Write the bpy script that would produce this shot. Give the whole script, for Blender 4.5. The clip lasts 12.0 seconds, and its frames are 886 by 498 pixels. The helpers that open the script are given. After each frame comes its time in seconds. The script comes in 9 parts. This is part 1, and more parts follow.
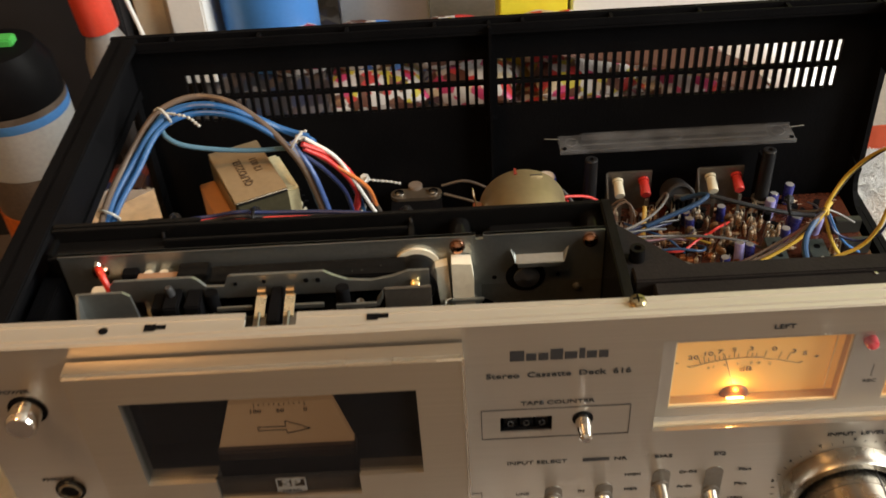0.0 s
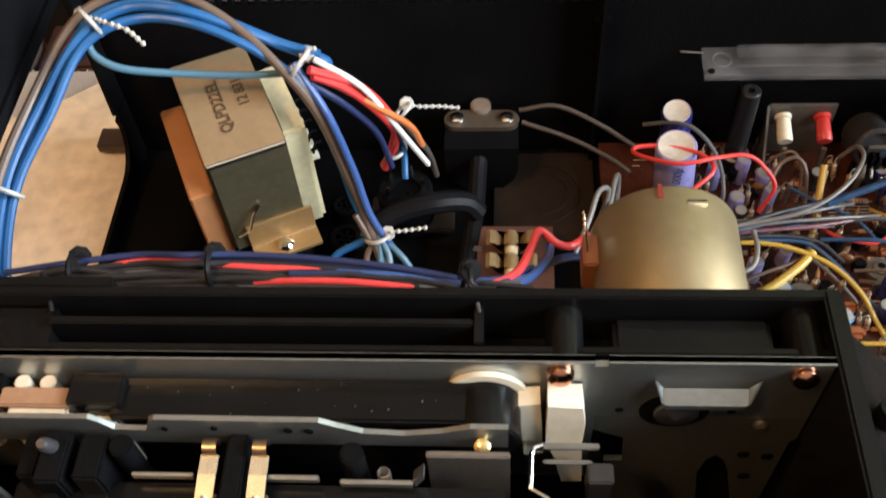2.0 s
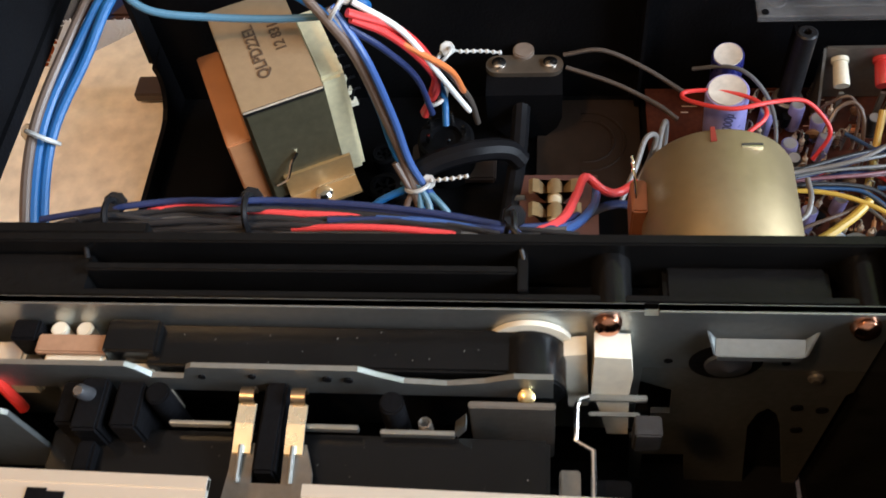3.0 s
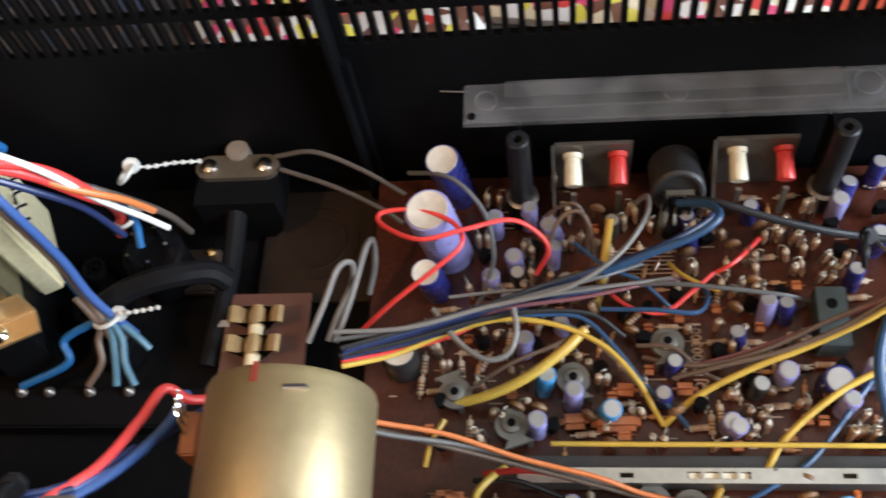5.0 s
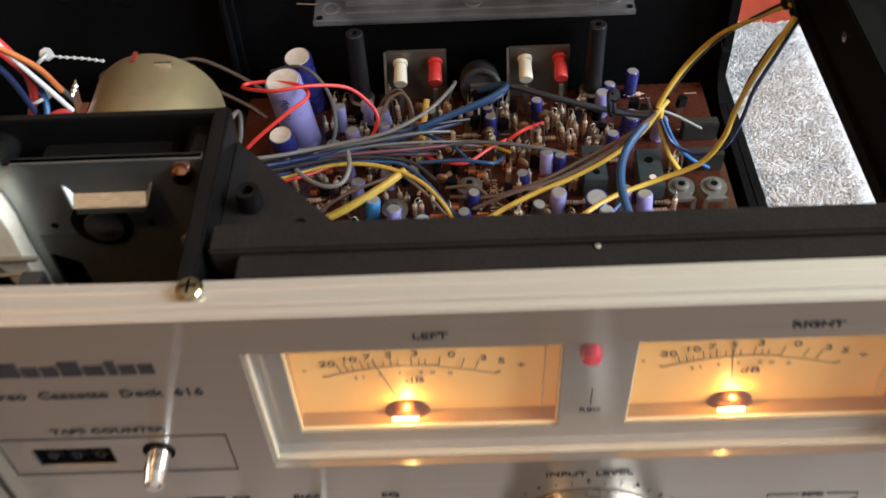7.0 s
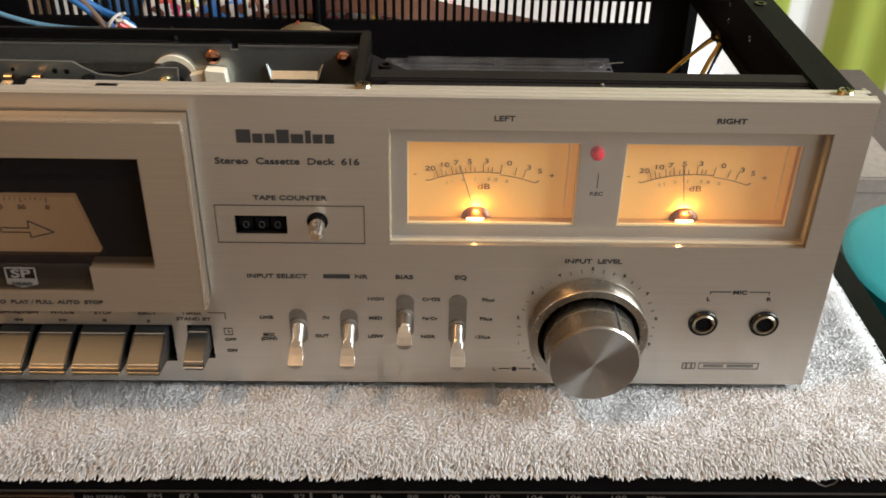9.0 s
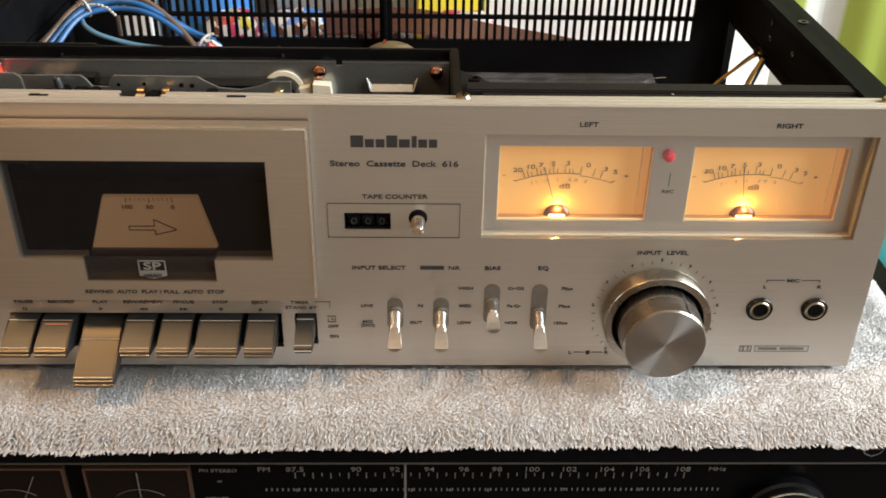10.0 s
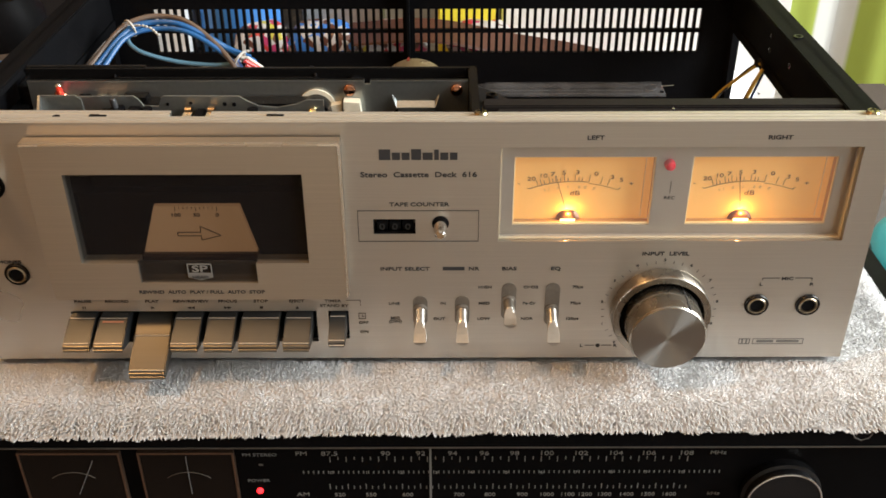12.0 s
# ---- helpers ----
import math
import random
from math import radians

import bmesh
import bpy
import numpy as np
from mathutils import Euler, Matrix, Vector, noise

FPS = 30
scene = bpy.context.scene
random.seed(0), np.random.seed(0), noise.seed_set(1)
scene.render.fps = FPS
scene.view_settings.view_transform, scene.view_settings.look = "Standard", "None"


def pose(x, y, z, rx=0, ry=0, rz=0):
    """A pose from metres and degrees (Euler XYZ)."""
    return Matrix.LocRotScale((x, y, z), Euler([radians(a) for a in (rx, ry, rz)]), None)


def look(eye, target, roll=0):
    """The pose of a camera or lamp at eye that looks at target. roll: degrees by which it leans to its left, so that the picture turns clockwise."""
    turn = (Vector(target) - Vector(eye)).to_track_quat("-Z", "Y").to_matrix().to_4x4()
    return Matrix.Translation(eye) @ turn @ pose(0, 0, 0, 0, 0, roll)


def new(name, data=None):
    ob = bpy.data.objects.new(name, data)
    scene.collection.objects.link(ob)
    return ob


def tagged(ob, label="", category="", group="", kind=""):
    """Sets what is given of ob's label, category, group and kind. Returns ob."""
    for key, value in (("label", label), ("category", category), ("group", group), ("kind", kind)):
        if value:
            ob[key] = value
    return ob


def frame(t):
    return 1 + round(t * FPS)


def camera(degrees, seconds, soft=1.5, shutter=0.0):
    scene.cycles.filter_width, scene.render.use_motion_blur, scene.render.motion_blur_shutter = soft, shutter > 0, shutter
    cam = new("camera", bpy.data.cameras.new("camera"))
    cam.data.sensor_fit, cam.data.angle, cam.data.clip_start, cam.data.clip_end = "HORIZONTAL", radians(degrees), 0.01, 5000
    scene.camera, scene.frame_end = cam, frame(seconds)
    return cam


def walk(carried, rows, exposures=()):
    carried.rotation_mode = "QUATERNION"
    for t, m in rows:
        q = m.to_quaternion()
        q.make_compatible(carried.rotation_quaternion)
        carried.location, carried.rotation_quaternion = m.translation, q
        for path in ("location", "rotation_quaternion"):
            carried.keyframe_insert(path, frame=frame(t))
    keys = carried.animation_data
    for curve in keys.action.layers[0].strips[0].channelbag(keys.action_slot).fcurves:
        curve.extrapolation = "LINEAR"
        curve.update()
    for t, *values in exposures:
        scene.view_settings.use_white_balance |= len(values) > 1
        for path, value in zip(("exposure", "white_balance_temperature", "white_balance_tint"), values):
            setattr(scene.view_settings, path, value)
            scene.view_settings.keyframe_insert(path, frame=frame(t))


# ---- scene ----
cam = camera(48.7, 12.0, soft=1.65, shutter=0.4)
EXPOSURES = [(0, -0.68, 8150, 13), (1, -0.72, 7700, 13), (1.5, -0.38, 7250, 12), (2, -0.13, 6700, 12), (2.7, -0.22, 6150, 12), (4.5, -0.05, 6350, 12), (5.5, -0.33, 6450, 13), (6.5, -0.50, 6550, 14), (8.5, -0.58, 7000, 13), (9.5, -0.42, 7150, 12), (11, -0.30, 7050, 12), (12, -0.34, 7300, 12)]
PATH = [
    (0, (0.163, -0.243, 0.368), (0.135, 1.295, -0.911), -3.7),
    (0.5, (0.143, -0.171, 0.36), (0.218, 1.284, -1.01), -2.2),
    (1, (0.148, -0.092, 0.343), (0.155, 1.265, -1.126), -1.7),
    (1.5, (0.153, -0.058, 0.327), (0.071, 1.209, -1.218), -3.2),
    (2, (0.152, -0.053, 0.313), (0.018, 1.123, -1.3), -5.1),
    (2.5, (0.142, -0.055, 0.302), (0.01, 1.08, -1.34), -4.6),
    (2.7, (0.144, -0.055, 0.303), (-0.018, 1.064, -1.347), -5.9),
    (4.5, (0.224, 0.025, 0.317), (-0.081, 1.012, -1.396), -16.2),
    (5, (0.255, 0.033, 0.305), (0.012, 0.987, -1.436), -13.9),
    (5.5, (0.274, 0.017, 0.302), (0.113, 1.049, -1.404), -9.5),
    (6, (0.287, -0.008, 0.291), (0.192, 1.124, -1.355), -6.1),
    (6.5, (0.299, -0.053, 0.284), (0.191, 1.142, -1.316), -5.8),
    (6.7, (0.286, -0.082, 0.289), (0.242, 1.164, -1.274), -3.4),
    (8.3, (0.281, -0.264, 0.281), (0.230, 1.373, -0.868), -3.1),
    (8.5, (0.270, -0.278, 0.2745), (0.2335, 1.3665, -0.863), -1.8),
    (9, (0.247, -0.3195, 0.2715), (0.2905, 1.365, -0.806), 1.35),
    (9.5, (0.223, -0.344, 0.279), (0.3, 1.355, -0.773), 2.0),
    (10, (0.208, -0.362, 0.285), (0.256, 1.343, -0.758), 1.1),
    (10.5, (0.206, -0.372, 0.292), (0.24, 1.328, -0.761), 0.7),
    (11, (0.208, -0.386, 0.302), (0.236, 1.31, -0.757), 0.5),
    (11.5, (0.208, -0.392, 0.306), (0.232, 1.312, -0.741), 0.4),
    (12, (0.208, -0.394, 0.309), (0.21, 1.306, -0.744), -0.1),
]
walk(cam, [(t, look(eye, target, roll)) for t, eye, target, roll in PATH], EXPOSURES)

# ---- light ----
world = bpy.data.worlds.new("room_light")
scene.world = world
world.use_nodes = True
bg = world.node_tree.nodes["Background"]
sky = world.node_tree.nodes.new("ShaderNodeTexSky")
sky.sky_type, sky.sun_disc = "NISHITA", False
sky.sun_elevation, sky.sun_rotation = radians(35), radians(80)
world.node_tree.links.new(sky.outputs[0], bg.inputs[0])
bg.inputs[1].default_value = 0.12


def area(name, place, target, sx, sy, power, colour):
    lamp = bpy.data.lights.new(name, "AREA")
    lamp.shape, lamp.size, lamp.size_y, lamp.energy, lamp.color = "RECTANGLE", sx, sy, power, colour
    ob = new(name, lamp)
    ob.matrix_world = look(place, target)
    return ob


def point(name, place, radius, power, colour):
    lamp = bpy.data.lights.new(name, "POINT")
    lamp.shadow_soft_size, lamp.energy, lamp.color = radius, power, colour
    ob = new(name, lamp)
    ob.location = place
    return ob


area("window_daylight", (1.86, -0.28, 0.80), (0.2, 0.0, 0.0), 1.3, 1.2, 146, (0.79, 0.90, 1.0))
point("ceiling_bulb", (-0.326, -0.317, 1.12), 0.06, 26.5, (1.0, 0.58, 0.25))

# ---- materials ----
def mat(name, base, rough=0.5, metal=0.0, vary=0.12, scale=60.0, bump=0.0, bump_scale=400.0, stretch=(1, 1, 1), spec=0.5, tone=None, per_object=0.0, coat=0.0):
    """A surface with two scales of variation in colour, roughness and relief. Sizes in 1/metre."""
    m = bpy.data.materials.new(name)
    m.use_nodes = True
    nt = m.node_tree
    n, l = nt.nodes, nt.links
    b = n["Principled BSDF"]
    b.inputs["Metallic"].default_value = metal
    b.inputs["Specular IOR Level"].default_value = spec
    b.inputs["Coat Weight"].default_value = coat
    co = n.new("ShaderNodeTexCoord")
    mp = n.new("ShaderNodeMapping")
    mp.inputs["Scale"].default_value = stretch
    l.new(co.outputs["Object"], mp.inputs["Vector"])
    big = n.new("ShaderNodeTexNoise")
    big.inputs["Scale"].default_value, big.inputs["Detail"].default_value = scale, 4
    fine = n.new("ShaderNodeTexNoise")
    fine.inputs["Scale"].default_value, fine.inputs["Detail"].default_value = bump_scale, 3
    l.new(mp.outputs[0], big.inputs["Vector"])
    l.new(mp.outputs[0], fine.inputs["Vector"])
    add = n.new("ShaderNodeMath")
    add.operation = "ADD"
    l.new(big.outputs["Fac"], add.inputs[0])
    l.new(fine.outputs["Fac"], add.inputs[1])
    ramp = n.new("ShaderNodeMapRange")
    ramp.inputs["From Min"].default_value, ramp.inputs["From Max"].default_value = 0.6, 1.4
    l.new(add.outputs[0], ramp.inputs["Value"])
    mix = n.new("ShaderNodeMix")
    mix.data_type = "RGBA"
    dark = tone or tuple(c * (1 - vary) for c in base)
    light = tuple(min(1, c * (1 + vary)) for c in base)
    mix.inputs["A"].default_value, mix.inputs["B"].default_value = (*dark, 1), (*light, 1)
    l.new(ramp.outputs[0], mix.inputs["Factor"])
    out = mix.outputs["Result"]
    if per_object:
        info = n.new("ShaderNodeObjectInfo")
        hue = n.new("ShaderNodeHueSaturation")
        mr = n.new("ShaderNodeMapRange")
        mr.inputs["To Min"].default_value, mr.inputs["To Max"].default_value = 1 - per_object, 1 + per_object
        l.new(info.outputs["Random"], mr.inputs["Value"])
        l.new(mr.outputs[0], hue.inputs["Value"])
        l.new(out, hue.inputs["Color"])
        out = hue.outputs[0]
    l.new(out, b.inputs["Base Color"])
    rr = n.new("ShaderNodeMapRange")
    rr.inputs["To Min"].default_value, rr.inputs["To Max"].default_value = max(0.02, rough * 0.82), min(1, rough * 1.18)
    l.new(big.outputs["Fac"], rr.inputs["Value"])
    l.new(rr.outputs[0], b.inputs["Roughness"])
    if bump:
        bp = n.new("ShaderNodeBump")
        bp.inputs["Strength"].default_value, bp.inputs["Distance"].default_value = bump, 0.0006
        l.new(fine.outputs["Fac"], bp.inputs["Height"])
        l.new(bp.outputs[0], b.inputs["Normal"])
    return m


def clear(name, tint, see, rough=0.05):
    """Thin plastic sheet: part transparent, part glossy."""
    m = bpy.data.materials.new(name)
    m.use_nodes = True
    n, l = m.node_tree.nodes, m.node_tree.links
    b = n["Principled BSDF"]
    b.inputs["Base Color"].default_value, b.inputs["Roughness"].default_value = (*tint, 1), rough
    t = n.new("ShaderNodeBsdfTransparent")
    x = n.new("ShaderNodeMixShader")
    x.inputs[0].default_value = see
    l.new(b.outputs[0], x.inputs[1])
    l.new(t.outputs[0], x.inputs[2])
    l.new(x.outputs[0], n["Material Output"].inputs[0])
    return m


def glow(name, colour, strength, base=(0.5, 0.5, 0.5)):
    m = bpy.data.materials.new(name)
    m.use_nodes = True
    b = m.node_tree.nodes["Principled BSDF"]
    b.inputs["Base Color"].default_value = (*base, 1)
    b.inputs["Emission Color"].default_value, b.inputs["Emission Strength"].default_value = (*colour, 1), strength
    return m


def brushed(name, base, rough, stretch_amount):
    """Metal brushed from side to side: fine hairlines, highlights that run up and down."""
    m = bpy.data.materials.new(name)
    m.use_nodes = True
    n, l = m.node_tree.nodes, m.node_tree.links
    b = n["Principled BSDF"]
    b.inputs["Metallic"].default_value, b.inputs["Anisotropic"].default_value = 0.92, stretch_amount
    v = n.new("ShaderNodeCombineXYZ")
    v.inputs[1].default_value, v.inputs[2].default_value = 0.6, 1.0
    l.new(v.outputs[0], b.inputs["Tangent"])
    co, mp, hair, wide = n.new("ShaderNodeTexCoord"), n.new("ShaderNodeMapping"), n.new("ShaderNodeTexNoise"), n.new("ShaderNodeTexNoise")
    mp.inputs["Scale"].default_value = (0.006, 1, 1)
    hair.inputs["Scale"].default_value, hair.inputs["Detail"].default_value = 2600, 2
    wide.inputs["Scale"].default_value, wide.inputs["Detail"].default_value = 14, 3
    l.new(co.outputs["Object"], mp.inputs["Vector"])
    l.new(mp.outputs[0], hair.inputs["Vector"])
    l.new(co.outputs["Object"], wide.inputs["Vector"])
    mix = n.new("ShaderNodeMix")
    mix.data_type = "RGBA"
    mix.inputs["A"].default_value, mix.inputs["B"].default_value = (*[c * 0.88 for c in base], 1), (*[min(1, c * 1.12) for c in base], 1)
    l.new(hair.outputs["Fac"], mix.inputs["Factor"])
    l.new(mix.outputs["Result"], b.inputs["Base Color"])
    rr = n.new("ShaderNodeMapRange")
    rr.inputs["To Min"].default_value, rr.inputs["To Max"].default_value = rough * 0.94, rough * 1.06
    l.new(wide.outputs["Fac"], rr.inputs["Value"])
    l.new(rr.outputs[0], b.inputs["Roughness"])
    return m


ALU = brushed("brushed_aluminium", (0.555, 0.52, 0.475), 0.28, 0.85)
ALU_DOOR = brushed("satin_door_aluminium", (0.54, 0.485, 0.41), 0.31, 0.7)
ALU_TOP = mat("satin_flange_aluminium", (0.64, 0.60, 0.53), 0.5, 0.75, 0.04, 20, 0.03, 420, (0.02, 1, 1))
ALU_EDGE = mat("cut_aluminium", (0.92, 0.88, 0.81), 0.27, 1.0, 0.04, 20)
CHROME = mat("chrome", (0.83, 0.81, 0.78), 0.14, 1.0, 0.04, 80)
KNOB_SIDE = mat("turned_aluminium", (0.37, 0.345, 0.305), 0.27, 1.0, 0.06, 90)
STEEL = mat("zinc_plated_steel", (0.40, 0.42, 0.41), 0.34, 0.92, 0.10, 45, 0.15, 500)
STEEL_DARK = mat("dull_grey_steel", (0.22, 0.20, 0.175), 0.40, 0.8, 0.15, 60, 0.2, 500)
BLACK = mat("black_case_plastic", (0.0048, 0.0048, 0.0054), 0.46, 0, 0.3, 30, 0.25, 900, spec=0.035)
BLACK_GLOSS = mat("glossy_black_plastic", (0.005, 0.005, 0.0055), 0.24, 0, 0.3, 60, 0.1, 500, spec=0.3)
BLACK_MECH = mat("black_frame_plastic", (0.0048, 0.0047, 0.0048), 0.23, 0, 0.3, 60, 0.10, 600, spec=0.22)
DARK = mat("dark_grey_plastic", (0.028, 0.028, 0.030), 0.45, 0, 0.2, 60, 0.2, 700)
PRINT = mat("black_panel_print", (0.02, 0.02, 0.022), 0.5, 0, 0.1, 300)
PRINT_BROWN = mat("brown_panel_print", (0.050, 0.035, 0.026), 0.5, 0, 0.1, 300)
METER_INK = mat("brown_meter_ink", (0.085, 0.052, 0.030), 0.5, 0, 0.1, 300)
CREAM = mat("cream_nylon", (0.70, 0.65, 0.52), 0.4, 0, 0.1, 120, spec=0.4)
COPPER = mat("copper_plated_screw", (0.52, 0.24, 0.15), 0.16, 1.0, 0.1, 400)
BRASS = mat("gold_plated_spring", (0.85, 0.66, 0.33), 0.22, 1.0, 0.06, 200)
MOTOR = mat("passivated_motor_can", (0.275, 0.215, 0.12), 0.50, 0.72, 0.10, 25, 0.2, 300, (1, 1, 0.15))
WHITE_INK = mat("white_scale_ink", (0.17, 0.162, 0.15), 0.6, 0, 0.08, 300)
SMOKED = clear("smoked_window", (0.012, 0.012, 0.014), 0.64, 0.04)
SMOKED_DARK = clear("dark_smoked_window", (0.02, 0.018, 0.017), 0.25, 0.08)


# ---- building helpers ----
def part(name, bm, material, parent=None, label="", smooth=False):
    me = bpy.data.meshes.new(name)
    bmesh.ops.recalc_face_normals(bm, faces=bm.faces[:])
    bm.to_mesh(me)
    bm.free()
    me.materials.append(material)
    if smooth:
        me.shade_smooth()
        me.set_sharp_from_angle(angle=radians(35))
    ob = new(name, me)
    if parent:
        ob.parent = parent
    if label:
        ob["label"] = label
    return ob


INSET = Vector((0, 0, 0))


def thing(name, label, category, place=(0, 0, 0), group="", kind=""):
    ob = new(name)
    ob.location = Vector(place) + INSET
    ob.empty_display_size = 0.01
    return tagged(ob, label, category, group, kind)


def box(bm, x0, y0, z0, x1, y1, z1, bevel=0.0, m=None):
    r = bmesh.ops.create_cube(bm, size=1.0)
    vs = r["verts"]
    bmesh.ops.scale(bm, verts=vs, vec=(x1 - x0, y1 - y0, z1 - z0))
    bmesh.ops.translate(bm, verts=vs, vec=((x0 + x1) / 2, (y0 + y1) / 2, (z0 + z1) / 2))
    if bevel:
        es = list({e for v in vs for e in v.link_edges})
        vs = bmesh.ops.bevel(bm, geom=es, offset=bevel, segments=2, affect="EDGES", clamp_overlap=True)["verts"]
    if m:
        bmesh.ops.transform(bm, matrix=m, verts=list(vs))
    return bm


def cyl(bm, a, b, r0, r1=None, seg=24, bevel=0.0):
    """A rod or cone from a to b."""
    a, b = Vector(a), Vector(b)
    r = bmesh.ops.create_cone(bm, cap_ends=True, segments=seg, radius1=r0, radius2=r0 if r1 is None else r1, depth=(b - a).length)
    turn = (b - a).to_track_quat("Z", "Y").to_matrix().to_4x4()
    vs = r["verts"]
    if bevel:
        es = [e for e in {e for v in vs for e in v.link_edges} if any(len(f.verts) > 4 for f in e.link_faces)]
        vs = list({v for f in bmesh.ops.bevel(bm, geom=es, offset=bevel, segments=2, affect="EDGES")["faces"] for v in f.verts} | {v for v in vs if v.is_valid})
    bmesh.ops.transform(bm, matrix=Matrix.Translation((a + b) / 2) @ turn, verts=vs)
    return bm


def lathe(bm, profile, centre, axis=(0, 0, 1), seg=32):
    """Turns a profile of (radius, height) about an axis."""
    turn = Matrix.Translation(centre) @ Vector(axis).to_track_quat("Z", "Y").to_matrix().to_4x4()
    rings = []
    for r, h in profile:
        rings.append([bm.verts.new(turn @ Vector((r * math.cos(2 * math.pi * k / seg), r * math.sin(2 * math.pi * k / seg), h))) for k in range(seg)])
    for a, b in zip(rings, rings[1:]):
        for k in range(seg):
            bm.faces.new((a[k], a[(k + 1) % seg], b[(k + 1) % seg], b[k]))
    bm.faces.new(rings[0][::-1])
    bm.faces.new(rings[-1])
    return bm


def spline(points, steps=8):
    """A smooth run through the points."""
    p = [Vector(q) for q in points]
    p = [2 * p[0] - p[1], *p, 2 * p[-1] - p[-2]]
    out = []
    for a, b, c, d in zip(p, p[1:], p[2:], p[3:]):
        for k in range(steps):
            t = k / steps
            out.append(0.5 * (2 * b + (c - a) * t + (2 * a - 5 * b + 4 * c - d) * t * t + (3 * b - a - 3 * c + d) * t ** 3))
    return out + [p[-2]]


def tube(bm, points, r, seg=8, steps=8, straight=False):
    """A round wire along the points."""
    run = [Vector(q) for q in points] if straight else spline(points, steps)
    side = None
    rings = []
    for k, q in enumerate(run):
        ahead = (run[min(k + 1, len(run) - 1)] - run[max(k - 1, 0)]).normalized()
        if side is None:
            side = ahead.orthogonal().normalized()
        side = (side - ahead * side.dot(ahead)).normalized()
        up = ahead.cross(side)
        rings.append([bm.verts.new(q + r * (math.cos(2 * math.pi * j / seg) * side + math.sin(2 * math.pi * j / seg) * up)) for j in range(seg)])
    for a, b in zip(rings, rings[1:]):
        for j in range(seg):
            bm.faces.new((a[j], a[(j + 1) % seg], b[(j + 1) % seg], b[j]))
    bm.faces.new(rings[0][::-1])
    bm.faces.new(rings[-1])
    return bm


def prism(bm, outline, d0, d1, axis="y"):
    """A plate with the outline, in the plane across the axis, from d0 to d1 along it. Outline in (x,z) for y, (y,z) for x, (x,y) for z."""
    put = {"y": lambda u, v, d: (u, d, v), "x": lambda u, v, d: (d, u, v), "z": lambda u, v, d: (u, v, d)}[axis]
    a = [bm.verts.new(put(u, v, d0)) for u, v in outline]
    b = [bm.verts.new(put(u, v, d1)) for u, v in outline]
    bm.faces.new(a)
    bm.faces.new(b[::-1])
    for k in range(len(a)):
        j = (k + 1) % len(a)
        bm.faces.new((a[k], a[j], b[j], b[k]))
    return bm


def plate(bm, u0, u1, v0, v1, holes, d0, d1, axis="y"):
    """A rectangular plate with rectangular holes (u0, u1, v0, v1) through it."""
    us = sorted({u0, u1, *(c for h in holes for c in h[:2])})
    vs = sorted({v0, v1, *(c for h in holes for c in h[2:])})
    put = {"y": lambda u, v, d: (u, d, v), "x": lambda u, v, d: (d, u, v), "z": lambda u, v, d: (u, v, d)}[axis]
    verts = {}

    def vert(i, j, d):
        if (i, j, d) not in verts:
            verts[i, j, d] = bm.verts.new(put(us[i], vs[j], d))
        return verts[i, j, d]

    def solid(i, j):
        if not (0 <= i < len(us) - 1 and 0 <= j < len(vs) - 1):
            return False
        u, v = (us[i] + us[i + 1]) / 2, (vs[j] + vs[j + 1]) / 2
        return not any(h[0] < u < h[1] and h[2] < v < h[3] for h in holes)

    for i in range(len(us) - 1):
        for j in range(len(vs) - 1):
            if not solid(i, j):
                continue
            for d in (d0, d1):
                bm.faces.new([vert(i, j, d), vert(i + 1, j, d), vert(i + 1, j + 1, d), vert(i, j + 1, d)])
            for (di, dj), (p, q) in {(-1, 0): ((i, j), (i, j + 1)), (1, 0): ((i + 1, j), (i + 1, j + 1)), (0, -1): ((i, j), (i + 1, j)), (0, 1): ((i, j + 1), (i + 1, j + 1))}.items():
                if not solid(i + di, j + dj):
                    bm.faces.new([vert(*p, d0), vert(*q, d0), vert(*q, d1), vert(*p, d1)])
    return bm


def B():
    return bmesh.new()


def letters(body, x, z, size, material, parent, y=-0.00022, wide=1.25, align="CENTER", name="lettering", turn=0.0, place=None, bold=0.018):
    """Printed words, upright on a front (y), centred on x and with their baseline at z."""
    cu = bpy.data.curves.new("words", "FONT")
    cu.body, cu.size, cu.align_x, cu.extrude = body, size, align, 0.0001
    cu.resolution_u, cu.offset = 3, size * bold
    tmp = bpy.data.objects.new("words", cu)
    me = bpy.data.meshes.new_from_object(tmp)
    bpy.data.objects.remove(tmp)
    me.materials.clear()
    me.materials.append(material)
    m = place or (pose(x, y, z, 90, 0, 0) @ pose(0, 0, 0, 0, 0, turn))
    me.transform(m @ Matrix.Diagonal((wide, 1, 1, 1)))
    me.name = name
    ob = new(name, me)
    ob.parent = parent
    return ob

# ---- room ----
WALL = mat("pale_wall_paint", (0.52, 0.49, 0.44), 0.8, 0, 0.05, 6, 0.2, 120)
CEIL = mat("white_ceiling_paint", (0.80, 0.79, 0.76), 0.85, 0, 0.04, 6, 0.2, 120)
CEILD = mat("bounce_ceiling_paint", (0.52, 0.50, 0.47), 0.85, 0, 0.06, 6, 0.2, 120)
WOODF = mat("brown_floor_boards", (0.20, 0.115, 0.055), 0.5, 0, 0.25, 8, 0.2, 60, (1, 8, 1))
X0, X1, Y0, Y1, Z0, Z1 = -0.90, 1.9, -2.0, 1.25, -0.90, 1.60


def structure(name, bm, material, label):
    return tagged(part(name, bm, material), label, name.split("_")[0], kind="structure")


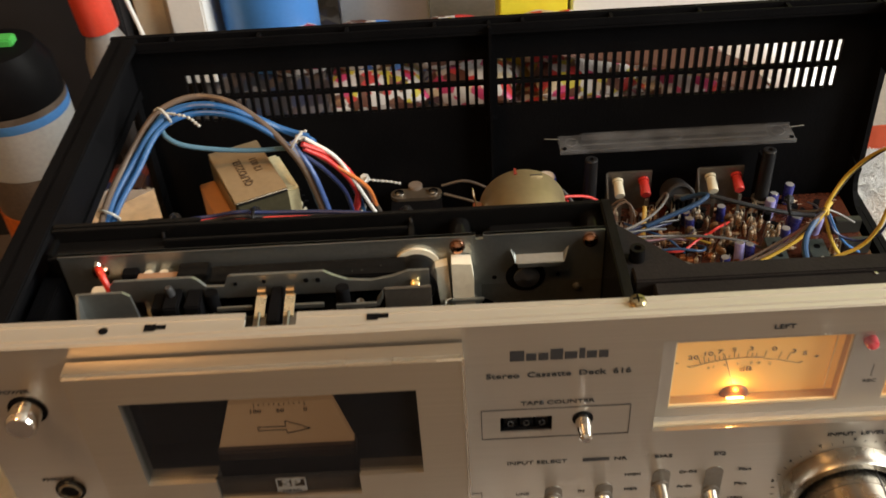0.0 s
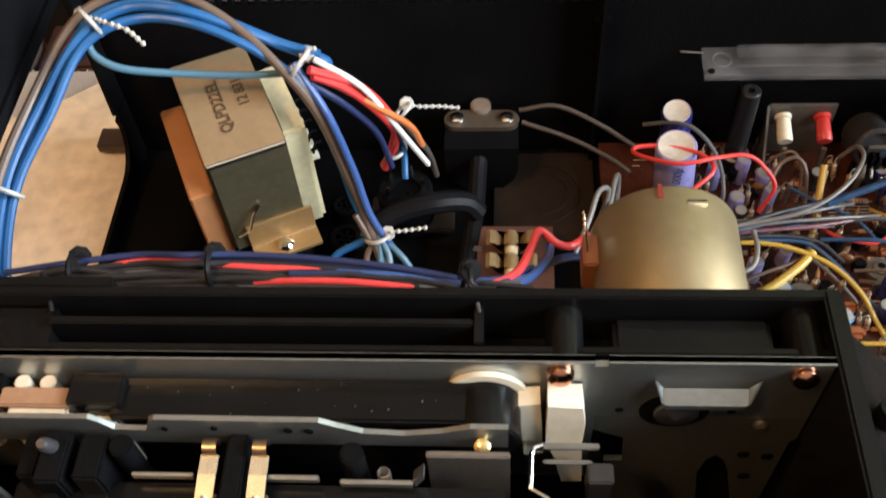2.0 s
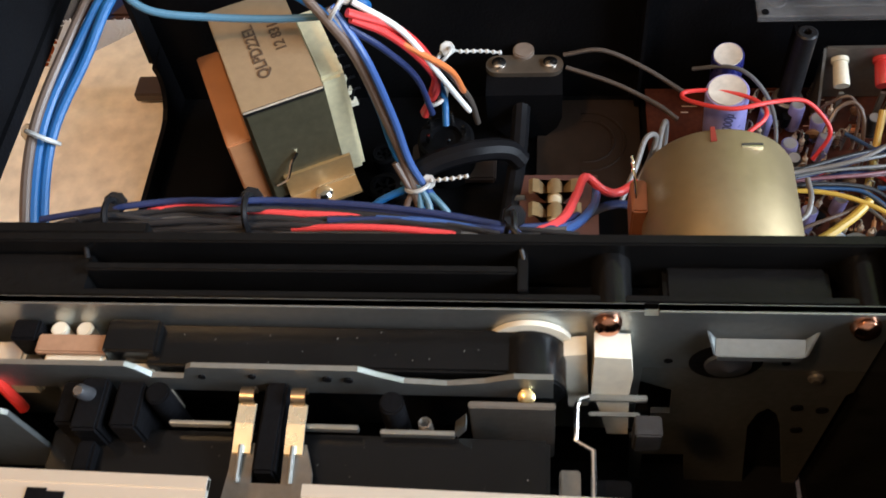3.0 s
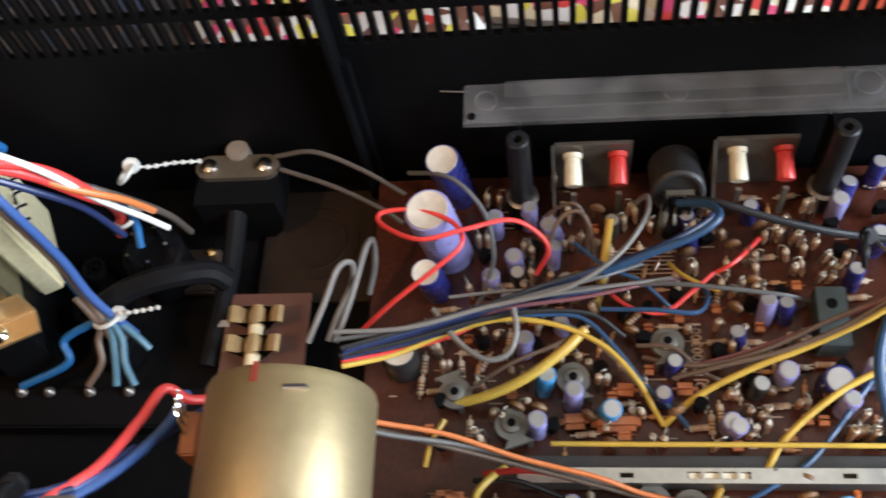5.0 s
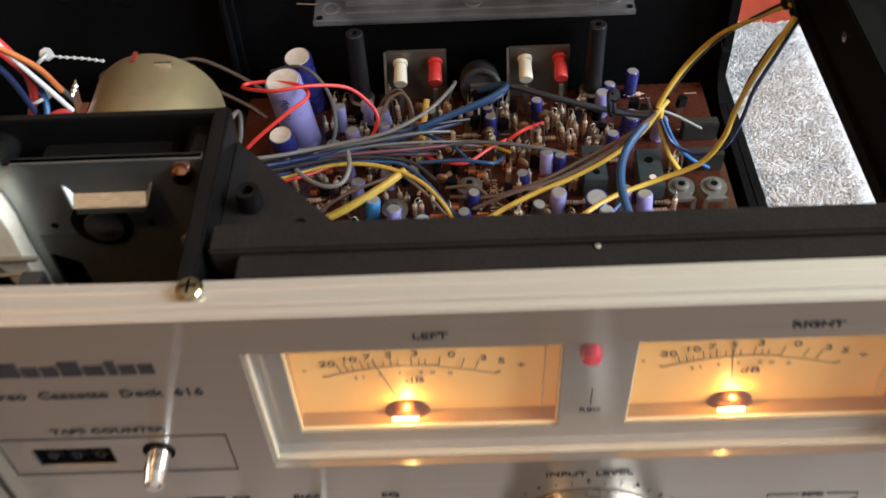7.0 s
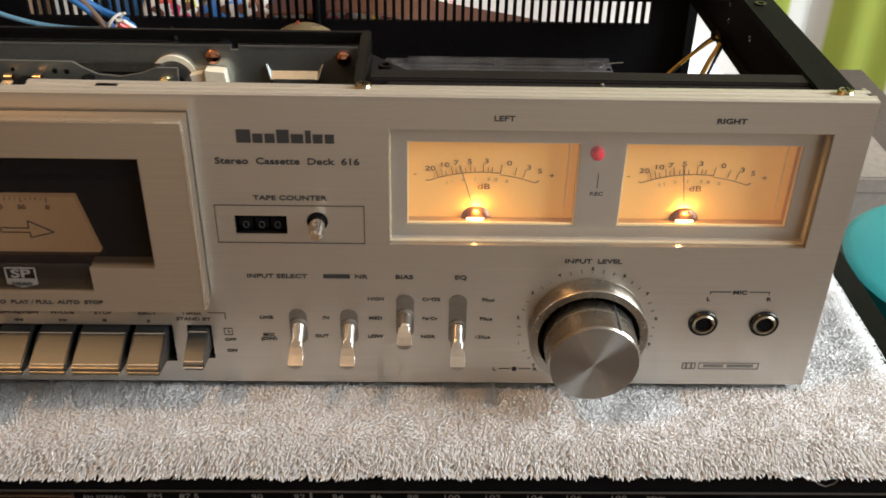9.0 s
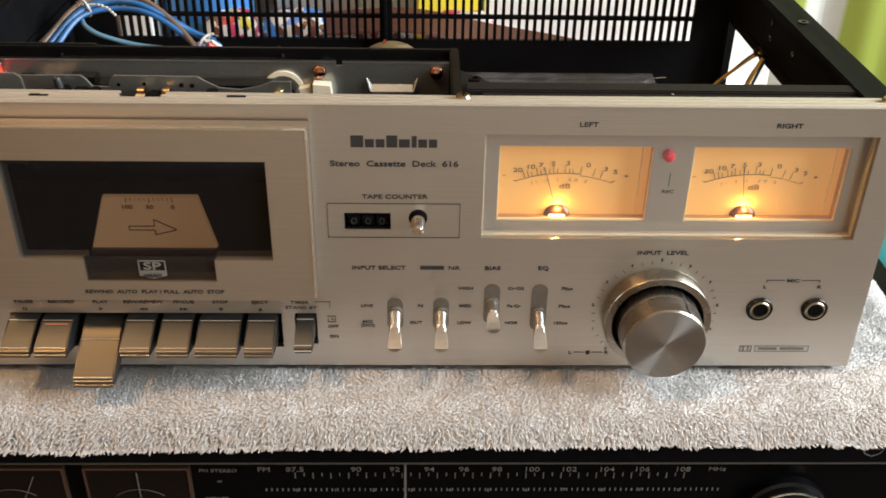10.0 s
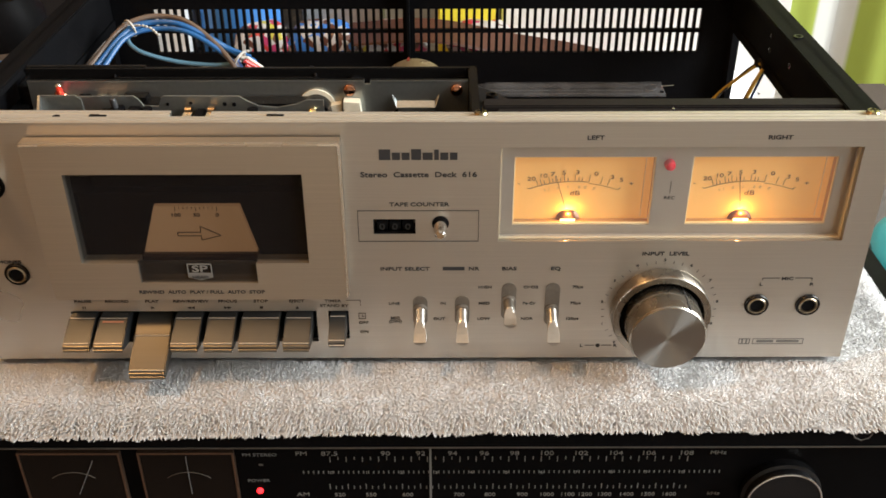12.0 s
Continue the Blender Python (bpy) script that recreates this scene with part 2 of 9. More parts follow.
# unseen room shell; its tones are set to steer bounce light and reflections
structure("floor", box(B(), X0 - 0.1, Y0 - 0.1, Z0 - 0.1, X1 + 0.1, Y1 + 0.1, Z0), WOODF, "unseen brown floor of the room, toned for reflections")
structure("ceiling", box(B(), X0 - 0.1, Y0 - 0.1, Z1, X1 + 0.1, Y1 + 0.1, Z1 + 0.1), CEILD, "unseen plain ceiling, toned for reflections")
structure("wall_north", box(B(), X0 - 0.1, Y1, Z0, X1 + 0.1, Y1 + 0.1, Z1), mat("dim_wall_paint", (0.26, 0.235, 0.20), 0.8, 0, 0.06, 6, 0.2, 120), "plain plastered wall behind the table")
structure("wall_south", box(B(), X0 - 0.1, Y0 - 0.1, Z0, X1 + 0.1, Y0, Z1), mat("neutral_bounce_paint", (0.50, 0.47, 0.43), 0.75, 0, 0.06, 6, 0.2, 120), "unseen pale wall of the room, toned for neutral bounce")
# unseen wall, added close by and brown to tint the panel's left reflections
WARMWALL = mat("brown_bounce_wall", (0.17, 0.092, 0.038), 0.7, 0, 0.08, 6, 0.2, 120)
structure("wall_west", box(B(), X0 - 0.1, Y0, Z0, X0, Y1, Z1), WARMWALL, "unseen brown wall, set close to tint the panel's reflections")
bm = plate(B(), Y0, Y1, Z0, Z1, [(-0.93, 0.37, 0.15, 1.45)], X1, X1 + 0.1, "x")
structure("wall_east", bm, WALL, "pale wall with the window opening")
win = tagged(new("window_1"), "white window frame in the wall opening", "window", kind="structure")
win.location = (X1 + 0.05, -0.28, 0.80)
for a in ((-0.65, -0.65, 0.65, -0.61), (-0.65, 0.61, 0.65, 0.65), (-0.65, -0.61, -0.61, 0.61), (0.61, -0.61, 0.65, 0.61), (-0.02, -0.61, 0.02, 0.61)):
    part("window_frame", box(B(), -0.02, a[0], a[1], 0.02, a[2], a[3], 0.003), CEIL, win)

# table
TT = -0.142
CLOTH = bpy.data.materials.new("red_striped_cloth")
CLOTH.use_nodes = True
_n, _l = CLOTH.node_tree.nodes, CLOTH.node_tree.links
_co, _w, _r = _n.new("ShaderNodeTexCoord"), _n.new("ShaderNodeTexWave"), _n.new("ShaderNodeValToRGB")
_w.bands_direction = "Y"
_w.inputs["Scale"].default_value, _w.inputs["Distortion"].default_value = 2.6, 0.15
_r.color_ramp.elements[0].position, _r.color_ramp.elements[1].position = 0.955, 0.97
_r.color_ramp.elements[0].color, _r.color_ramp.elements[1].color = (0.50, 0.075, 0.03, 1), (0.62, 0.55, 0.5, 1)
_l.new(_co.outputs["Object"], _w.inputs["Vector"])
_l.new(_w.outputs["Fac"], _r.inputs[0])
_l.new(_r.outputs[0], _n["Principled BSDF"].inputs["Base Color"])
_n["Principled BSDF"].inputs["Roughness"].default_value = 0.85
WOODT = mat("brown_table_wood", (0.22, 0.13, 0.08), 0.4, 0, 0.25, 8, 0.2, 60, (8, 1, 1))
table = thing("table", "wooden table with a dark brown cover", "table", (0.2, 0.3, Z0))
part("tabletop", box(B(), -0.95, -0.55, TT - Z0 - 0.03, 0.53, 0.40, TT - Z0 - 0.003, 0.004), WOODT, table)
bm = box(B(), -0.96, -0.56, TT - Z0 - 0.003, 0.54, 0.41, TT - Z0, 0.001)
part("tablecloth", bm, mat("dark_brown_cloth", (0.075, 0.055, 0.045), 0.8, 0, 0.2, 12, 0.2, 300), table, "dark brown table cover")
for x in (-0.88, 0.46):
    for y in (-0.48, 0.33):
        part("table_leg", box(B(), x - 0.03, y - 0.03, 0, x + 0.03, y + 0.03, TT - Z0 - 0.03, 0.003), WOODT, table)

# ---- tuner under the deck ----
tuner = thing("radio_tuner", "black radio tuner with a printed dial under the towel", "radio", (0.2, 0.1, TT))
t_in = Matrix.Translation((-0.2, -0.1, -TT))


def tpart(name, bm, material, label="", parent=None, smooth=False):
    bmesh.ops.transform(bm, matrix=t_in, verts=bm.verts[:])
    return part(name, bm, material, parent or tuner, label, smooth)


TUN = mat("black_tuner_lacquer", (0.004, 0.004, 0.0045), 0.22, 0, 0.2, 20, 0.05, 300, spec=0.06)
DIAL = mat("black_dial_plate", (0.0028, 0.0026, 0.0028), 0.32, 0, 0.2, 40, spec=0.05)
tpart("body", box(B(), -0.075, -0.0275, TT + 0.006, 0.475, 0.265, -0.0105, 0.002), TUN)
for x in (-0.05, 0.45):
    for y in (0.0, 0.24):
        tpart("foot", cyl(B(), (x, y, TT), (x, y, TT + 0.006), 0.012, seg=20), BLACK)
fas = tpart("fascia", plate(B(), -0.075, 0.475, TT + 0.006, -0.0105, [(-0.070, 0.470, TT + 0.012, -0.0272)], -0.0362, -0.0275), TUN, "glossy black fascia")
tpart("fascia_line", box(B(), -0.070, -0.0368, -0.0276, 0.470, -0.0360, -0.0270), STEEL_DARK, parent=fas)
dial = tpart("dial_plate", box(B(), -0.0695, -0.0300, TT + 0.013, 0.4695, -0.0276, -0.0273), DIAL, "black dial plate with white figures")
bm = box(B(), 0.2014, -0.0312, -0.120, 0.2024, -0.0304, -0.0290)
tpart("needle", bm, WHITE_INK, "white dial pointer", parent=dial)


def tword(body, x, z, size=0.0040, material=WHITE_INK, **k):
    return letters(body, x - 0.2, z - TT, size, material, dial, y=-0.0304 - 0.1, bold=0.0, **k)


tword("FM", 0.1370, -0.0382, 0.0040)
for body, x in (("87.5", 0.1512), ("90", 0.1793), ("92", 0.1970), ("94", 0.2130), ("96", 0.2290), ("98", 0.2442), ("100", 0.2603), ("102", 0.2775), ("104", 0.2950), ("106", 0.3115), ("108", 0.3305)):
    tword(body, x, -0.0382)
tword("MHz", 0.3465, -0.0378, 0.0034)
tword("AM", 0.1360, -0.0665, 0.0038)
for body, x in (("520", 0.1550), ("550", 0.1710), ("600", 0.1900), ("700", 0.2165), ("800", 0.2325), ("900", 0.2492), ("1000", 0.2618), ("1100", 0.2725), ("1200", 0.2815), ("1300", 0.2915), ("1400", 0.3030), ("1500", 0.3140), ("1600", 0.3250)):
    tword(body, x, -0.0668, 0.0035, wide=1.1)
tword("kHz", 0.3480, -0.0662, 0.0032)
DIM = mat("dim_dial_ink", (0.14, 0.135, 0.13), 0.6)
tword("FM STEREO", 0.1160, -0.0385, 0.0028, DIM)
tword("POWER", 0.1140, -0.0562, 0.0026, DIM)
bm = B()
for k in range(45):
    x = 0.1510 + 0.0041 * k
    h = 0.0034 if k % 2 == 0 else 0.0020
    box(bm, x, -0.0304, -0.0392 - h, x + 0.0004, -0.0301, -0.0392)
for k in range(84):
    x = 0.1370 + 0.00255 * k
    box(bm, x, -0.0304, -0.0506, x + 0.0005, -0.0301, -0.0490)
for k in range(60):
    x = 0.1500 + 0.0031 * k
    h = 0.0034 if k % 3 == 0 else 0.0020
    box(bm, x, -0.0304, -0.0615, x + 0.0004, -0.0301, -0.0615 + h)
tpart("dial_scale", bm, WHITE_INK, parent=dial)
for k in range(11):
    tword(str(k), 0.1515 + 0.0178 * k, -0.0508, 0.0026)
FACE = mat("unlit_meter_face", (0.009, 0.006, 0.0045), 0.3, 0, 0.2, 30, spec=0.12)
for x0, x1, a in ((-0.0040, 0.0460, 25), (0.0560, 0.1030, 0)):
    m = tpart("signal_meter", box(B(), x0, -0.0325, -0.0700, x1, -0.0301, -0.0345, 0.0006), FACE, "dark unlit signal meter", parent=tuner)
    bm = plate(B(), x0 - 0.0006, x1 + 0.0006, -0.0706, -0.0339, [(x0 + 0.0004, x1 - 0.0004, -0.0698, -0.0350)], -0.0329, -0.0303)
    tpart("meter_rim", bm, mat("bronze_rim", (0.20, 0.12, 0.08), 0.35, 0.8), parent=m)
    c = Vector(((x0 + x1) / 2, -0.0328, -0.0640))
    d = Vector((math.sin(radians(a)), 0, math.cos(radians(a))))
    tpart("pointer", tube(B(), [c + d * 0.002, c + d * 0.0275], 0.00024, 6, straight=True), DIM, parent=m)
    bm = tube(B(), [c + 0.017 * Vector((math.sin(radians(b)), 0, math.cos(radians(b)))) for b in range(-40, 41, 8)], 0.0002, 5, 1)
    tpart("meter_scale", bm, STEEL_DARK, parent=m)
tpart("power_lamp", lathe(B(), [(0.0017, 0), (0.0016, 0.0010), (0.0008, 0.0016)], (0.1140, -0.0300, -0.0625), (0, -1, 0), 16), glow("red_power_led", (1.0, 0.02, 0.03), 5, (0.5, 0.02, 0.02)), "lit red power lamp", smooth=True)
tpart("stereo_lamp", box(B(), 0.1150, -0.0304, -0.0450, 0.1170, -0.0301, -0.0440), STEEL_DARK, parent=dial)
tk = tpart("tuning_knob", lathe(B(), [(0.0205, 0), (0.0205, 0.0045), (0.0190, 0.0055), (0.0190, 0.0085), (0.0184, 0.0096)], (0.3810, -0.0300, -0.0620), (0, -1, 0), 48), BLACK_GLOSS, "glossy black tuning knob with a chrome rim", smooth=True)
tpart("knob_rim", tube(B(), [(0.3810 + 0.0188 * math.cos(2 * math.pi * k / 48), -0.0397, -0.0620 + 0.0188 * math.sin(2 * math.pi * k / 48)) for k in range(49)], 0.0006, 8, 1), CHROME, "chrome rim", parent=tk, smooth=True)
# maker's shield as a plain outline
bm = B()
sh = [(0.4085, -0.0140), (0.4175, -0.0140), (0.4175, -0.0195), (0.4165, -0.0215), (0.4130, -0.0232), (0.4095, -0.0215), (0.4085, -0.0195)]
for p, q in zip(sh, sh[1:] + sh[:1]):
    tube(bm, [(p[0], -0.0364, p[1]), (q[0], -0.0364, q[1])], 0.0003, 5, straight=True)
tube(bm, [(0.4088, -0.0364, -0.0178), (0.4110, -0.0364, -0.0170), (0.4130, -0.0364, -0.0178), (0.4150, -0.0364, -0.0186), (0.4172, -0.0364, -0.0178)], 0.00045, 5)
tpart("maker_shield", bm, WHITE_INK, parent=fas)

# ---- towel ----
TOWEL = mat("white_terry_cloth", (0.93, 0.925, 0.92), 0.95, 0, 0.03, 25, 0.0, 900, spec=0.05)
_n, _l = TOWEL.node_tree.nodes, TOWEL.node_tree.links
_tl, _mx = _n.new("ShaderNodeBsdfTranslucent"), _n.new("ShaderNodeMixShader")
_tl.inputs[0].default_value, _mx.inputs[0].default_value = (0.94, 0.93, 0.92, 1), 0.64
_l.new(_n["Principled BSDF"].outputs[0], _mx.inputs[1])
_l.new(_tl.outputs[0], _mx.inputs[2])
_l.new(_mx.outputs[0], _n["Material Output"].inputs[0])
towel = thing("towel", "white terry towel folded over the tuner, under the cassette deck", "towel", (0.2, 0.1, -0.0105))


def towel_z(x, y):
    """Height of the cloth's base above the tuner's top."""
    z = 0.0052 + 0.0009 * noise.noise(Vector((x * 22, y * 22, 0.3))) + 0.0005 * noise.noise(Vector((x * 60, y * 60, 1.3)))
    # pressed flat under the deck
    inside = min(x + 0.016, 0.407 - x, y - 0.002, 0.238 - y)
    if inside > 0:
        z += (0.0020 - z) * min(1.0, inside / 0.006)
    lip = 0.0055 + 0.0035 * max(0.0, min(1.0, (0.30 - x) / 0.3))
    d = -0.028 - y
    if d > 0:
        z -= lip * min(1.0, (d / 0.012) ** 2) + 0.0
    e = x - 0.447
    if e > 0:
        z -= 0.009 * min(1.0, (e / 0.014) ** 2)
    return z


bm = B()
nx, ny = 110, 72
tx0, tx1, ty0, ty1 = -0.078, 0.461, -0.0410, 0.283
grid = [[bm.verts.new((tx0 + (tx1 - tx0) * i / nx - 0.2, ty0 + (ty1 - ty0) * j / ny - 0.1, towel_z(tx0 + (tx1 - tx0) * i / nx, ty0 + (ty1 - ty0) * j / ny))) for j in range(ny + 1)] for i in range(nx + 1)]
low = [[bm.verts.new((v.co.x, v.co.y, max(v.co.z - 0.0055, 0.0003) if v.co.y > -0.1362 else v.co.z - 0.0008)) for v in row] for row in grid]
for i in range(nx):
    for j in range(ny):
        bm.faces.new((grid[i][j], grid[i + 1][j], grid[i + 1][j + 1], grid[i][j + 1]))
for run in ([(i, 0) for i in range(nx + 1)], [(nx, j) for j in range(ny + 1)], [(i, ny) for i in range(nx, -1, -1)], [(0, j) for j in range(ny, -1, -1)]):
    for (i, j), (k, m) in zip(run, run[1:]):
        bm.faces.new((grid[i][j], low[i][j], low[k][m], grid[k][m]))
part("base_cloth", bm, TOWEL, towel, smooth=True)


def pile(areas, name):
    """Short bent loops of terry pile over the areas (x0, x1, y0, y1, spacing)."""
    rng = random.Random(7)
    verts, faces, lie = [], [], []
    for x0, x1, y0, y1, step in areas:
        for i in range(int((x1 - x0) / step)):
            for j in range(int((y1 - y0) / step)):
                x, y = x0 + (i + rng.random()) * step, y0 + (j + rng.random()) * step
                z = towel_z(x, y)
                h = (0.0016 + 0.0013 * rng.random()) * (1.0 + 0.45 * max(0.0, min(1.0, (-0.034 - y) / 0.006)))
                hx = 1.1 * noise.noise(Vector((x * 130, y * 130, 5.0))) + rng.uniform(-0.8, 0.8)
                hy = 1.1 * noise.noise(Vector((x * 130, y * 130, 9.0))) + rng.uniform(-0.8, 0.8) - 0.2
                over = max(0.0, min(1.0, (-0.022 - y) / 0.016))
                hy -= over * over * (3 - 2 * over) * 1.7
                if x > 0.452:
                    hx += 0.9
                n = Vector((hx * 0.60, hy * 0.60, 1)).normalized()
                s = Vector((rng.uniform(-1, 1), rng.uniform(-1, 1), 0.1)).normalized()
                u = n.cross(s).normalized()
                v = n.cross(u)
                w = 0.00030 + 0.00012 * rng.random()
                k0 = len(verts)
                droop = Vector((hx, hy, -0.7)) * 0.0008
                for f, r in ((0.10, 1.0), (0.60, 1.0), (0.92, 0.80), (1.04, 0.30)):
                    c = Vector((x - 0.2, y - 0.1, z - 0.0004)) + n * h * f + droop * f * f
                    for q in range(3):
                        a = 2.0944 * q
                        o = u * math.cos(a) + v * math.sin(a)
                        p = c + o * w * r
                        verts.append((p.x, p.y, p.z))
                        lie.append((0.45 * o + Vector((0.35 * n.x, 0.35 * n.y - 0.25 * over, 0.9))).normalized())
                for lv in range(3):
                    for q in range(3):
                        a, b = k0 + 3 * lv + q, k0 + 3 * lv + (q + 1) % 3
                        faces.append((a, b, b + 3, a + 3))
                faces.append((k0 + 9, k0 + 10, k0 + 11))
    me = bpy.data.meshes.new(name)
    me.from_pydata(verts, [], faces)
    me.materials.append(TOWEL)
    me.shade_smooth()
    me.normals_split_custom_set_from_vertices(lie)
    ob = new(name, me)
    ob.parent = towel
    return tagged(ob, "dense white terry nap", kind="stuff")


pile([(-0.078, 0.461, -0.0415, 0.0060, 0.00054), (0.404, 0.462, 0.0060, 0.284, 0.00066), (-0.078, -0.0175, 0.0060, 0.284, 0.0016), (-0.02, 0.404, 0.242, 0.284, 0.0018)], "terry_nap")

# ---- cassette deck: case and front ----
deck = thing("cassette_deck", "silver stereo cassette deck with its cover off, on a white towel", "cassette deck", (0.195, 0.1, 0))
deck_in = Matrix.Translation((-0.195, -0.1, 0))


def dpart(name, bm, material, label="", parent=None, smooth=False):
    """A part of the deck, drawn in the world's own numbers."""
    if parent is None or parent == deck:
        bmesh.ops.transform(bm, matrix=deck_in, verts=bm.verts[:])
        return part(name, bm, material, deck, label, smooth)
    bmesh.ops.transform(bm, matrix=deck_in, verts=bm.verts[:])
    return part(name, bm, material, parent, label, smooth)


def dletters(body, x, z, size, material, parent, **k):
    k.setdefault("y", -0.00022)
    y = k.pop("y")
    return letters(body, x - 0.195, z, size, material, parent, y=y - 0.1, **k)


XL, XR, YB, ZT = -0.019, 0.410, 0.2345, 0.130
# back wall with two rows of vent slots
slots = []
for k in range(33):
    x = 0.0195 + 0.005 * k
    slots += [(x, x + 0.0031, 0.0760, 0.0896), (x, x + 0.0031, 0.0919, 0.1058)]
for k in range(38):
    x = 0.1905 + 0.005 * k
    slots += [(x, x + 0.0031, 0.0760, 0.0896), (x, x + 0.0031, 0.0919, 0.1058)]
bm = plate(B(), XL + 0.004, XR - 0.004, -0.008, ZT, slots, YB - 0.003, YB)
case_back = dpart("back_wall", bm, BLACK, "black moulded back wall with two rows of vent slots")
bm = box(B(), 0.1852, YB - 0.012, -0.006, 0.1872, YB - 0.003, ZT - 0.001, 0.0004)
box(bm, 0.1835, YB - 0.007, -0.006, 0.1897, YB - 0.003, 0.07, 0.0004)
dpart("rib", bm, BLACK, parent=case_back)
# open channel along the top, tied by short ribs
dpart("channel_floor", box(B(), XL + 0.004, YB - 0.0095, ZT - 0.0062, XR - 0.004, YB - 0.0031, ZT - 0.0048), BLACK, parent=case_back)
dpart("channel_lip", box(B(), XL + 0.004, YB - 0.0095, ZT - 0.0047, XR - 0.004, YB - 0.0082, ZT - 0.0004, 0.0003), BLACK, parent=case_back)
for k in range(9):
    x = 0.018 + 0.0465 * k
    dpart("channel_rib", box(B(), x - 0.0009, YB - 0.0081, ZT - 0.0047, x + 0.0009, YB - 0.0031, ZT - 0.0005), BLACK, parent=case_back)

# floor pan
bm = plate(B(), XL + 0.004, XR - 0.004, 0.012, YB - 0.003, [], -0.008, -0.004, "z")
dpart("floor_pan", bm, BLACK)


# side walls: a rail along the top, a low curb, a wide opening between
def side_wall(inner, outer, name):
    t0, t1 = min(inner, outer), max(inner, outer)
    bm = B()
    prism(bm, [(0.012, -0.008), (YB - 0.003, -0.008), (YB - 0.003, 0.030), *[(0.2055 + 0.0155 * math.cos(radians(a)), 0.0215 + 0.0155 * math.sin(radians(a))) for a in (20, 0, -18, -36, -54, -72, -90)], (0.060, 0.004), (0.048, 0.0), (0.012, 0.0)], t0, t1, "x")
    prism(bm, [(YB - 0.003, 0.030), (YB - 0.003, 0.098), (0.224, 0.098), (0.220, 0.030)], t0, t1, "x")
    prism(bm, [(0.012, 0.0), (0.048, 0.0), (0.044, 0.098), (0.012, 0.098)], t0, t1, "x")
    prism(bm, [(0.012, 0.098), (YB - 0.003, 0.098), (YB - 0.003, ZT), (0.012, ZT)], t0, t1, "x")
    s = 1 if inner > outer else -1
    a, b = sorted((outer - s * 0.005, inner + s * 0.007))
    box(bm, a, 0.012, ZT - 0.004, b, YB - 0.003, ZT, 0.0006)
    a, b = sorted((outer, inner + s * 0.0015))
    box(bm, a, 0.03, 0.094, b, YB - 0.004, 0.099)
    if s < 0:
        box(bm, outer, 0.012, -0.008, outer + 0.0044, YB - 0.003, 0.0055, 0.0006)
    wall = dpart(name, bm, BLACK, "black side wall with a wide opening and a rail along the top")
    for y in (0.108, 0.205) if s < 0 else ():
        c = (inner + outer) / 2 + s * 0.002
        bm = lathe(B(), [(0.0026, 0), (0.0026, 0.0008), (0.0014, 0.0008), (0.0013, 0.0002)], (c, y, ZT), seg=14)
        dpart("screw_boss", bm, BLACK_GLOSS, parent=wall)
    return wall


left_wall = side_wall(-0.0075, -0.0095, "side_wall")
dpart("catch_tongue", box(B(), -0.0250, 0.2235, 0.0035, -0.0076, 0.2345, 0.0080, 0.0006), mat("dark_brown_moulding", (0.05, 0.032, 0.022), 0.45), parent=left_wall)
rail_r = side_wall(0.3985, 0.4015, "side_wall")
# light spots where the rail's screws show
for y, z in ((0.150, 0.116), (0.148, 0.108), (0.113, 0.112)):
    dpart("screw", lathe(B(), [(0.0016, 0), (0.0016, 0.0006), (0.0008, 0.001)], (0.3985, y, z), (-1, 0, 0), 12), CHROME, parent=rail_r, smooth=True)

# inner frame: set forward of the case's own numbers
deck_in = Matrix.Translation((-0.195, -0.1065, 0.003))
# the partition that carries the tape mechanism: ribbed black frame
partition = dpart("partition", box(B(), 0.000, 0.0745, 0.020, 0.2235, 0.0772, 0.1258, 0.0004), BLACK_MECH, "glossy black ribbed partition behind the tape mechanism")
for b in ((0.000, 0.0625, 0.020, 0.2235, 0.0645, 0.1215), (0.000, 0.0765, 0.100, 0.060, 0.0795, 0.1262), (0.046, 0.0685, 0.060, 0.144, 0.0705, 0.1232)):
    dpart("wall_web", box(B(), *b, 0.0004), BLACK_MECH, parent=partition)
for b in ((0.000, 0.0645, 0.060, 0.046, 0.074, 0.1205), (0.046, 0.0645, 0.060, 0.2235, 0.074, 0.1085)):
    dpart("shelf", box(B(), *b), BLACK_MECH, parent=partition)
for x in (0.0, 0.1442, 0.2215):
    dpart("cross_rib", box(B(), x, 0.0645, 0.06, x + 0.0022, 0.0745, 0.1225, 0.0003), BLACK_MECH, parent=partition)
dpart("raised_block", box(B(), 0.1755, 0.0645, 0.06, 0.2108, 0.0738, 0.1188, 0.0012), BLACK_MECH, parent=partition)
for x in (0.1645, 0.2175):
    dpart("screw_post", cyl(B(), (x, 0.0600, 0.1180), (x, 0.0760, 0.1180), 0.0044, 0.0044, 24, 0.0006), BLACK_MECH, parent=partition, smooth=True)

# front frame: black beam on the right half with a triangular gusset and a short cheek
BEAM = mat("worn_black_moulding", (0.0165, 0.0145, 0.0138), 0.46, 0, 0.3, 40, 0.25, 900, spec=0.04)
beam = dpart("front_beam", box(B(), 0.2270, 0.0268, 0.1180, 0.402, 0.0354, 0.1262, 0.0006), BEAM, "black moulded beam behind the front panel")
dpart("beam_ledge", box(B(), 0.2335, 0.0175, 0.1200, 0.402, 0.0267, 0.1250, 0.0006), BEAM, parent=beam)
dpart("beam_web", box(B(), 0.2255, 0.0300, 0.0986, 0.402, 0.0350, 0.1179), BEAM, parent=beam)
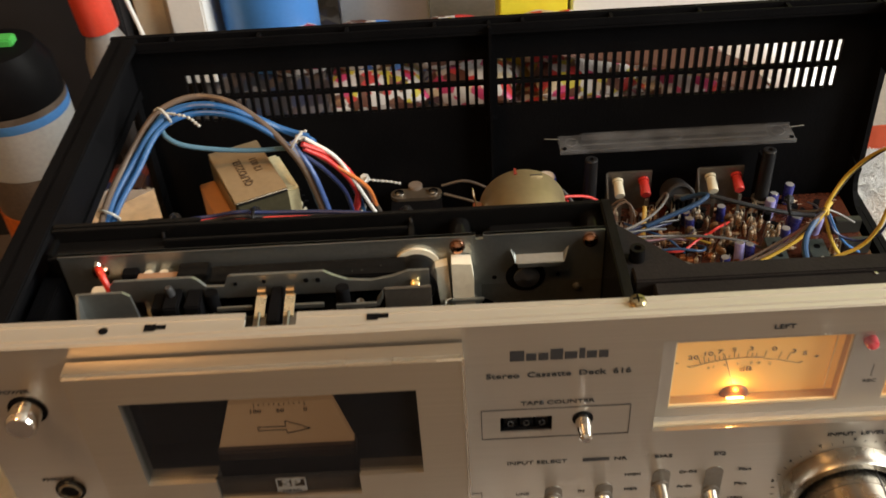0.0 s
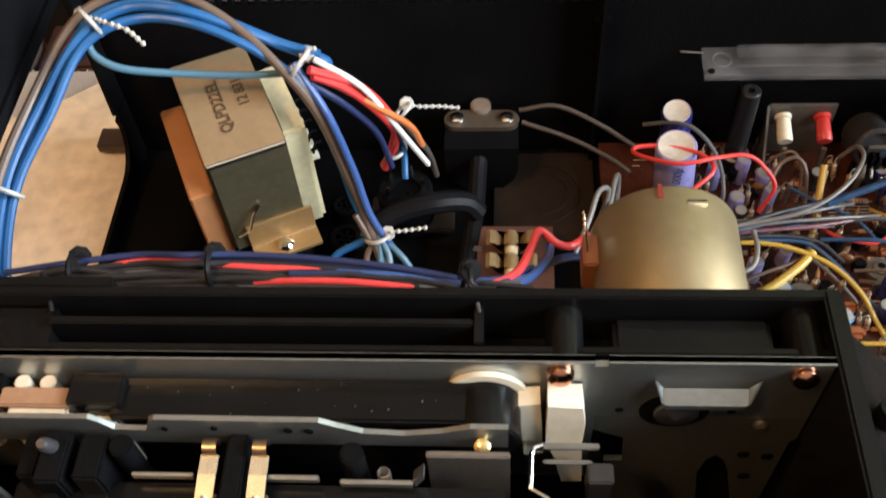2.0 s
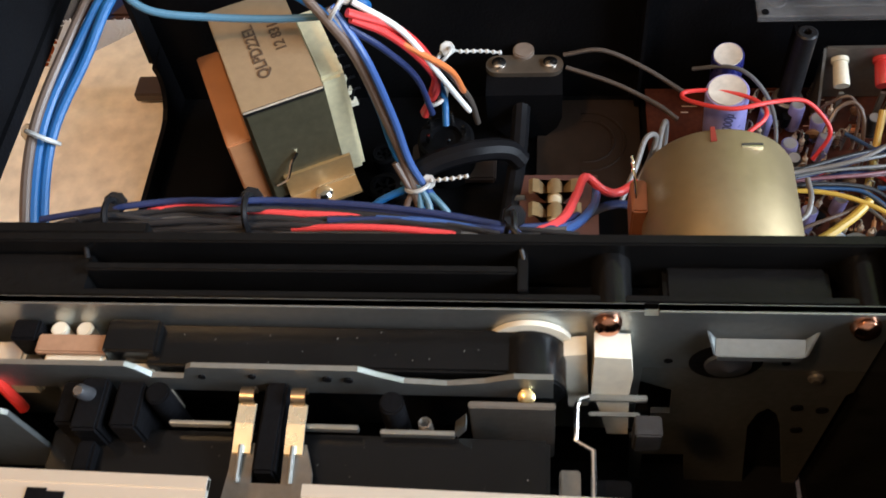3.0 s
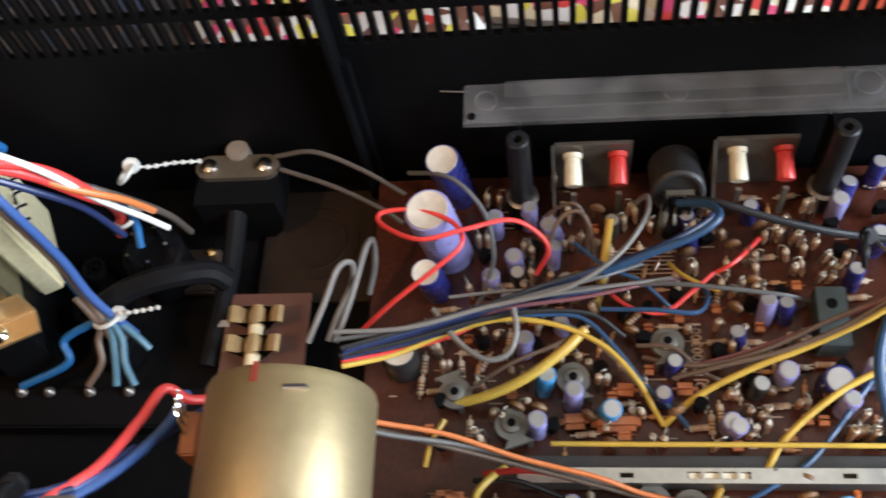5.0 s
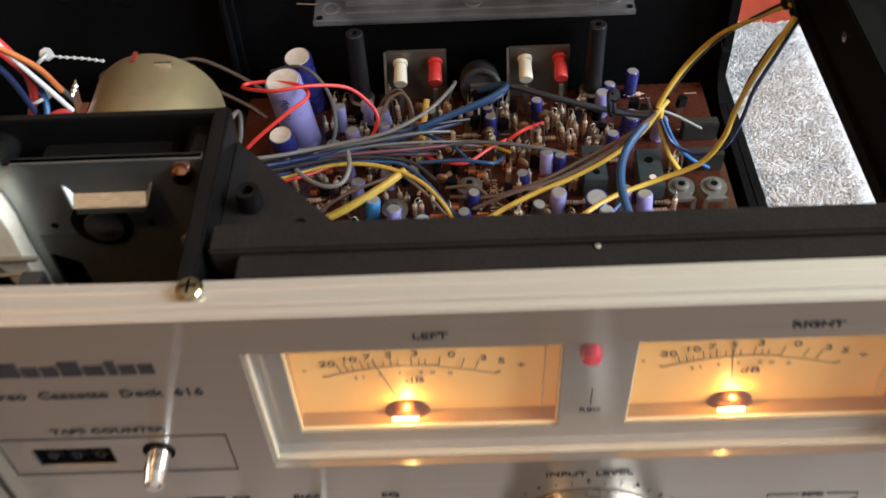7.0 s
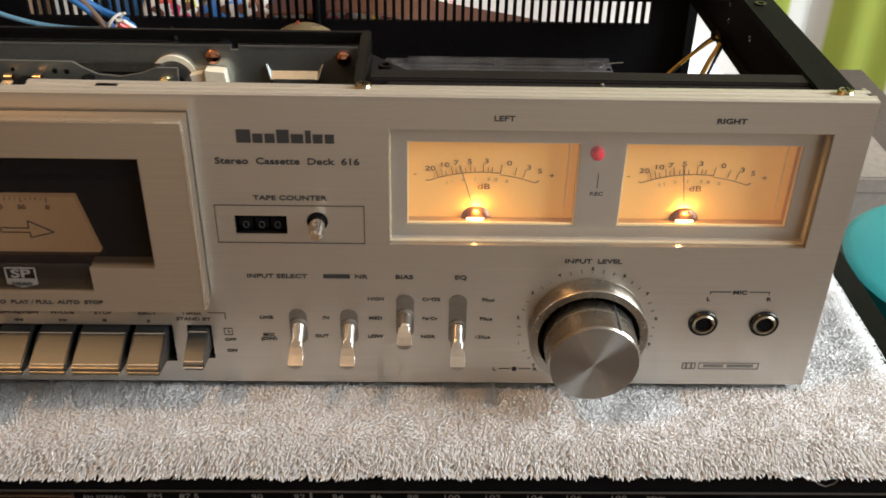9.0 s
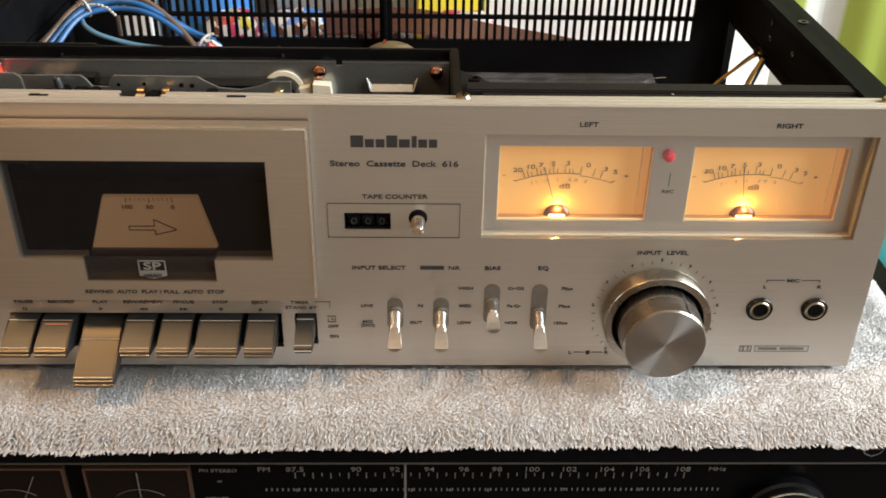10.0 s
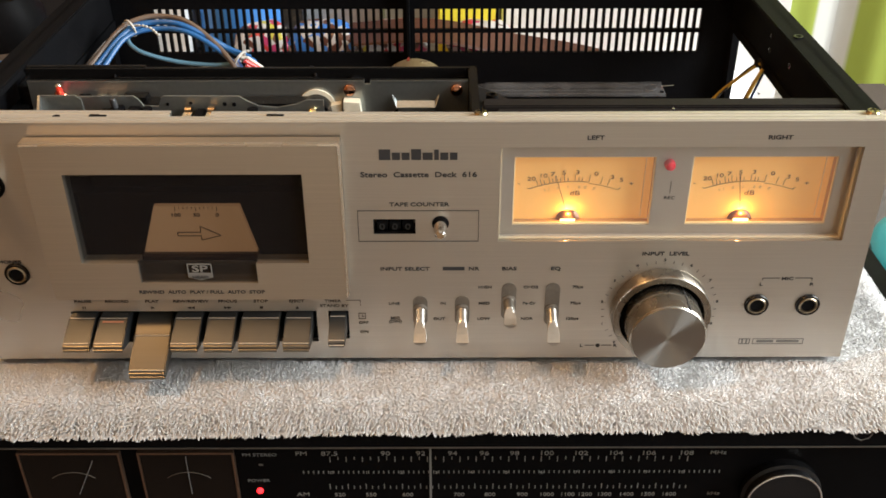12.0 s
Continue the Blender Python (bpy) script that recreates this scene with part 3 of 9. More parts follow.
dpart("beam_skirt", box(B(), 0.2255, 0.0260, 0.010, 0.402, 0.0275, 0.0985), BEAM, parent=beam)
dpart("beam_lip", box(B(), 0.2335, 0.0168, 0.1200, 0.402, 0.0174, 0.1256, 0.0002), BEAM, parent=beam)
bm = prism(B(), [(0.2255, 0.0354), (0.2605, 0.0354), (0.2258, 0.0745)], 0.1120, 0.1165, "z")
gusset = dpart("gusset", bm, BEAM, "black triangular corner web")
for x, y, r in ((0.2322, 0.0502, 0.0029), (0.2450, 0.0440, 0.0013)):
    h = 0.0056 if r > 0.002 else 0.0003
    dpart("hole_rim", lathe(B(), [(r * 1.1, 0), (r, h), (r * 0.55, h), (r * 0.5, h - 0.002)], (x, y, 0.1165), seg=20), BLACK_MECH, parent=gusset, smooth=True)
bm = B()
box(bm, 0.2212, 0.0150, 0.030, 0.2255, 0.0772, 0.1262, 0.0007)
dpart("cheek", bm, BLACK_MECH, "black cheek beside the tape mechanism")
dpart("screw", lathe(B(), [(0.0008, 0), (0.0008, 0.0004), (0.0004, 0.0006)], (0.3135, 0.0255, 0.1250), seg=12), CHROME, parent=beam, smooth=True)
# inner left filler beside the mechanism
bm = box(B(), -0.004, 0.0145, 0.02, 0.004, 0.0745, 0.112, 0.0006)
dpart("cheek", bm, BLACK)

deck_in = Matrix.Translation((-0.195, -0.1, 0))
# ---- aluminium front panel ----
MET = (0.2345, 0.3965, 0.0690, 0.1180)
panel_holes = [MET, (0.1760, 0.1957, 0.0732, 0.0813), (0.0250, 0.1460, 0.0105, 0.0293), (0.1518, 0.1618, 0.0122, 0.0293), (0.0300, 0.1560, 0.0450, 0.1200)]
bm = plate(B(), XL, XR, 0.0, 0.131, panel_holes, 0.0, 0.0030)
panel = dpart("front_panel", bm, ALU, "brushed aluminium front panel with black printed words")
bm = B()
NOTCH = (0.0865, 0.1050)
# the bent flange is wider at the left end than at the right
REAR = {XL: 0.0138, NOTCH[0]: 0.0126, NOTCH[1]: 0.0118, 0.2200: 0.0103, XR: 0.0112}
prism(bm, [(XL, 0.0030), (XR, 0.0030), (XR, REAR[XR]), (0.2200, REAR[0.2200]), (NOTCH[1], REAR[NOTCH[1]]), (NOTCH[1], 0.0060), (NOTCH[0], 0.0060), (NOTCH[0], REAR[NOTCH[0]]), (XL, REAR[XL])], 0.1285, 0.1300, "z")
dpart("top_flange", bm, ALU_TOP, parent=panel)
for a, b in ((XL, NOTCH[0]), (NOTCH[1], 0.2200), (0.2200, XR)):
    dpart("rear_bead", prism(B(), [(a, REAR[a] - 0.0022), (b, REAR[b] - 0.0022), (b, REAR[b] + 0.0002), (a, REAR[a] + 0.0002)], 0.1286, 0.1305, "z"), ALU_TOP, parent=panel)
dpart("front_bead", box(B(), XL, 0.0026, 0.1290, XR, 0.0042, 0.1316, 0.0003), ALU_TOP, parent=panel)
dpart("top_edge", box(B(), XL, -0.0004, 0.1300, XR, 0.0026, 0.1314, 0.0005), ALU_TOP, parent=panel)
for x, w in ((0.0365, 0), (0.0545, 1), (0.1335, 1)):
    bm = B()
    if w:
        box(bm, x - 0.0035, 0.0062, 0.1301, x + 0.0005, 0.0096, 0.1303)
        box(bm, x + 0.0005, 0.0070, 0.1301, x + 0.0042, 0.0090, 0.1303)
    else:
        cyl(bm, (x, 0.0075, 0.1301), (x, 0.0075, 0.1303), 0.0017, seg=16)
    dpart("keyhole_slot", bm, BLACK, parent=panel)
SCREW = mat("brassy_screw", (0.46, 0.38, 0.24), 0.22, 1.0, 0.1, 300)
for x, y in ((0.2255, 0.0078), (0.400, 0.0078)):
    s = dpart("screw", lathe(B(), [(0.0022, 0.0), (0.0030, 0.0004), (0.0031, 0.0013), (0.0026, 0.0021), (0.0012, 0.0025)], (x, y, 0.1300), seg=20), SCREW, "brassy cross-head screw", parent=panel, smooth=True)
    bm = box(B(), x - 0.0017, y - 0.0003, 0.1322, x + 0.0017, y + 0.0003, 0.13262)
    box(bm, x - 0.0003, y - 0.0017, 0.1322, x + 0.0003, y + 0.0017, 0.13262)
    dpart("cross_slot", bm, BLACK, parent=s)
for z0, z1 in ((0.004, 0.0690), (0.0860, 0.1280)):
    dpart("panel_backing", box(B(), 0.1575, 0.0031, z0, 0.2230, 0.0045, z1), BLACK, parent=panel)
# end returns of the panel
bm = B()
for x in (XL, XR - 0.0015):
    box(bm, x, 0.0030, 0.0, x + 0.0015, 0.0145, 0.1300)
box(bm, XL, 0.0030, 0.0, XR, 0.0110, 0.0014)
dpart("panel_return", bm, ALU, parent=panel)

# words on the panel
W = 0.0030
def word(body, x, z, size=W, material=PRINT, **k):
    return dletters(body, x, z, size, material, panel, **k)


def bars(name, rects, material=PRINT, y=-0.00022):
    """Flat printed strips (x0, x1, z0, z1) on the panel."""
    bm = B()
    for x0, x1, z0, z1 in rects:
        box(bm, x0, y, z0, x1, y + 0.00018, z1)
    return dpart(name, bm, material, parent=panel)


# maker's name as plain blocks
for x0, w, h in ((0.1798, 0.0052, 0.0052), (0.1856, 0.0037, 0.0036), (0.1900, 0.0036, 0.0036), (0.1943, 0.0045, 0.0053), (0.1994, 0.0045, 0.0036), (0.2046, 0.0021, 0.0051), (0.2073, 0.0036, 0.0036), (0.2116, 0.0034, 0.0036)):
    bars("maker_badge", [(x0, x0 + w, 0.1120, 0.1120 + h)])
word("Stereo  Cassette  Deck  616", 0.1975, 0.1034, 0.0037, wide=1.24)
word("TAPE COUNTER", 0.1975, 0.0883, 0.0028, wide=1.35)
word("INPUT SELECT", 0.1902, 0.0530, 0.0027, wide=1.38)
bars("word_bar", [(0.2083, 0.2188, 0.0530, 0.0549)])
word("NR", 0.2232, 0.0530, 0.0027, wide=1.38)
word("BIAS", 0.2402, 0.0530, 0.0027, wide=1.38)
word("EQ", 0.2625, 0.0530, 0.0027, wide=1.38)
for body, x, z in (("LINE", 0.1845, 0.0330), ("MIC", 0.1848, 0.0242), ("(DIN)", 0.1848, 0.0222), ("IN", 0.2085, 0.0330), ("OUT", 0.2065, 0.0237), ("HIGH", 0.2288, 0.0425), ("MED", 0.2286, 0.0330), ("LOW", 0.2284, 0.0237),
                   ("Cr·O2", 0.2510, 0.0425), ("Fe·Cr", 0.2505, 0.0330), ("NOR", 0.2498, 0.0237), ("70µs", 0.2738, 0.0425), ("70µs", 0.2733, 0.0330), ("120µs", 0.2722, 0.0237)):
    word(body, x, z, 0.0021, wide=1.3)
word("INPUT  LEVEL", 0.3143, 0.0612, 0.0028, wide=1.35)
word("LEFT", 0.2762, 0.1218, 0.0029, wide=1.3)
word("RIGHT", 0.3580, 0.1218, 0.0029, wide=1.3)
word("REC", 0.3122, 0.0917, 0.0022, wide=1.3)
bars("mark_line", [(0.31205, 0.31235, 0.0948, 0.1010)])
word("MIC", 0.3747, 0.0470, 0.0025, wide=1.35)
word("L", 0.3625, 0.0437, 0.0024, wide=1.3)
word("R", 0.3870, 0.0437, 0.0024, wide=1.3)
bars("mark_line", [(0.3627, 0.3710, 0.0479, 0.0482), (0.3785, 0.3868, 0.0479, 0.0482), (0.3627, 0.3630, 0.0468, 0.0482), (0.3865, 0.3868, 0.0468, 0.0482)])
word("L", 0.2780, 0.0068, 0.0024, wide=1.3)
word("R", 0.2950, 0.0068, 0.0024, wide=1.3)
bars("mark_line", [(0.2798, 0.2845, 0.0076, 0.0079), (0.2880, 0.2932, 0.0076, 0.0079)])
dpart("mark_dot", cyl(B(), (0.2863, -0.0004, 0.0077), (0.2863, -0.0001, 0.0077), 0.0011, seg=16), PRINT, parent=panel)
bars("noise_reduction_badge", [(0.3570, 0.3575, 0.0083, 0.0117), (0.3622, 0.3627, 0.0083, 0.0117), (0.3570, 0.3627, 0.0083, 0.0087), (0.3570, 0.3627, 0.0113, 0.0117), (0.3584, 0.3592, 0.0088, 0.0112), (0.3605, 0.3613, 0.0088, 0.0112), (0.3640, 0.3895, 0.0083, 0.0086), (0.3640, 0.3895, 0.0114, 0.0117), (0.3640, 0.3643, 0.0083, 0.0117), (0.3892, 0.3895, 0.0083, 0.0117), (0.3660, 0.3745, 0.0094, 0.0107), (0.3760, 0.3872, 0.0094, 0.0107)], mat("grey_badge_print", (0.12, 0.115, 0.108), 0.5, 0, 0.1, 300))
word("PHONES", 0.0010, 0.0575, 0.0025, wide=1.35)
word("POWER", 0.0000, 0.1085, 0.0024, wide=1.35)
for body, x in (("PAUSE", 0.0322), ("RECORD", 0.0488), ("PLAY", 0.0660), ("REW/REVIEW", 0.0850), ("FF/CUE", 0.1030), ("STOP", 0.1192), ("EJECT", 0.1368)):
    word(body, x, 0.0346, 0.0022, PRINT_BROWN, wide=1.35)
word("TIMER", 0.1545, 0.0346, 0.0022, PRINT_BROWN, wide=1.35)
word("STAND BY", 0.1550, 0.0318, 0.0022, PRINT_BROWN, wide=1.35)
word("OFF", 0.1690, 0.0215, 0.0021, PRINT_BROWN, wide=1.3)
word("ON", 0.1692, 0.0158, 0.0021, PRINT_BROWN, wide=1.3)
bars("mark_line", [(0.0520, 0.1520, 0.0383, 0.0386), (0.0520, 0.0523, 0.0372, 0.0386), (0.1610, 0.1680, 0.0355, 0.0358), (0.1678, 0.1681, 0.0325, 0.0358)], PRINT_BROWN)
bars("pause_mark", [(0.0314, 0.0319, 0.0308, 0.0322), (0.0325, 0.0330, 0.0308, 0.0322)], PRINT_BROWN)
bars("stop_mark", [(0.1184, 0.1200, 0.0308, 0.0322)], PRINT_BROWN)
bars("timer_mark", [(0.1667, 0.1670, 0.0245, 0.0280), (0.1700, 0.1703, 0.0245, 0.0280), (0.1667, 0.1703, 0.0245, 0.0248), (0.1667, 0.1703, 0.0277, 0.0280), (0.1684, 0.1687, 0.0258, 0.0272), (0.1684, 0.1696, 0.0258, 0.0261)], PRINT_BROWN)
for x, ts in ((0.0660, 1), (0.0838, -1), (0.0856, -1), (0.1018, 1), (0.1036, 1)):
    dpart("direction_mark", prism(B(), [(x - 0.0009 * ts, 0.0308), (x + 0.0009 * ts, 0.0315), (x - 0.0009 * ts, 0.0322)], -0.0004, -0.0001), PRINT_BROWN, parent=panel)
dpart("eject_mark", prism(B(), [(0.1360, 0.0312), (0.1376, 0.0312), (0.1368, 0.0324)], -0.0004, -0.0001), PRINT_BROWN, parent=panel)
dpart("eject_mark", box(B(), 0.1360, -0.0004, 0.0307, 0.1376, -0.0001, 0.0310), PRINT_BROWN, parent=panel)
# tape counter frame, window, digits, reset pin
bars("counter_frame", [(0.1688, 0.2252, 0.0857, 0.0860), (0.1688, 0.2252, 0.0692, 0.0695), (0.1688, 0.1691, 0.0692, 0.0860), (0.2249, 0.2252, 0.0692, 0.0860)])
counter = dpart("tape_counter", plate(B(), 0.1752, 0.1965, 0.0724, 0.0821, [(0.1764, 0.1953, 0.0736, 0.0809)], 0.0005, 0.0100), BLACK, "black three-wheel tape counter")
for k in range(3):
    dpart("counter_wheel", cyl(B(), (0.1775 + 0.0060 * k, 0.0070, 0.0772), (0.1826 + 0.0060 * k, 0.0070, 0.0772), 0.0058, seg=24), BLACK, parent=counter)
    dletters("0", 0.1800 + 0.0060 * k, 0.0752, 0.0046, mat("worn_digit_ink", (0.03, 0.03, 0.03), 0.6, spec=0.1), counter, y=0.0009, name="digit", bold=0.0)
pin = dpart("reset_pin", lathe(B(), [(0.0030, 0), (0.0030, 0.005), (0.0027, 0.0065), (0.0025, 0.0088), (0.0016, 0.0096)], (0.2073, -0.0002, 0.0785), (0, -1, -0.06), 24), CHROME, "chrome counter reset pin", smooth=True)
dpart("pin_hole", lathe(B(), [(0.0040, 0), (0.0040, 0.0003), (0.0031, 0.0003)], (0.2073, 0.0, 0.0790), (0, -1, 0), 24), BLACK, parent=pin)


# lever switches
LEVER = mat("polished_lever_metal", (0.46, 0.44, 0.41), 0.30, 1.0, 0.06, 200)
def lever_switch(x, ztop, zbot, zl, up, name="lever_switch"):
    bm = B()
    r = 0.0036
    out = [(x + r * math.cos(a), ztop - r + r * math.sin(a)) for a in [math.pi * k / 10 for k in range(11)]] + [(x - r * math.cos(a), zbot + r - r * math.sin(a)) for a in [math.pi * k / 10 for k in range(11)]]
    prism(bm, out, -0.0003, 0.0012)
    sw = dpart(name, bm, STEEL_DARK, "chrome bat-handle lever switch in a slot")
    bm = B()
    dz = -0.10 if up else -0.42
    rings = []
    for y, r, cut in ((0.0, 0.0027, 1.0), (-0.0078, 0.0027, 1.0), (-0.0091, 0.0027, 0.72), (-0.0108, 0.0028, 0.36), (-0.0130, 0.0029, 0.02), (-0.0159, 0.0030, -0.30), (-0.0165, 0.0029, -0.36)):
        z = zl + (-y) * dz
        rings.append([bm.verts.new((x + r * math.cos(2 * math.pi * j / 28), y, z + r * min(cut, math.sin(2 * math.pi * j / 28)))) for j in range(28)])
    for a, b in zip(rings, rings[1:]):
        for j in range(28):
            bm.faces.new((a[j], a[(j + 1) % 28], b[(j + 1) % 28], b[j]))
    bm.faces.new(rings[0][::-1])
    bm.faces.new(rings[-1])
    dpart("lever", bm, LEVER, "satin chrome lever with a flat paddle end", parent=sw)
    dpart("collar", lathe(B(), [(0.0036, 0), (0.0036, 0.0010), (0.0028, 0.0014)], (x, 0, zl), (0, -1, 0), 20), STEEL_DARK, parent=sw)
    return sw


lever_switch(0.1972, 0.0380, 0.0205, 0.0300, False)
lever_switch(0.2178, 0.0380, 0.0205, 0.0298, False)
lever_switch(0.2405, 0.0455, 0.0240, 0.0350, True)
lever_switch(0.2618, 0.0455, 0.0205, 0.0298, False)

# input level knob: ring, gap, knob
knob = dpart("level_ring", lathe(B(), [(0.0236, 0), (0.0240, 0.0004), (0.0240, 0.0078), (0.0236, 0.0084), (0.0206, 0.0084), (0.0204, 0.0)], (0.3145, 0, 0.0300), (0, -1, 0), 64), KNOB_SIDE, "turned metal outer ring of the level knob", smooth=True)
dpart("knob_gap", cyl(B(), (0.3145, -0.0001, 0.0300), (0.3145, -0.0040, 0.0300), 0.0203, seg=48), BLACK, parent=knob)
dpart("knob", lathe(B(), [(0.0184, 0.0040), (0.0184, 0.0130), (0.0180, 0.0132), (0.0180, 0.0137), (0.0184, 0.0139), (0.0181, 0.0234), (0.0173, 0.0242)], (0.3145, 0, 0.0300), (0, -1, 0), 64), KNOB_SIDE, "turned aluminium knob with a spun face", parent=knob, smooth=True)
SPUN = bpy.data.materials.new("spun_knob_face")
SPUN.use_nodes = True
_n, _l = SPUN.node_tree.nodes, SPUN.node_tree.links
_b = _n["Principled BSDF"]
_b.inputs["Metallic"].default_value, _b.inputs["Roughness"].default_value, _b.inputs["Anisotropic"].default_value = 1, 0.34, 0.92
_b.inputs["Anisotropic Rotation"].default_value = 0.25
_b.inputs["Base Color"].default_value = (0.38, 0.37, 0.35, 1)
_t = _n.new("ShaderNodeTangent")
_t.direction_type, _t.axis = "RADIAL", "Y"
_l.new(_t.outputs[0], _b.inputs["Tangent"])
face = part("knob_face", cyl(B(), (0, -0.0004, 0), (0, 0.0, 0), 0.0174, seg=64), SPUN, knob)
face.location = (0.3145 - 0.195, -0.0241 - 0.1, 0.0300)
bm = box(B(), -0.0003, -0.0236, 0.0180, 0.0003, -0.0045, 0.0186)
bmesh.ops.transform(bm, matrix=pose(0.3145, 0, 0.0300, 0, 28, 0), verts=bm.verts[:])
dpart("index_line", bm, DARK, parent=knob)
bm = B()
for k in range(31):
    a = radians(225 - 9 * k)
    r0, r1 = 0.0268, 0.0283 if k % 3 else 0.0270
    c, s = math.cos(a), math.sin(a)
    p, q = Vector((0.3145 + r0 * c, 0, 0.03 + r0 * s)), Vector((0.3145 + r1 * c, 0, 0.03 + r1 * s))
    cyl(bm, (p.x, -0.0003, p.z), (q.x, -0.0003, q.z), 0.00014, seg=6)
dpart("level_scale", bm, PRINT, parent=panel)
for k in range(11):
    a = radians(225 - 27 * k)
    word(str(k), 0.3145 + 0.0285 * math.cos(a), 0.0300 + 0.0285 * math.sin(a) - 0.0006, 0.0020)


# jacks
def jack(x, z):
    j = dpart("jack_socket", lathe(B(), [(0.0060, 0), (0.0060, 0.0008), (0.0056, 0.0014), (0.0048, 0.0014), (0.0047, 0.0)], (x, 0, z), (0, -1, 0), 32), BLACK_GLOSS, "black-rimmed jack socket with a metal bush", smooth=True)
    dpart("bush", lathe(B(), [(0.0048, 0), (0.0046, 0.0014), (0.0042, 0.0018), (0.0036, 0.0016), (0.0034, 0.0004), (0.0034, 0.0)], (x, 0, z), (0, -1, 0), 32), mat("brassy_bush", (0.30, 0.25, 0.18), 0.3, 1.0), "dull brass bush", parent=j, smooth=True)
    dpart("socket_hole", cyl(B(), (x, -0.0002, z), (x, -0.0009, z), 0.0032, seg=24), BLACK, parent=j)


jack(0.3622, 0.0325)
jack(0.3873, 0.0325)
jack(0.0040, 0.0515)
pw = dpart("power_button", lathe(B(), [(0.0058, 0), (0.0058, 0.0080), (0.0050, 0.0092)], (0.0020, 0, 0.0995), (0, -1, 0), 32), CHROME, "round chrome power button", smooth=True)
dpart("button_rim", lathe(B(), [(0.0072, 0), (0.0072, 0.0004), (0.0060, 0.0004)], (0.0020, 0, 0.0995), (0, -1, 0), 32), BLACK, parent=pw)

# ---- level meters ----
AMBER = glow("backlit_meter_face", (1.0, 0.42, 0.07), 0.36, (0.70, 0.43, 0.15))
BULB = glow("meter_bulb", (1.0, 0.72, 0.36), 6, (1, 0.9, 0.7))
bezel = dpart("meter_recess", plate(B(), MET[0] - 0.002, MET[1] + 0.002, MET[2] - 0.002, MET[3] + 0.002, [MET], 0.0031, 0.0115), mat("satin_recess_metal", (0.44, 0.40, 0.34), 0.52, 0.7, 0.06, 40), "recessed metal frame round the two meters")
bm = plate(B(), MET[0] - 0.002, MET[1] + 0.002, MET[2] - 0.002, MET[3] + 0.002, [(0.2412, 0.3062, 0.0740, 0.1098), (0.3230, 0.3895, 0.0740, 0.1098)], 0.0070, 0.0085)
dpart("meter_mask", bm, ALU, parent=bezel)
bm = B()
box(bm, MET[0], 0.0022, MET[3] - 0.0009, MET[1], 0.0042, MET[3], 0.0002)
box(bm, MET[0], 0.0022, MET[2], MET[1], 0.0042, MET[2] + 0.0007, 0.0002)
box(bm, MET[0], 0.0022, MET[2], MET[0] + 0.0007, 0.0042, MET[3], 0.0002)
box(bm, MET[1] - 0.0007, 0.0022, MET[2], MET[1], 0.0042, MET[3], 0.0002)
dpart("pane_edge", bm, clear("polished_edge", (0.62, 0.53, 0.38), 0.30, 0.6), parent=bezel)
pane = dpart("meter_pane", box(B(), MET[0] + 0.0008, 0.0030, MET[2] + 0.0008, MET[1] - 0.0008, 0.0038, MET[3] - 0.0010), clear("clear_pane", (0.5, 0.5, 0.5), 0.93, 0.03), parent=bezel)
pane.visible_shadow = False


RIM = mat("amber_edge_glow", (0.86, 0.66, 0.36), 0.3, 0, 0.06, 200)


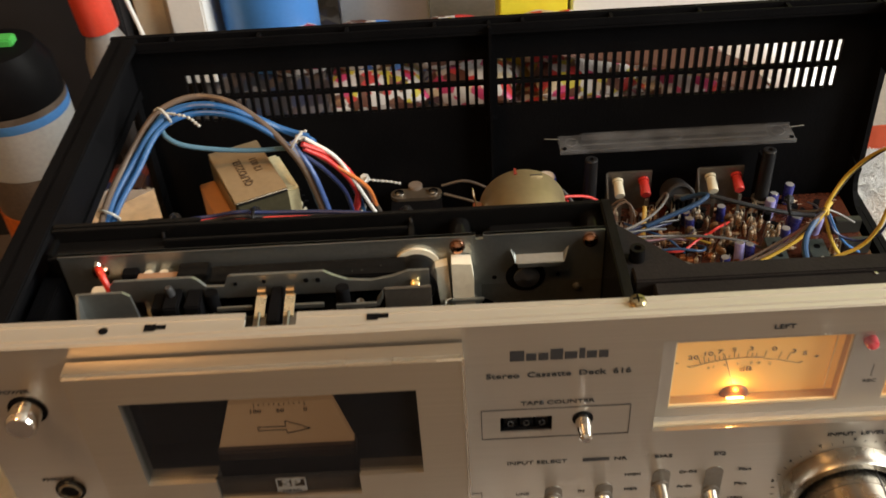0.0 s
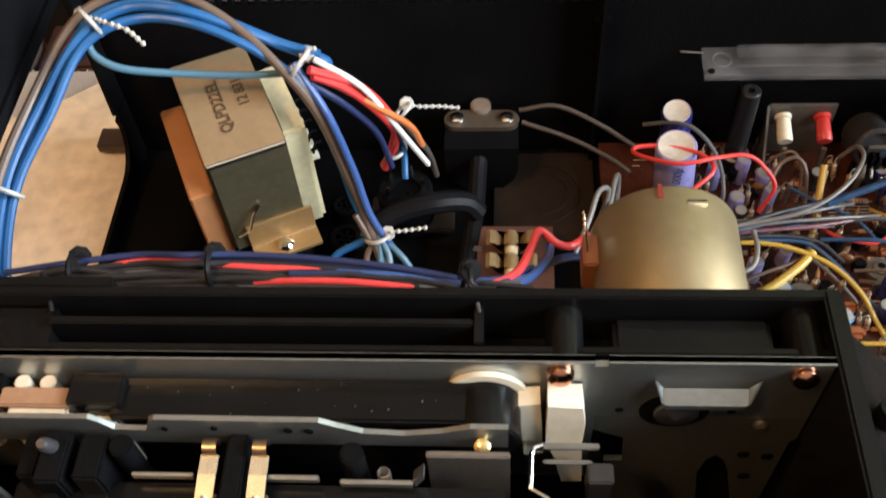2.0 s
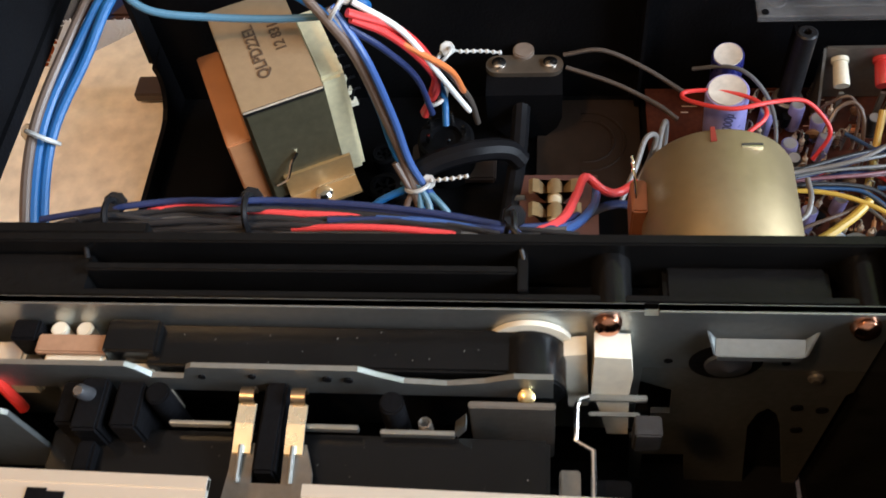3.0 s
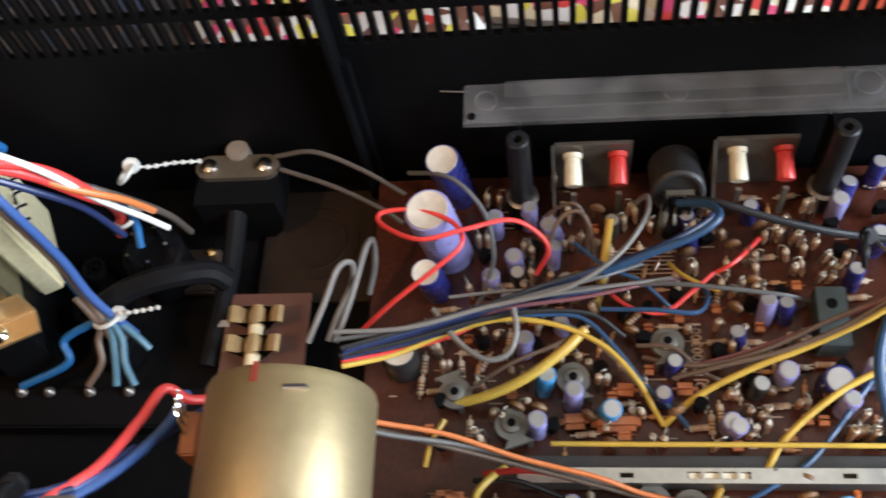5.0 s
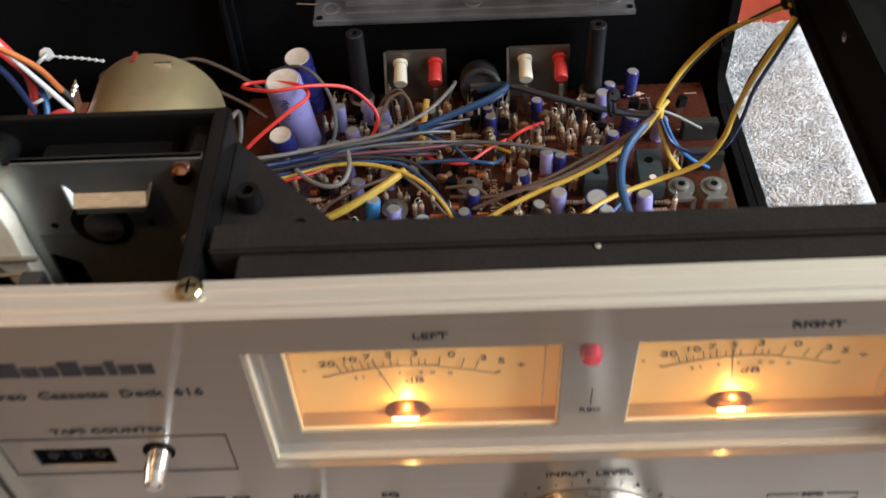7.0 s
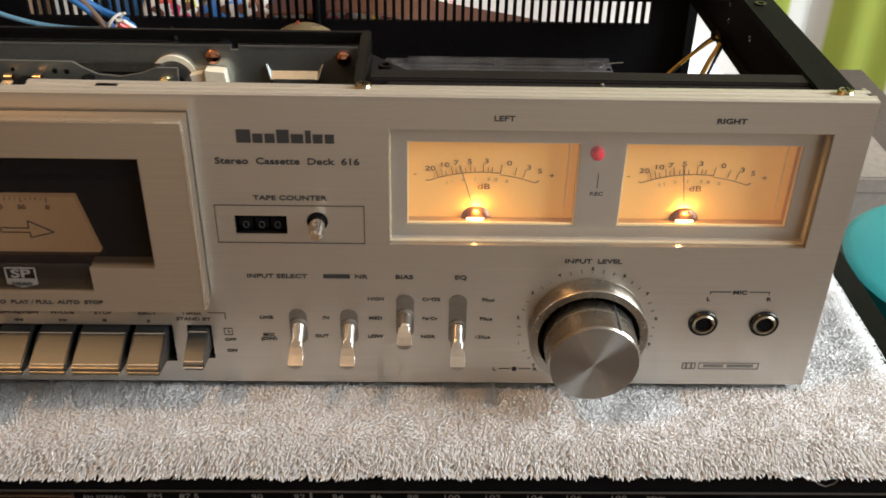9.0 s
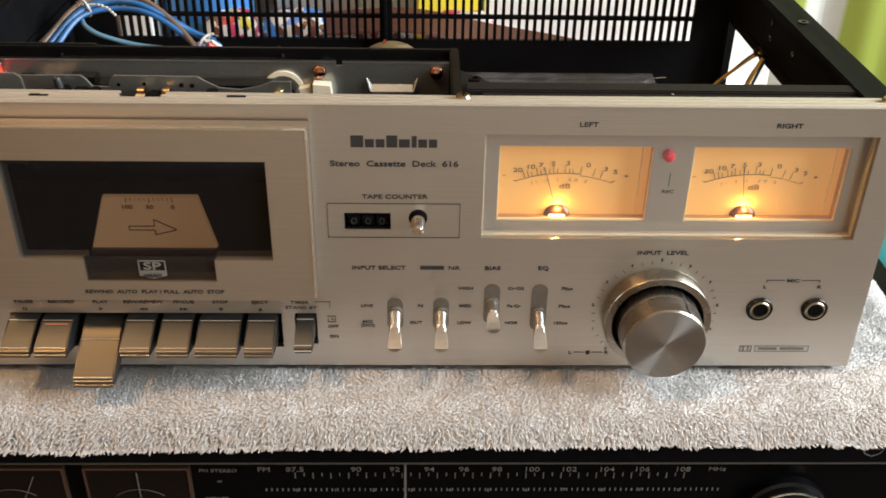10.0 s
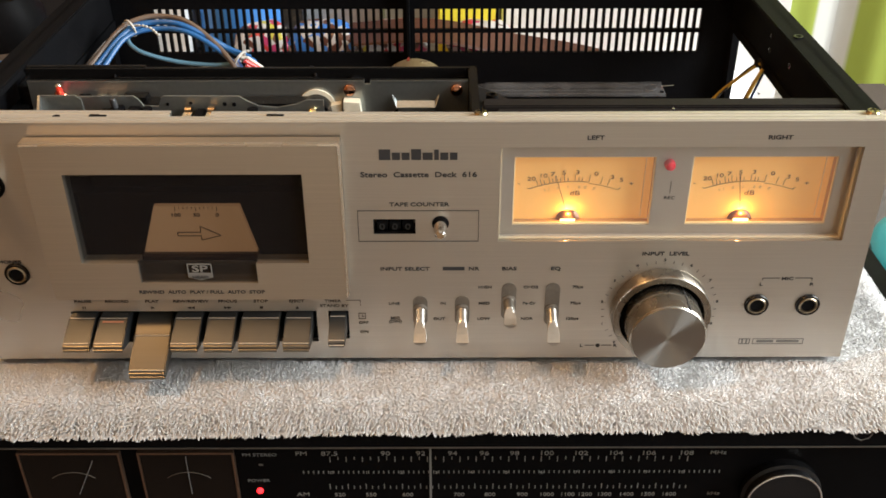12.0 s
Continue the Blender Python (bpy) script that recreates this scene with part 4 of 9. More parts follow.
def meter(x0, x1, lean):
    z0, z1 = 0.0740, 0.1098
    xc = x0 + 0.415 * (x1 - x0)
    bm = plate(B(), x0 - 0.001, x1 + 0.001, z0 - 0.001, z1 + 0.001, [(x0, x1, z0, z1)], 0.0086, 0.0130)
    m = dpart("level_meter", bm, mat("amber_meter_housing", (0.40, 0.22, 0.08), 0.4, 0, 0.1, 100), "amber backlit level meter with a black decibel scale")
    dpart("dial", box(B(), x0 - 0.001, 0.0131, z0 - 0.001, x1 + 0.001, 0.0143, z1 + 0.001), AMBER, "amber backlit dial", parent=m)
    y = 0.0127
    R = 0.058
    pivot = Vector((xc + 0.0020, y, z0 + 0.0202 - R))

    def ray(dx, out=0.0):
        a = math.asin((dx - 0.0020) / R)
        return pivot + (R + out) * Vector((math.sin(a), 0, math.cos(a)))
    bm = B()
    tube(bm, [ray(-0.0196, 0.0007), ray(-0.0188)], 0.00018, 6, straight=True)
    tube(bm, [ray(-0.0188 + 0.0023 * k) for k in range(13)], 0.00016, 6, 1)
    tube(bm, [ray(0.0088 + 0.0023 * k, -0.0007) for k in range(7)], 0.00012, 6, 1)
    tube(bm, [ray(0.0226, -0.0007), ray(0.0236, 0.0007)], 0.00018, 6, straight=True)
    for k, dx in enumerate((-0.0150, -0.0133, -0.0118, -0.0095, -0.0080, -0.0065, -0.0044, -0.0026, -0.0010, 0.0022, 0.0040, 0.0055, 0.0088, 0.0143, 0.0176)):
        tube(bm, [ray(dx), ray(dx, 0.0036 if k in (0, 1, 3, 5, 7, 9, 12, 13, 14) else 0.0022)], 0.00015, 5, straight=True)
    dpart("scale_arc", bm, METER_INK, parent=m)
    bm = B()
    for dx, w in ((-0.0125, 0.0008), (-0.0105, 0.0006), (-0.0060, 0.0009), (-0.0010, 0.0007), (0.0045, 0.0010), (0.0075, 0.0014), (0.0120, 0.0012)):
        for dz in (-0.0026, -0.0034):
            tube(bm, [ray(dx - w / 2, dz), ray(dx + w / 2, dz)], 0.00016, 5, straight=True)
    dpart("lower_scale", bm, mat("faded_scale_print", (0.30, 0.20, 0.10), 0.5), parent=m)
    for body, dx in (("-", -0.0221), ("20", -0.0167), ("10", -0.0117), ("7", -0.0076), ("5", -0.0027), ("3", 0.0032), ("0", 0.0113), ("3", 0.0184), ("5", 0.0224), ("+", 0.0268)):
        p = ray(dx, 0.0046)
        dletters(body, p.x, p.z - 0.0008, 0.0029, METER_INK, m, y=y, name="scale_number", wide=1.45, bold=0.0)
    dletters("dB", xc + 0.0026, z0 + 0.0128, 0.0034, METER_INK, m, y=y, name="scale_number", wide=1.4, bold=0.0)
    # pale rim inside the window, its edge glow put in the colour, doubled at the far side
    for q in ((x0, x0 + 0.0006, z0, z1), (x1 - 0.0006, x1, z0, z1), (x0 + 0.0006, x1 - 0.0006, z1 - 0.0006, z1), (x0 + 0.0006, x1 - 0.0006, z0, z0 + 0.0009)):
        dpart("window_rim", box(B(), q[0], 0.0076, q[2], q[1], 0.0084, q[3], 0.0001), RIM, parent=m)
    dpart("window_rim", box(B(), x1 - 0.0038, 0.0118, z0 + 0.0020, x1 - 0.0034, 0.0124, z1 - 0.0010), RIM, parent=m)
    hub = Vector((xc, y - 0.001, z0 + 0.0010))
    d = Vector((math.sin(radians(lean)), 0, math.cos(radians(lean))))
    dpart("needle", tube(B(), [hub + d * 0.006, hub + d * 0.0235], 0.00017, 6, straight=True), METER_INK, "thin dark needle", parent=m)
    dpart("hub", lathe(B(), [(0.0060, 0), (0.0058, 0.0010), (0.0046, 0.0020), (0.0025, 0.0026)], (xc, 0.0130, z0 - 0.0008), (0, -1, 0.2), 28), mat("copper_tinted_dome", (0.16, 0.06, 0.025), 0.2, 0.4, 0.6, 900), "copper-tinted dome over the meter coil", parent=m, smooth=True)
    dpart("lamp", tube(B(), [(xc - 0.0038, 0.0096, z0 + 0.0011), (xc + 0.0030, 0.0096, z0 + 0.0011)], 0.0005, 10, straight=True), BULB, "lit meter bulb", parent=m)
    point("meter_light", (xc, 0.0114, z0 + 0.0036), 0.0010, 0.026, (1.0, 0.52, 0.14))


meter(0.2412, 0.3062, -17)
meter(0.3230, 0.3895, -9)
RED_LENS = mat("red_led_lens", (0.62, 0.03, 0.05), 0.18, 0, 0.15, 300, coat=0.6)
dpart("record_lamp", lathe(B(), [(0.0026, 0), (0.0026, 0.002), (0.0021, 0.0032), (0.0009, 0.0038)], (0.3122, 0.0070, 0.1062), (0, -1, 0), 24), RED_LENS, "red record lamp, unlit", smooth=True)

# ---- cassette door ----
D0, D1 = -0.0092, -0.0012
bm = plate(B(), 0.0235, 0.1632, 0.0425, 0.1240, [(0.0400, 0.1460, 0.0630, 0.1095), (0.0660, 0.1212, 0.0520, 0.0632)], D0, D1)
bmesh.ops.bevel(bm, geom=[e for e in bm.edges if all((abs(v.co.x - 0.0235) < 1e-5 or abs(v.co.x - 0.1632) < 1e-5 or abs(v.co.z - 0.124) < 1e-5) and abs(v.co.y - D0) < 1e-5 for v in e.verts)], offset=0.0009, segments=2, affect="EDGES")
door = dpart("cassette_door", bm, ALU_DOOR, "satin metal cassette door with a smoked window")
bm = B()
box(bm, 0.0235, D0 - 0.0002, 0.1228, 0.1632, D0 + 0.003, 0.12415, 0.0006)
box(bm, 0.1616, D0 - 0.0003, 0.0428, 0.1637, D0 + 0.003, 0.1238, 0.0009)
dpart("door_edge", bm, ALU_EDGE, "bright polished door edge", parent=door)
dpart("door_window", box(B(), 0.0395, D0 + 0.0022, 0.0628, 0.1465, D0 + 0.0036, 0.1098), SMOKED, "smoked plastic window", parent=door)
dpart("window_tongue", box(B(), 0.0655, D0 + 0.0012, 0.0516, 0.1216, D0 + 0.0026, 0.0632), SMOKED_DARK, "dark tongue of the window", parent=door)
bm = B()
for r in ((0.0885, 0.1000, 0.0619, 0.0623), (0.0885, 0.0889, 0.0570, 0.0623), (0.0996, 0.1000, 0.0570, 0.0623), (0.0885, 0.1000, 0.0568, 0.0572)):
    box(bm, r[0], D0 + 0.0006, r[2], r[1], D0 + 0.0010, r[3])
prism(bm, [(0.0885, 0.0566), (0.1000, 0.0566), (0.1000, 0.0548), (0.09425, 0.0532), (0.0885, 0.0548)], D0 + 0.0006, D0 + 0.0010)
dpart("badge", bm, WHITE_INK, parent=door)
dletters("SP", 0.09425, 0.0578, 0.0052, WHITE_INK, door, y=D0 + 0.0008, name="badge_letters", wide=1.5)
dletters("HEAD", 0.09425, 0.0544, 0.0021, PRINT, door, y=D0 + 0.0004, name="badge_letters", wide=1.4)
dletters("REWIND  AUTO  PLAY / FULL  AUTO  STOP", 0.0940, 0.0462, 0.0025, PRINT, door, y=D0 - 0.00022, wide=1.23)
# bay behind the door
bm = plate(B(), 0.0300, 0.1560, 0.0450, 0.0895, [], 0.0260, 0.0275)
box(bm, 0.0300, 0.0031, 0.0440, 0.1560, 0.0260, 0.0450)
box(bm, 0.0300, 0.0095, 0.0895, 0.1560, 0.0260, 0.0905)
box(bm, 0.0290, 0.0031, 0.0440, 0.0300, 0.0260, 0.0905)
box(bm, 0.1560, 0.0031, 0.0440, 0.1570, 0.0260, 0.0905)
dpart("cassette_bay", bm, BLACK, "empty black cassette bay")
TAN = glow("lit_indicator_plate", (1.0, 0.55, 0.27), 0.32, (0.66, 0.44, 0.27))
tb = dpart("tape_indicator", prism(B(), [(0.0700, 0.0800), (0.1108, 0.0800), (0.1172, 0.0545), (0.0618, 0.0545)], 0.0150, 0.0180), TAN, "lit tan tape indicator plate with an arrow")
dpart("indicator_base", box(B(), 0.0612, 0.0120, 0.0485, 0.1178, 0.0200, 0.0545, 0.0008), mat("brown_plastic", (0.11, 0.065, 0.045), 0.4, 0, 0.15, 80), parent=tb)
a = [(0.0795, 0.0636), (0.0908, 0.0636), (0.0908, 0.0612), (0.1005, 0.0638), (0.0908, 0.0690), (0.0908, 0.0656), (0.0795, 0.0656)]
bm = B()
for p, q in zip(a, a[1:] + a[:1]):
    tube(bm, [(p[0], 0.0149, p[1]), (q[0], 0.0149, q[1])], 0.00024, 6, straight=True)
for k in range(11):
    x = 0.0800 + 0.0020 * k
    tube(bm, [(x, 0.0149, 0.0797), (x, 0.0149, 0.0797 - (0.0022 if k % 5 == 0 else 0.0012))], 0.00018, 5, straight=True)
dpart("arrow_mark", bm, PRINT, parent=tb)
for body, x in (("100", 0.0800), ("50", 0.0900), ("0", 0.1000)):
    dletters(body, x, 0.0744, 0.0027, PRINT, tb, y=0.0148, name="scale_number")

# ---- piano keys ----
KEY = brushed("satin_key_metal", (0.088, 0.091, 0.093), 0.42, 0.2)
# lip metal lighter than KEY: the highlight on the lips is in its colour
KEY_LIP = mat("key_lip_highlight", (0.22, 0.20, 0.165), 0.3, 1.0, 0.04, 60)
# lighter copy of KEY for the pressed key; its lit tone is in the colour
KEY_DOWN = brushed("lit_pressed_key_metal", (0.130, 0.122, 0.108), 0.45, 0.2)


def key(x0, x1, down=False, red=False):
    bm = B()
    if down:
        prof = [(0.012, 0.0270), (0.000, 0.0262), (-0.0085, 0.0215), (-0.0092, 0.0206), (-0.0255, 0.0128), (-0.0262, 0.0118), (-0.0262, 0.0086), (-0.0252, 0.0080), (0.004, 0.0160), (0.012, 0.0160)]
    else:
        prof = [(0.012, 0.0285), (-0.0030, 0.0285), (-0.0042, 0.0278), (-0.0178, 0.0232), (-0.0190, 0.0222), (-0.0190, 0.0196), (-0.0180, 0.0190), (0.004, 0.0140), (0.012, 0.0140)]
    prism(bm, prof, x0, x1, "x")
    bmesh.ops.bevel(bm, geom=[e for e in bm.edges if abs(e.verts[0].co.x - e.verts[1].co.x) < 1e-6], offset=0.0005, segments=2, affect="EDGES")
    k = dpart("key", bm, KEY_DOWN if down else KEY, "pressed metal play key, its lit tone put in the colour" if down else "satin metal piano key", smooth=True)
    if red:
        bm = box(B(), x0 + 0.002, -0.0005, 0.0, x1 - 0.002, 0.0005, 0.0002, m=None)
        bmesh.ops.transform(bm, matrix=pose(0, -0.0062, 0.0273, 18, 0, 0), verts=bm.verts[:])
        dpart("red_stripe", bm, mat("red_key_stripe", (0.30, 0.13, 0.08), 0.4), parent=k)
    bm = box(B(), x0 + 0.0004, -0.0193 if not down else -0.0266, 0.0207 if not down else 0.0097, x1 - 0.0004, -0.0188 if not down else -0.0260, 0.0210 if not down else 0.0100)
    dpart("key_groove", bm, DARK, parent=k)
    yl, zl = (-0.0267, 0.0083) if down else (-0.0195, 0.0191)
    for dy, dz, r, m in ((0.0006, 0.0005, 0.0010, KEY_LIP), (0.0007, 0.0026, 0.0009, KEY_LIP)):
        dpart("key_lip", cyl(B(), (x0 + 0.0003, yl + dy, zl + dz), (x1 - 0.0003, yl + dy, zl + dz), r, seg=12), m, "rounded key lip, its highlight put in the colour", parent=k, smooth=True)
    # thin bright rods stand in for the highlights along the creases
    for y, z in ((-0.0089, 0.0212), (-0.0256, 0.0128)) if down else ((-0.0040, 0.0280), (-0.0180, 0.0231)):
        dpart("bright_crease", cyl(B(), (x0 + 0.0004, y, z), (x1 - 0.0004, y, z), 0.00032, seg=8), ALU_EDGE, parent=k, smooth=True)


key(0.0255, 0.0385)
key(0.0402, 0.0545, red=True)
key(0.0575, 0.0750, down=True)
key(0.0772, 0.0905)
key(0.0932, 0.1072)
key(0.1098, 0.1286)
key(0.1312, 0.1442)
bm = prism(B(), [(0.012, 0.0280), (-0.002, 0.0280), (-0.0150, 0.0225), (-0.0160, 0.0215), (-0.0160, 0.0190), (0.012, 0.0150)], 0.1527, 0.1609, "x")
bmesh.ops.bevel(bm, geom=[e for e in bm.edges if abs(e.verts[0].co.x - e.verts[1].co.x) < 1e-6], offset=0.0005, segments=2, affect="EDGES")
tl = dpart("timer_lever", bm, KEY, "satin metal timer lever", smooth=True)
# crease highlights of the lever, again laid on as bright rods
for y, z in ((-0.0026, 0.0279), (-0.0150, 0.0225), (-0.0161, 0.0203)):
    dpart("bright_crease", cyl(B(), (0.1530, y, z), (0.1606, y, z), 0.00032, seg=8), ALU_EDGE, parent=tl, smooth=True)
bm = box(B(), 0.0240, 0.0150, 0.0090, 0.1640, 0.0165, 0.0310)
dpart("key_slot_back", bm, BLACK)

# ---- tape mechanism ----
INSET = Vector((0, -0.0065, 0.0030))
ORG = (0.11, 0.05, 0.05)
mech = thing("tape_mechanism", "grey steel tape mechanism with cream levers and black mouldings", "tape mechanism", ORG)


def at(org, owner):
    shift = Matrix.Translation([-c for c in org])

    def put(name, bm, material, label="", parent=None, smooth=False):
        bmesh.ops.transform(bm, matrix=shift, verts=bm.verts[:])
        return part(name, bm, material, parent or owner, label, smooth)
    return put


mp = at(ORG, mech)
# main upright plate with a notch, an oval hole and a large round cut
holes = [(0.1722, 0.2208, 0.066, 0.1005), (0.1705, 0.1735, 0.1240, 0.1262), (0.2000, 0.2022, 0.0860, 0.0885), (0.2060, 0.2082, 0.0860, 0.0885), (0.2045, 0.2070, 0.0800, 0.0826)]
main_plate = mp("main_plate", plate(B(), 0.0075, 0.2208, 0.066, 0.1262, holes, 0.0580, 0.0595), STEEL, "zinc-grey steel main plate")
bm = box(B(), 0.0075, 0.0576, 0.1253, 0.1705, 0.0596, 0.1262)
box(bm, 0.1735, 0.0576, 0.1253, 0.2208, 0.0596, 0.1262)
mp("plate_edge", bm, STEEL, "bright sheared top edge", parent=main_plate)
mp("round_hole", lathe(B(), [(0.0080, 0), (0.0080, 0.0003)], (0.1900, 0.0578, 0.1040), (0, 1, 0), 36), BLACK, parent=main_plate)
mp("bearing_cup", lathe(B(), [(0.0052, 0), (0.0050, 0.0008), (0.0020, 0.0012), (0.0006, 0.0020)], (0.1905, 0.0577, 0.1035), (0, -1, 0), 28), DARK, parent=main_plate, smooth=True)
for x in (0.1775, 0.2030):
    mp("oval_hole", lathe(B(), [(0.0010, 0), (0.0010, 0.0003)], (x, 0.0578, 0.1040), (0, 1, 0), 14), BLACK, parent=main_plate)
for x in (0.1632, 0.2152):
    s = mp("copper_screw", lathe(B(), [(0.0031, 0), (0.0031, 0.0008), (0.0026, 0.0019), (0.0014, 0.0026)], (x, 0.0580, 0.1212), (0, -1, 0.25), 24), COPPER, "copper-plated cross-head screw", smooth=True)
mp("copper_screw", lathe(B(), [(0.0034, 0), (0.0034, 0.0008), (0.0028, 0.0020), (0.0014, 0.0028)], (0.0225, 0.0580, 0.1180), (0, -1, 0.25), 24), COPPER, "copper-plated screw", smooth=True)
# folded tray tab
bm = prism(B(), [(0.0578, 0.1150), (0.0552, 0.1128), (0.0546, 0.1132), (0.0574, 0.1158)], 0.1862, 0.2046, "x")
tab = mp("folded_tab", bm, STEEL, "folded steel tab with flared cheeks")
mp("tab_lip", box(B(), 0.1866, 0.0544, 0.1112, 0.2042, 0.0550, 0.1134, 0.0002), STEEL, parent=tab)
for x, e in ((0.1862, -0.0018), (0.2046, 0.0018)):
    vs = [(x, 0.0548, 0.1132), (x, 0.0576, 0.1156), (x + e, 0.0576, 0.1186)]
    bm = B()
    lo = [bm.verts.new(v) for v in vs]
    hi = [bm.verts.new((v[0] + (0.0005 if e > 0 else -0.0005), v[1], v[2] + 0.0003)) for v in vs]
    bm.faces.new(lo)
    bm.faces.new(hi[::-1])
    for k in range(3):
        bm.faces.new((lo[k], lo[(k + 1) % 3], hi[(k + 1) % 3], hi[k]))
    mp("tab_cheek", bm, STEEL, parent=tab)
# lower right plate with an A-shaped cut, its shading put into a darker steel
bm = B()
prism(bm, [(0.2208, 0.1005), (0.1722, 0.1005), (0.1722, 0.0935), (0.1800, 0.0890), (0.1808, 0.0760), (0.1762, 0.0758), (0.1775, 0.0610), (0.1722, 0.0600), (0.1740, 0.0300), (0.1768, 0.0300), (0.1763, 0.0488), (0.1872, 0.0496), (0.1895, 0.0300), (0.2055, 0.0300), (0.2005, 0.0690), (0.2015, 0.0770), (0.2035, 0.0800), (0.2060, 0.0770), (0.2085, 0.0690), (0.2165, 0.0300), (0.2195, 0.0300), (0.2195, 0.0880), (0.2208, 0.0900)], 0.0580, 0.0595)
lp = mp("lower_plate", bm, mat("shaded_plate_steel", (0.20, 0.20, 0.185), 0.42, 0.85, 0.2, 60, 0.2, 500), "dull steel lower plate with an arched cut")
for x, z in ((0.2100, 0.0810), (0.2160, 0.0800), (0.2125, 0.0680)):
    mp("hole", cyl(B(), (x, 0.0576, z), (x, 0.0580, z), 0.0015, seg=14), BLACK, parent=lp)
mp("screw", lathe(B(), [(0.0018, 0), (0.0018, 0.0006), (0.0010, 0.0012)], (0.2108, 0.0580, 0.0970), (0, -1, 0), 14), STEEL_DARK, parent=lp, smooth=True)
# black head housing with a rounded end and cream crescent
bm = box(B(), 0.0640, 0.0470, 0.0900, 0.1470, 0.0572, 0.1185, 0.0006)
hh = mp("head_housing", bm, BLACK_MECH, "dusty black plastic housing")
mp("housing_end", cyl(B(), (0.1470, 0.0455, 0.1120), (0.1470, 0.0566, 0.1120), 0.0078, seg=32, bevel=0.0005), BLACK_MECH, parent=hh, smooth=True)
mp("washer", cyl(B(), (0.1470, 0.0566, 0.1125), (0.1470, 0.0579, 0.1125), 0.0092, seg=36), CREAM, "cream nylon washer", parent=hh, smooth=True)
DUST = mat("pale_dust", (0.13, 0.125, 0.115), 0.9)
rng = random.Random(3)
bm = B()
for k in range(26):
    x, y = rng.uniform(0.066, 0.15), rng.uniform(0.048, 0.0568)
    s = rng.uniform(0.00005, 0.00013)
    box(bm, x - s, y - s, 0.1185, x + s, y + s, 0.1185 + s)
for k in range(30):
    x, y = rng.uniform(0.046, 0.149), rng.uniform(0.0185, 0.034)
    s = rng.uniform(0.00005, 0.00012)
    box(bm, x - s, y - s, 0.1120, x + s, y + s, 0.1120 + s)
tagged(mp("dust_specks", bm, DUST, "pale specks of dust"), kind="stuff")
# wavy steel slide bar
wav = [(0.0300, 0.1215), (0.0320, 0.1238), (0.0620, 0.1240), (0.0640, 0.1225), (0.0665, 0.1190), (0.0735, 0.1188), (0.0752, 0.1232), (0.0765, 0.1240), (0.1120, 0.1238), (0.1155, 0.1215), (0.1210, 0.1188), (0.1300, 0.1180), (0.1380, 0.1195), (0.1440, 0.1218), (0.1520, 0.1218)]
bm = prism(B(), wav + [(0.1520, 0.1130), (0.0300, 0.1130)], 0.0440, 0.0452)
sb = mp("slide_bar", bm, STEEL, "wavy-edged steel slide bar")
for x, z, r in ((0.0890, 0.1205, 0.0008), (0.1050, 0.1200, 0.0010), (0.1095, 0.1198, 0.0010), (0.0780, 0.1200, 0.0008)):
    mp("hole", cyl(B(), (x, 0.0436, z), (x, 0.0440, z), r, seg=12), BLACK, parent=sb)
mp("brass_rivet", lathe(B(), [(0.0020, 0), (0.0018, 0.0008), (0.0008, 0.0013)], (0.1465, 0.0425, 0.1165), (0, -0.6, 1), 16), BRASS, "small brass rivet", smooth=True)
# grey upright tab and its arm
bm = B()
box(bm, 0.1345, 0.0400, 0.0900, 0.1525, 0.0412, 0.1170, 0.0003)
box(bm, 0.1345, 0.0396, 0.1162, 0.1525, 0.0410, 0.1172, 0.0003)
mp("stop_tab", bm, STEEL_DARK, "bent grey steel tab")
# front left bracket
bm = B()
prism(bm, [(0.0235, 0.1290), (0.0245, 0.1300), (0.0400, 0.1300), (0.0425, 0.1280), (0.0450, 0.1000), (0.0235, 0.1000)], 0.0305, 0.0316)
prism(bm, [(0.0305, 0.1300), (0.0316, 0.1300), (0.0316, 0.1000), (0.0170, 0.1000), (0.0170, 0.1120)], 0.0230, 0.0241, "x")
mp("corner_bracket", bm, STEEL, "bent zinc-plated corner bracket")
# solder tag, cream blocks and brown strip at the left end
mp("cream_block", box(B(), 0.0400, 0.0458, 0.0960, 0.0540, 0.0540, 0.1176, 0.0008), CREAM, "cream nylon block")
mp("cream_block", box(B(), 0.0570, 0.0456, 0.0960, 0.0665, 0.0488, 0.1165, 0.0010), CREAM, "cream nylon block")
mp("cream_block", box(B(), 0.0185, 0.0480, 0.1000, 0.0330, 0.0550, 0.1135, 0.0008), CREAM, "cream nylon block")
mp("contact_strip", box(B(), 0.0385, 0.0492, 0.1178, 0.0560, 0.0538, 0.1196, 0.0004), mat("brown_phenolic", (0.30, 0.17, 0.10), 0.5, 0, 0.2, 100), "brown phenolic contact strip")
for x in (0.0415, 0.0475):
    mp("roller", cyl(B(), (x, 0.0562, 0.1120), (x, 0.0562, 0.1176), 0.0019, seg=16, bevel=0.0003), CREAM, smooth=True)
bm = box(B(), 0.0320, 0.0520, 0.1120, 0.0382, 0.0572, 0.1200, 0.0005)
mp("switch_block", bm, BLACK, "small black leaf switch")
bm = box(B(), 0.0545, 0.0490, 0.1130, 0.0665, 0.0570, 0.1210, 0.0005)
mp("switch_block", bm, BLACK_MECH, "small black leaf switch")
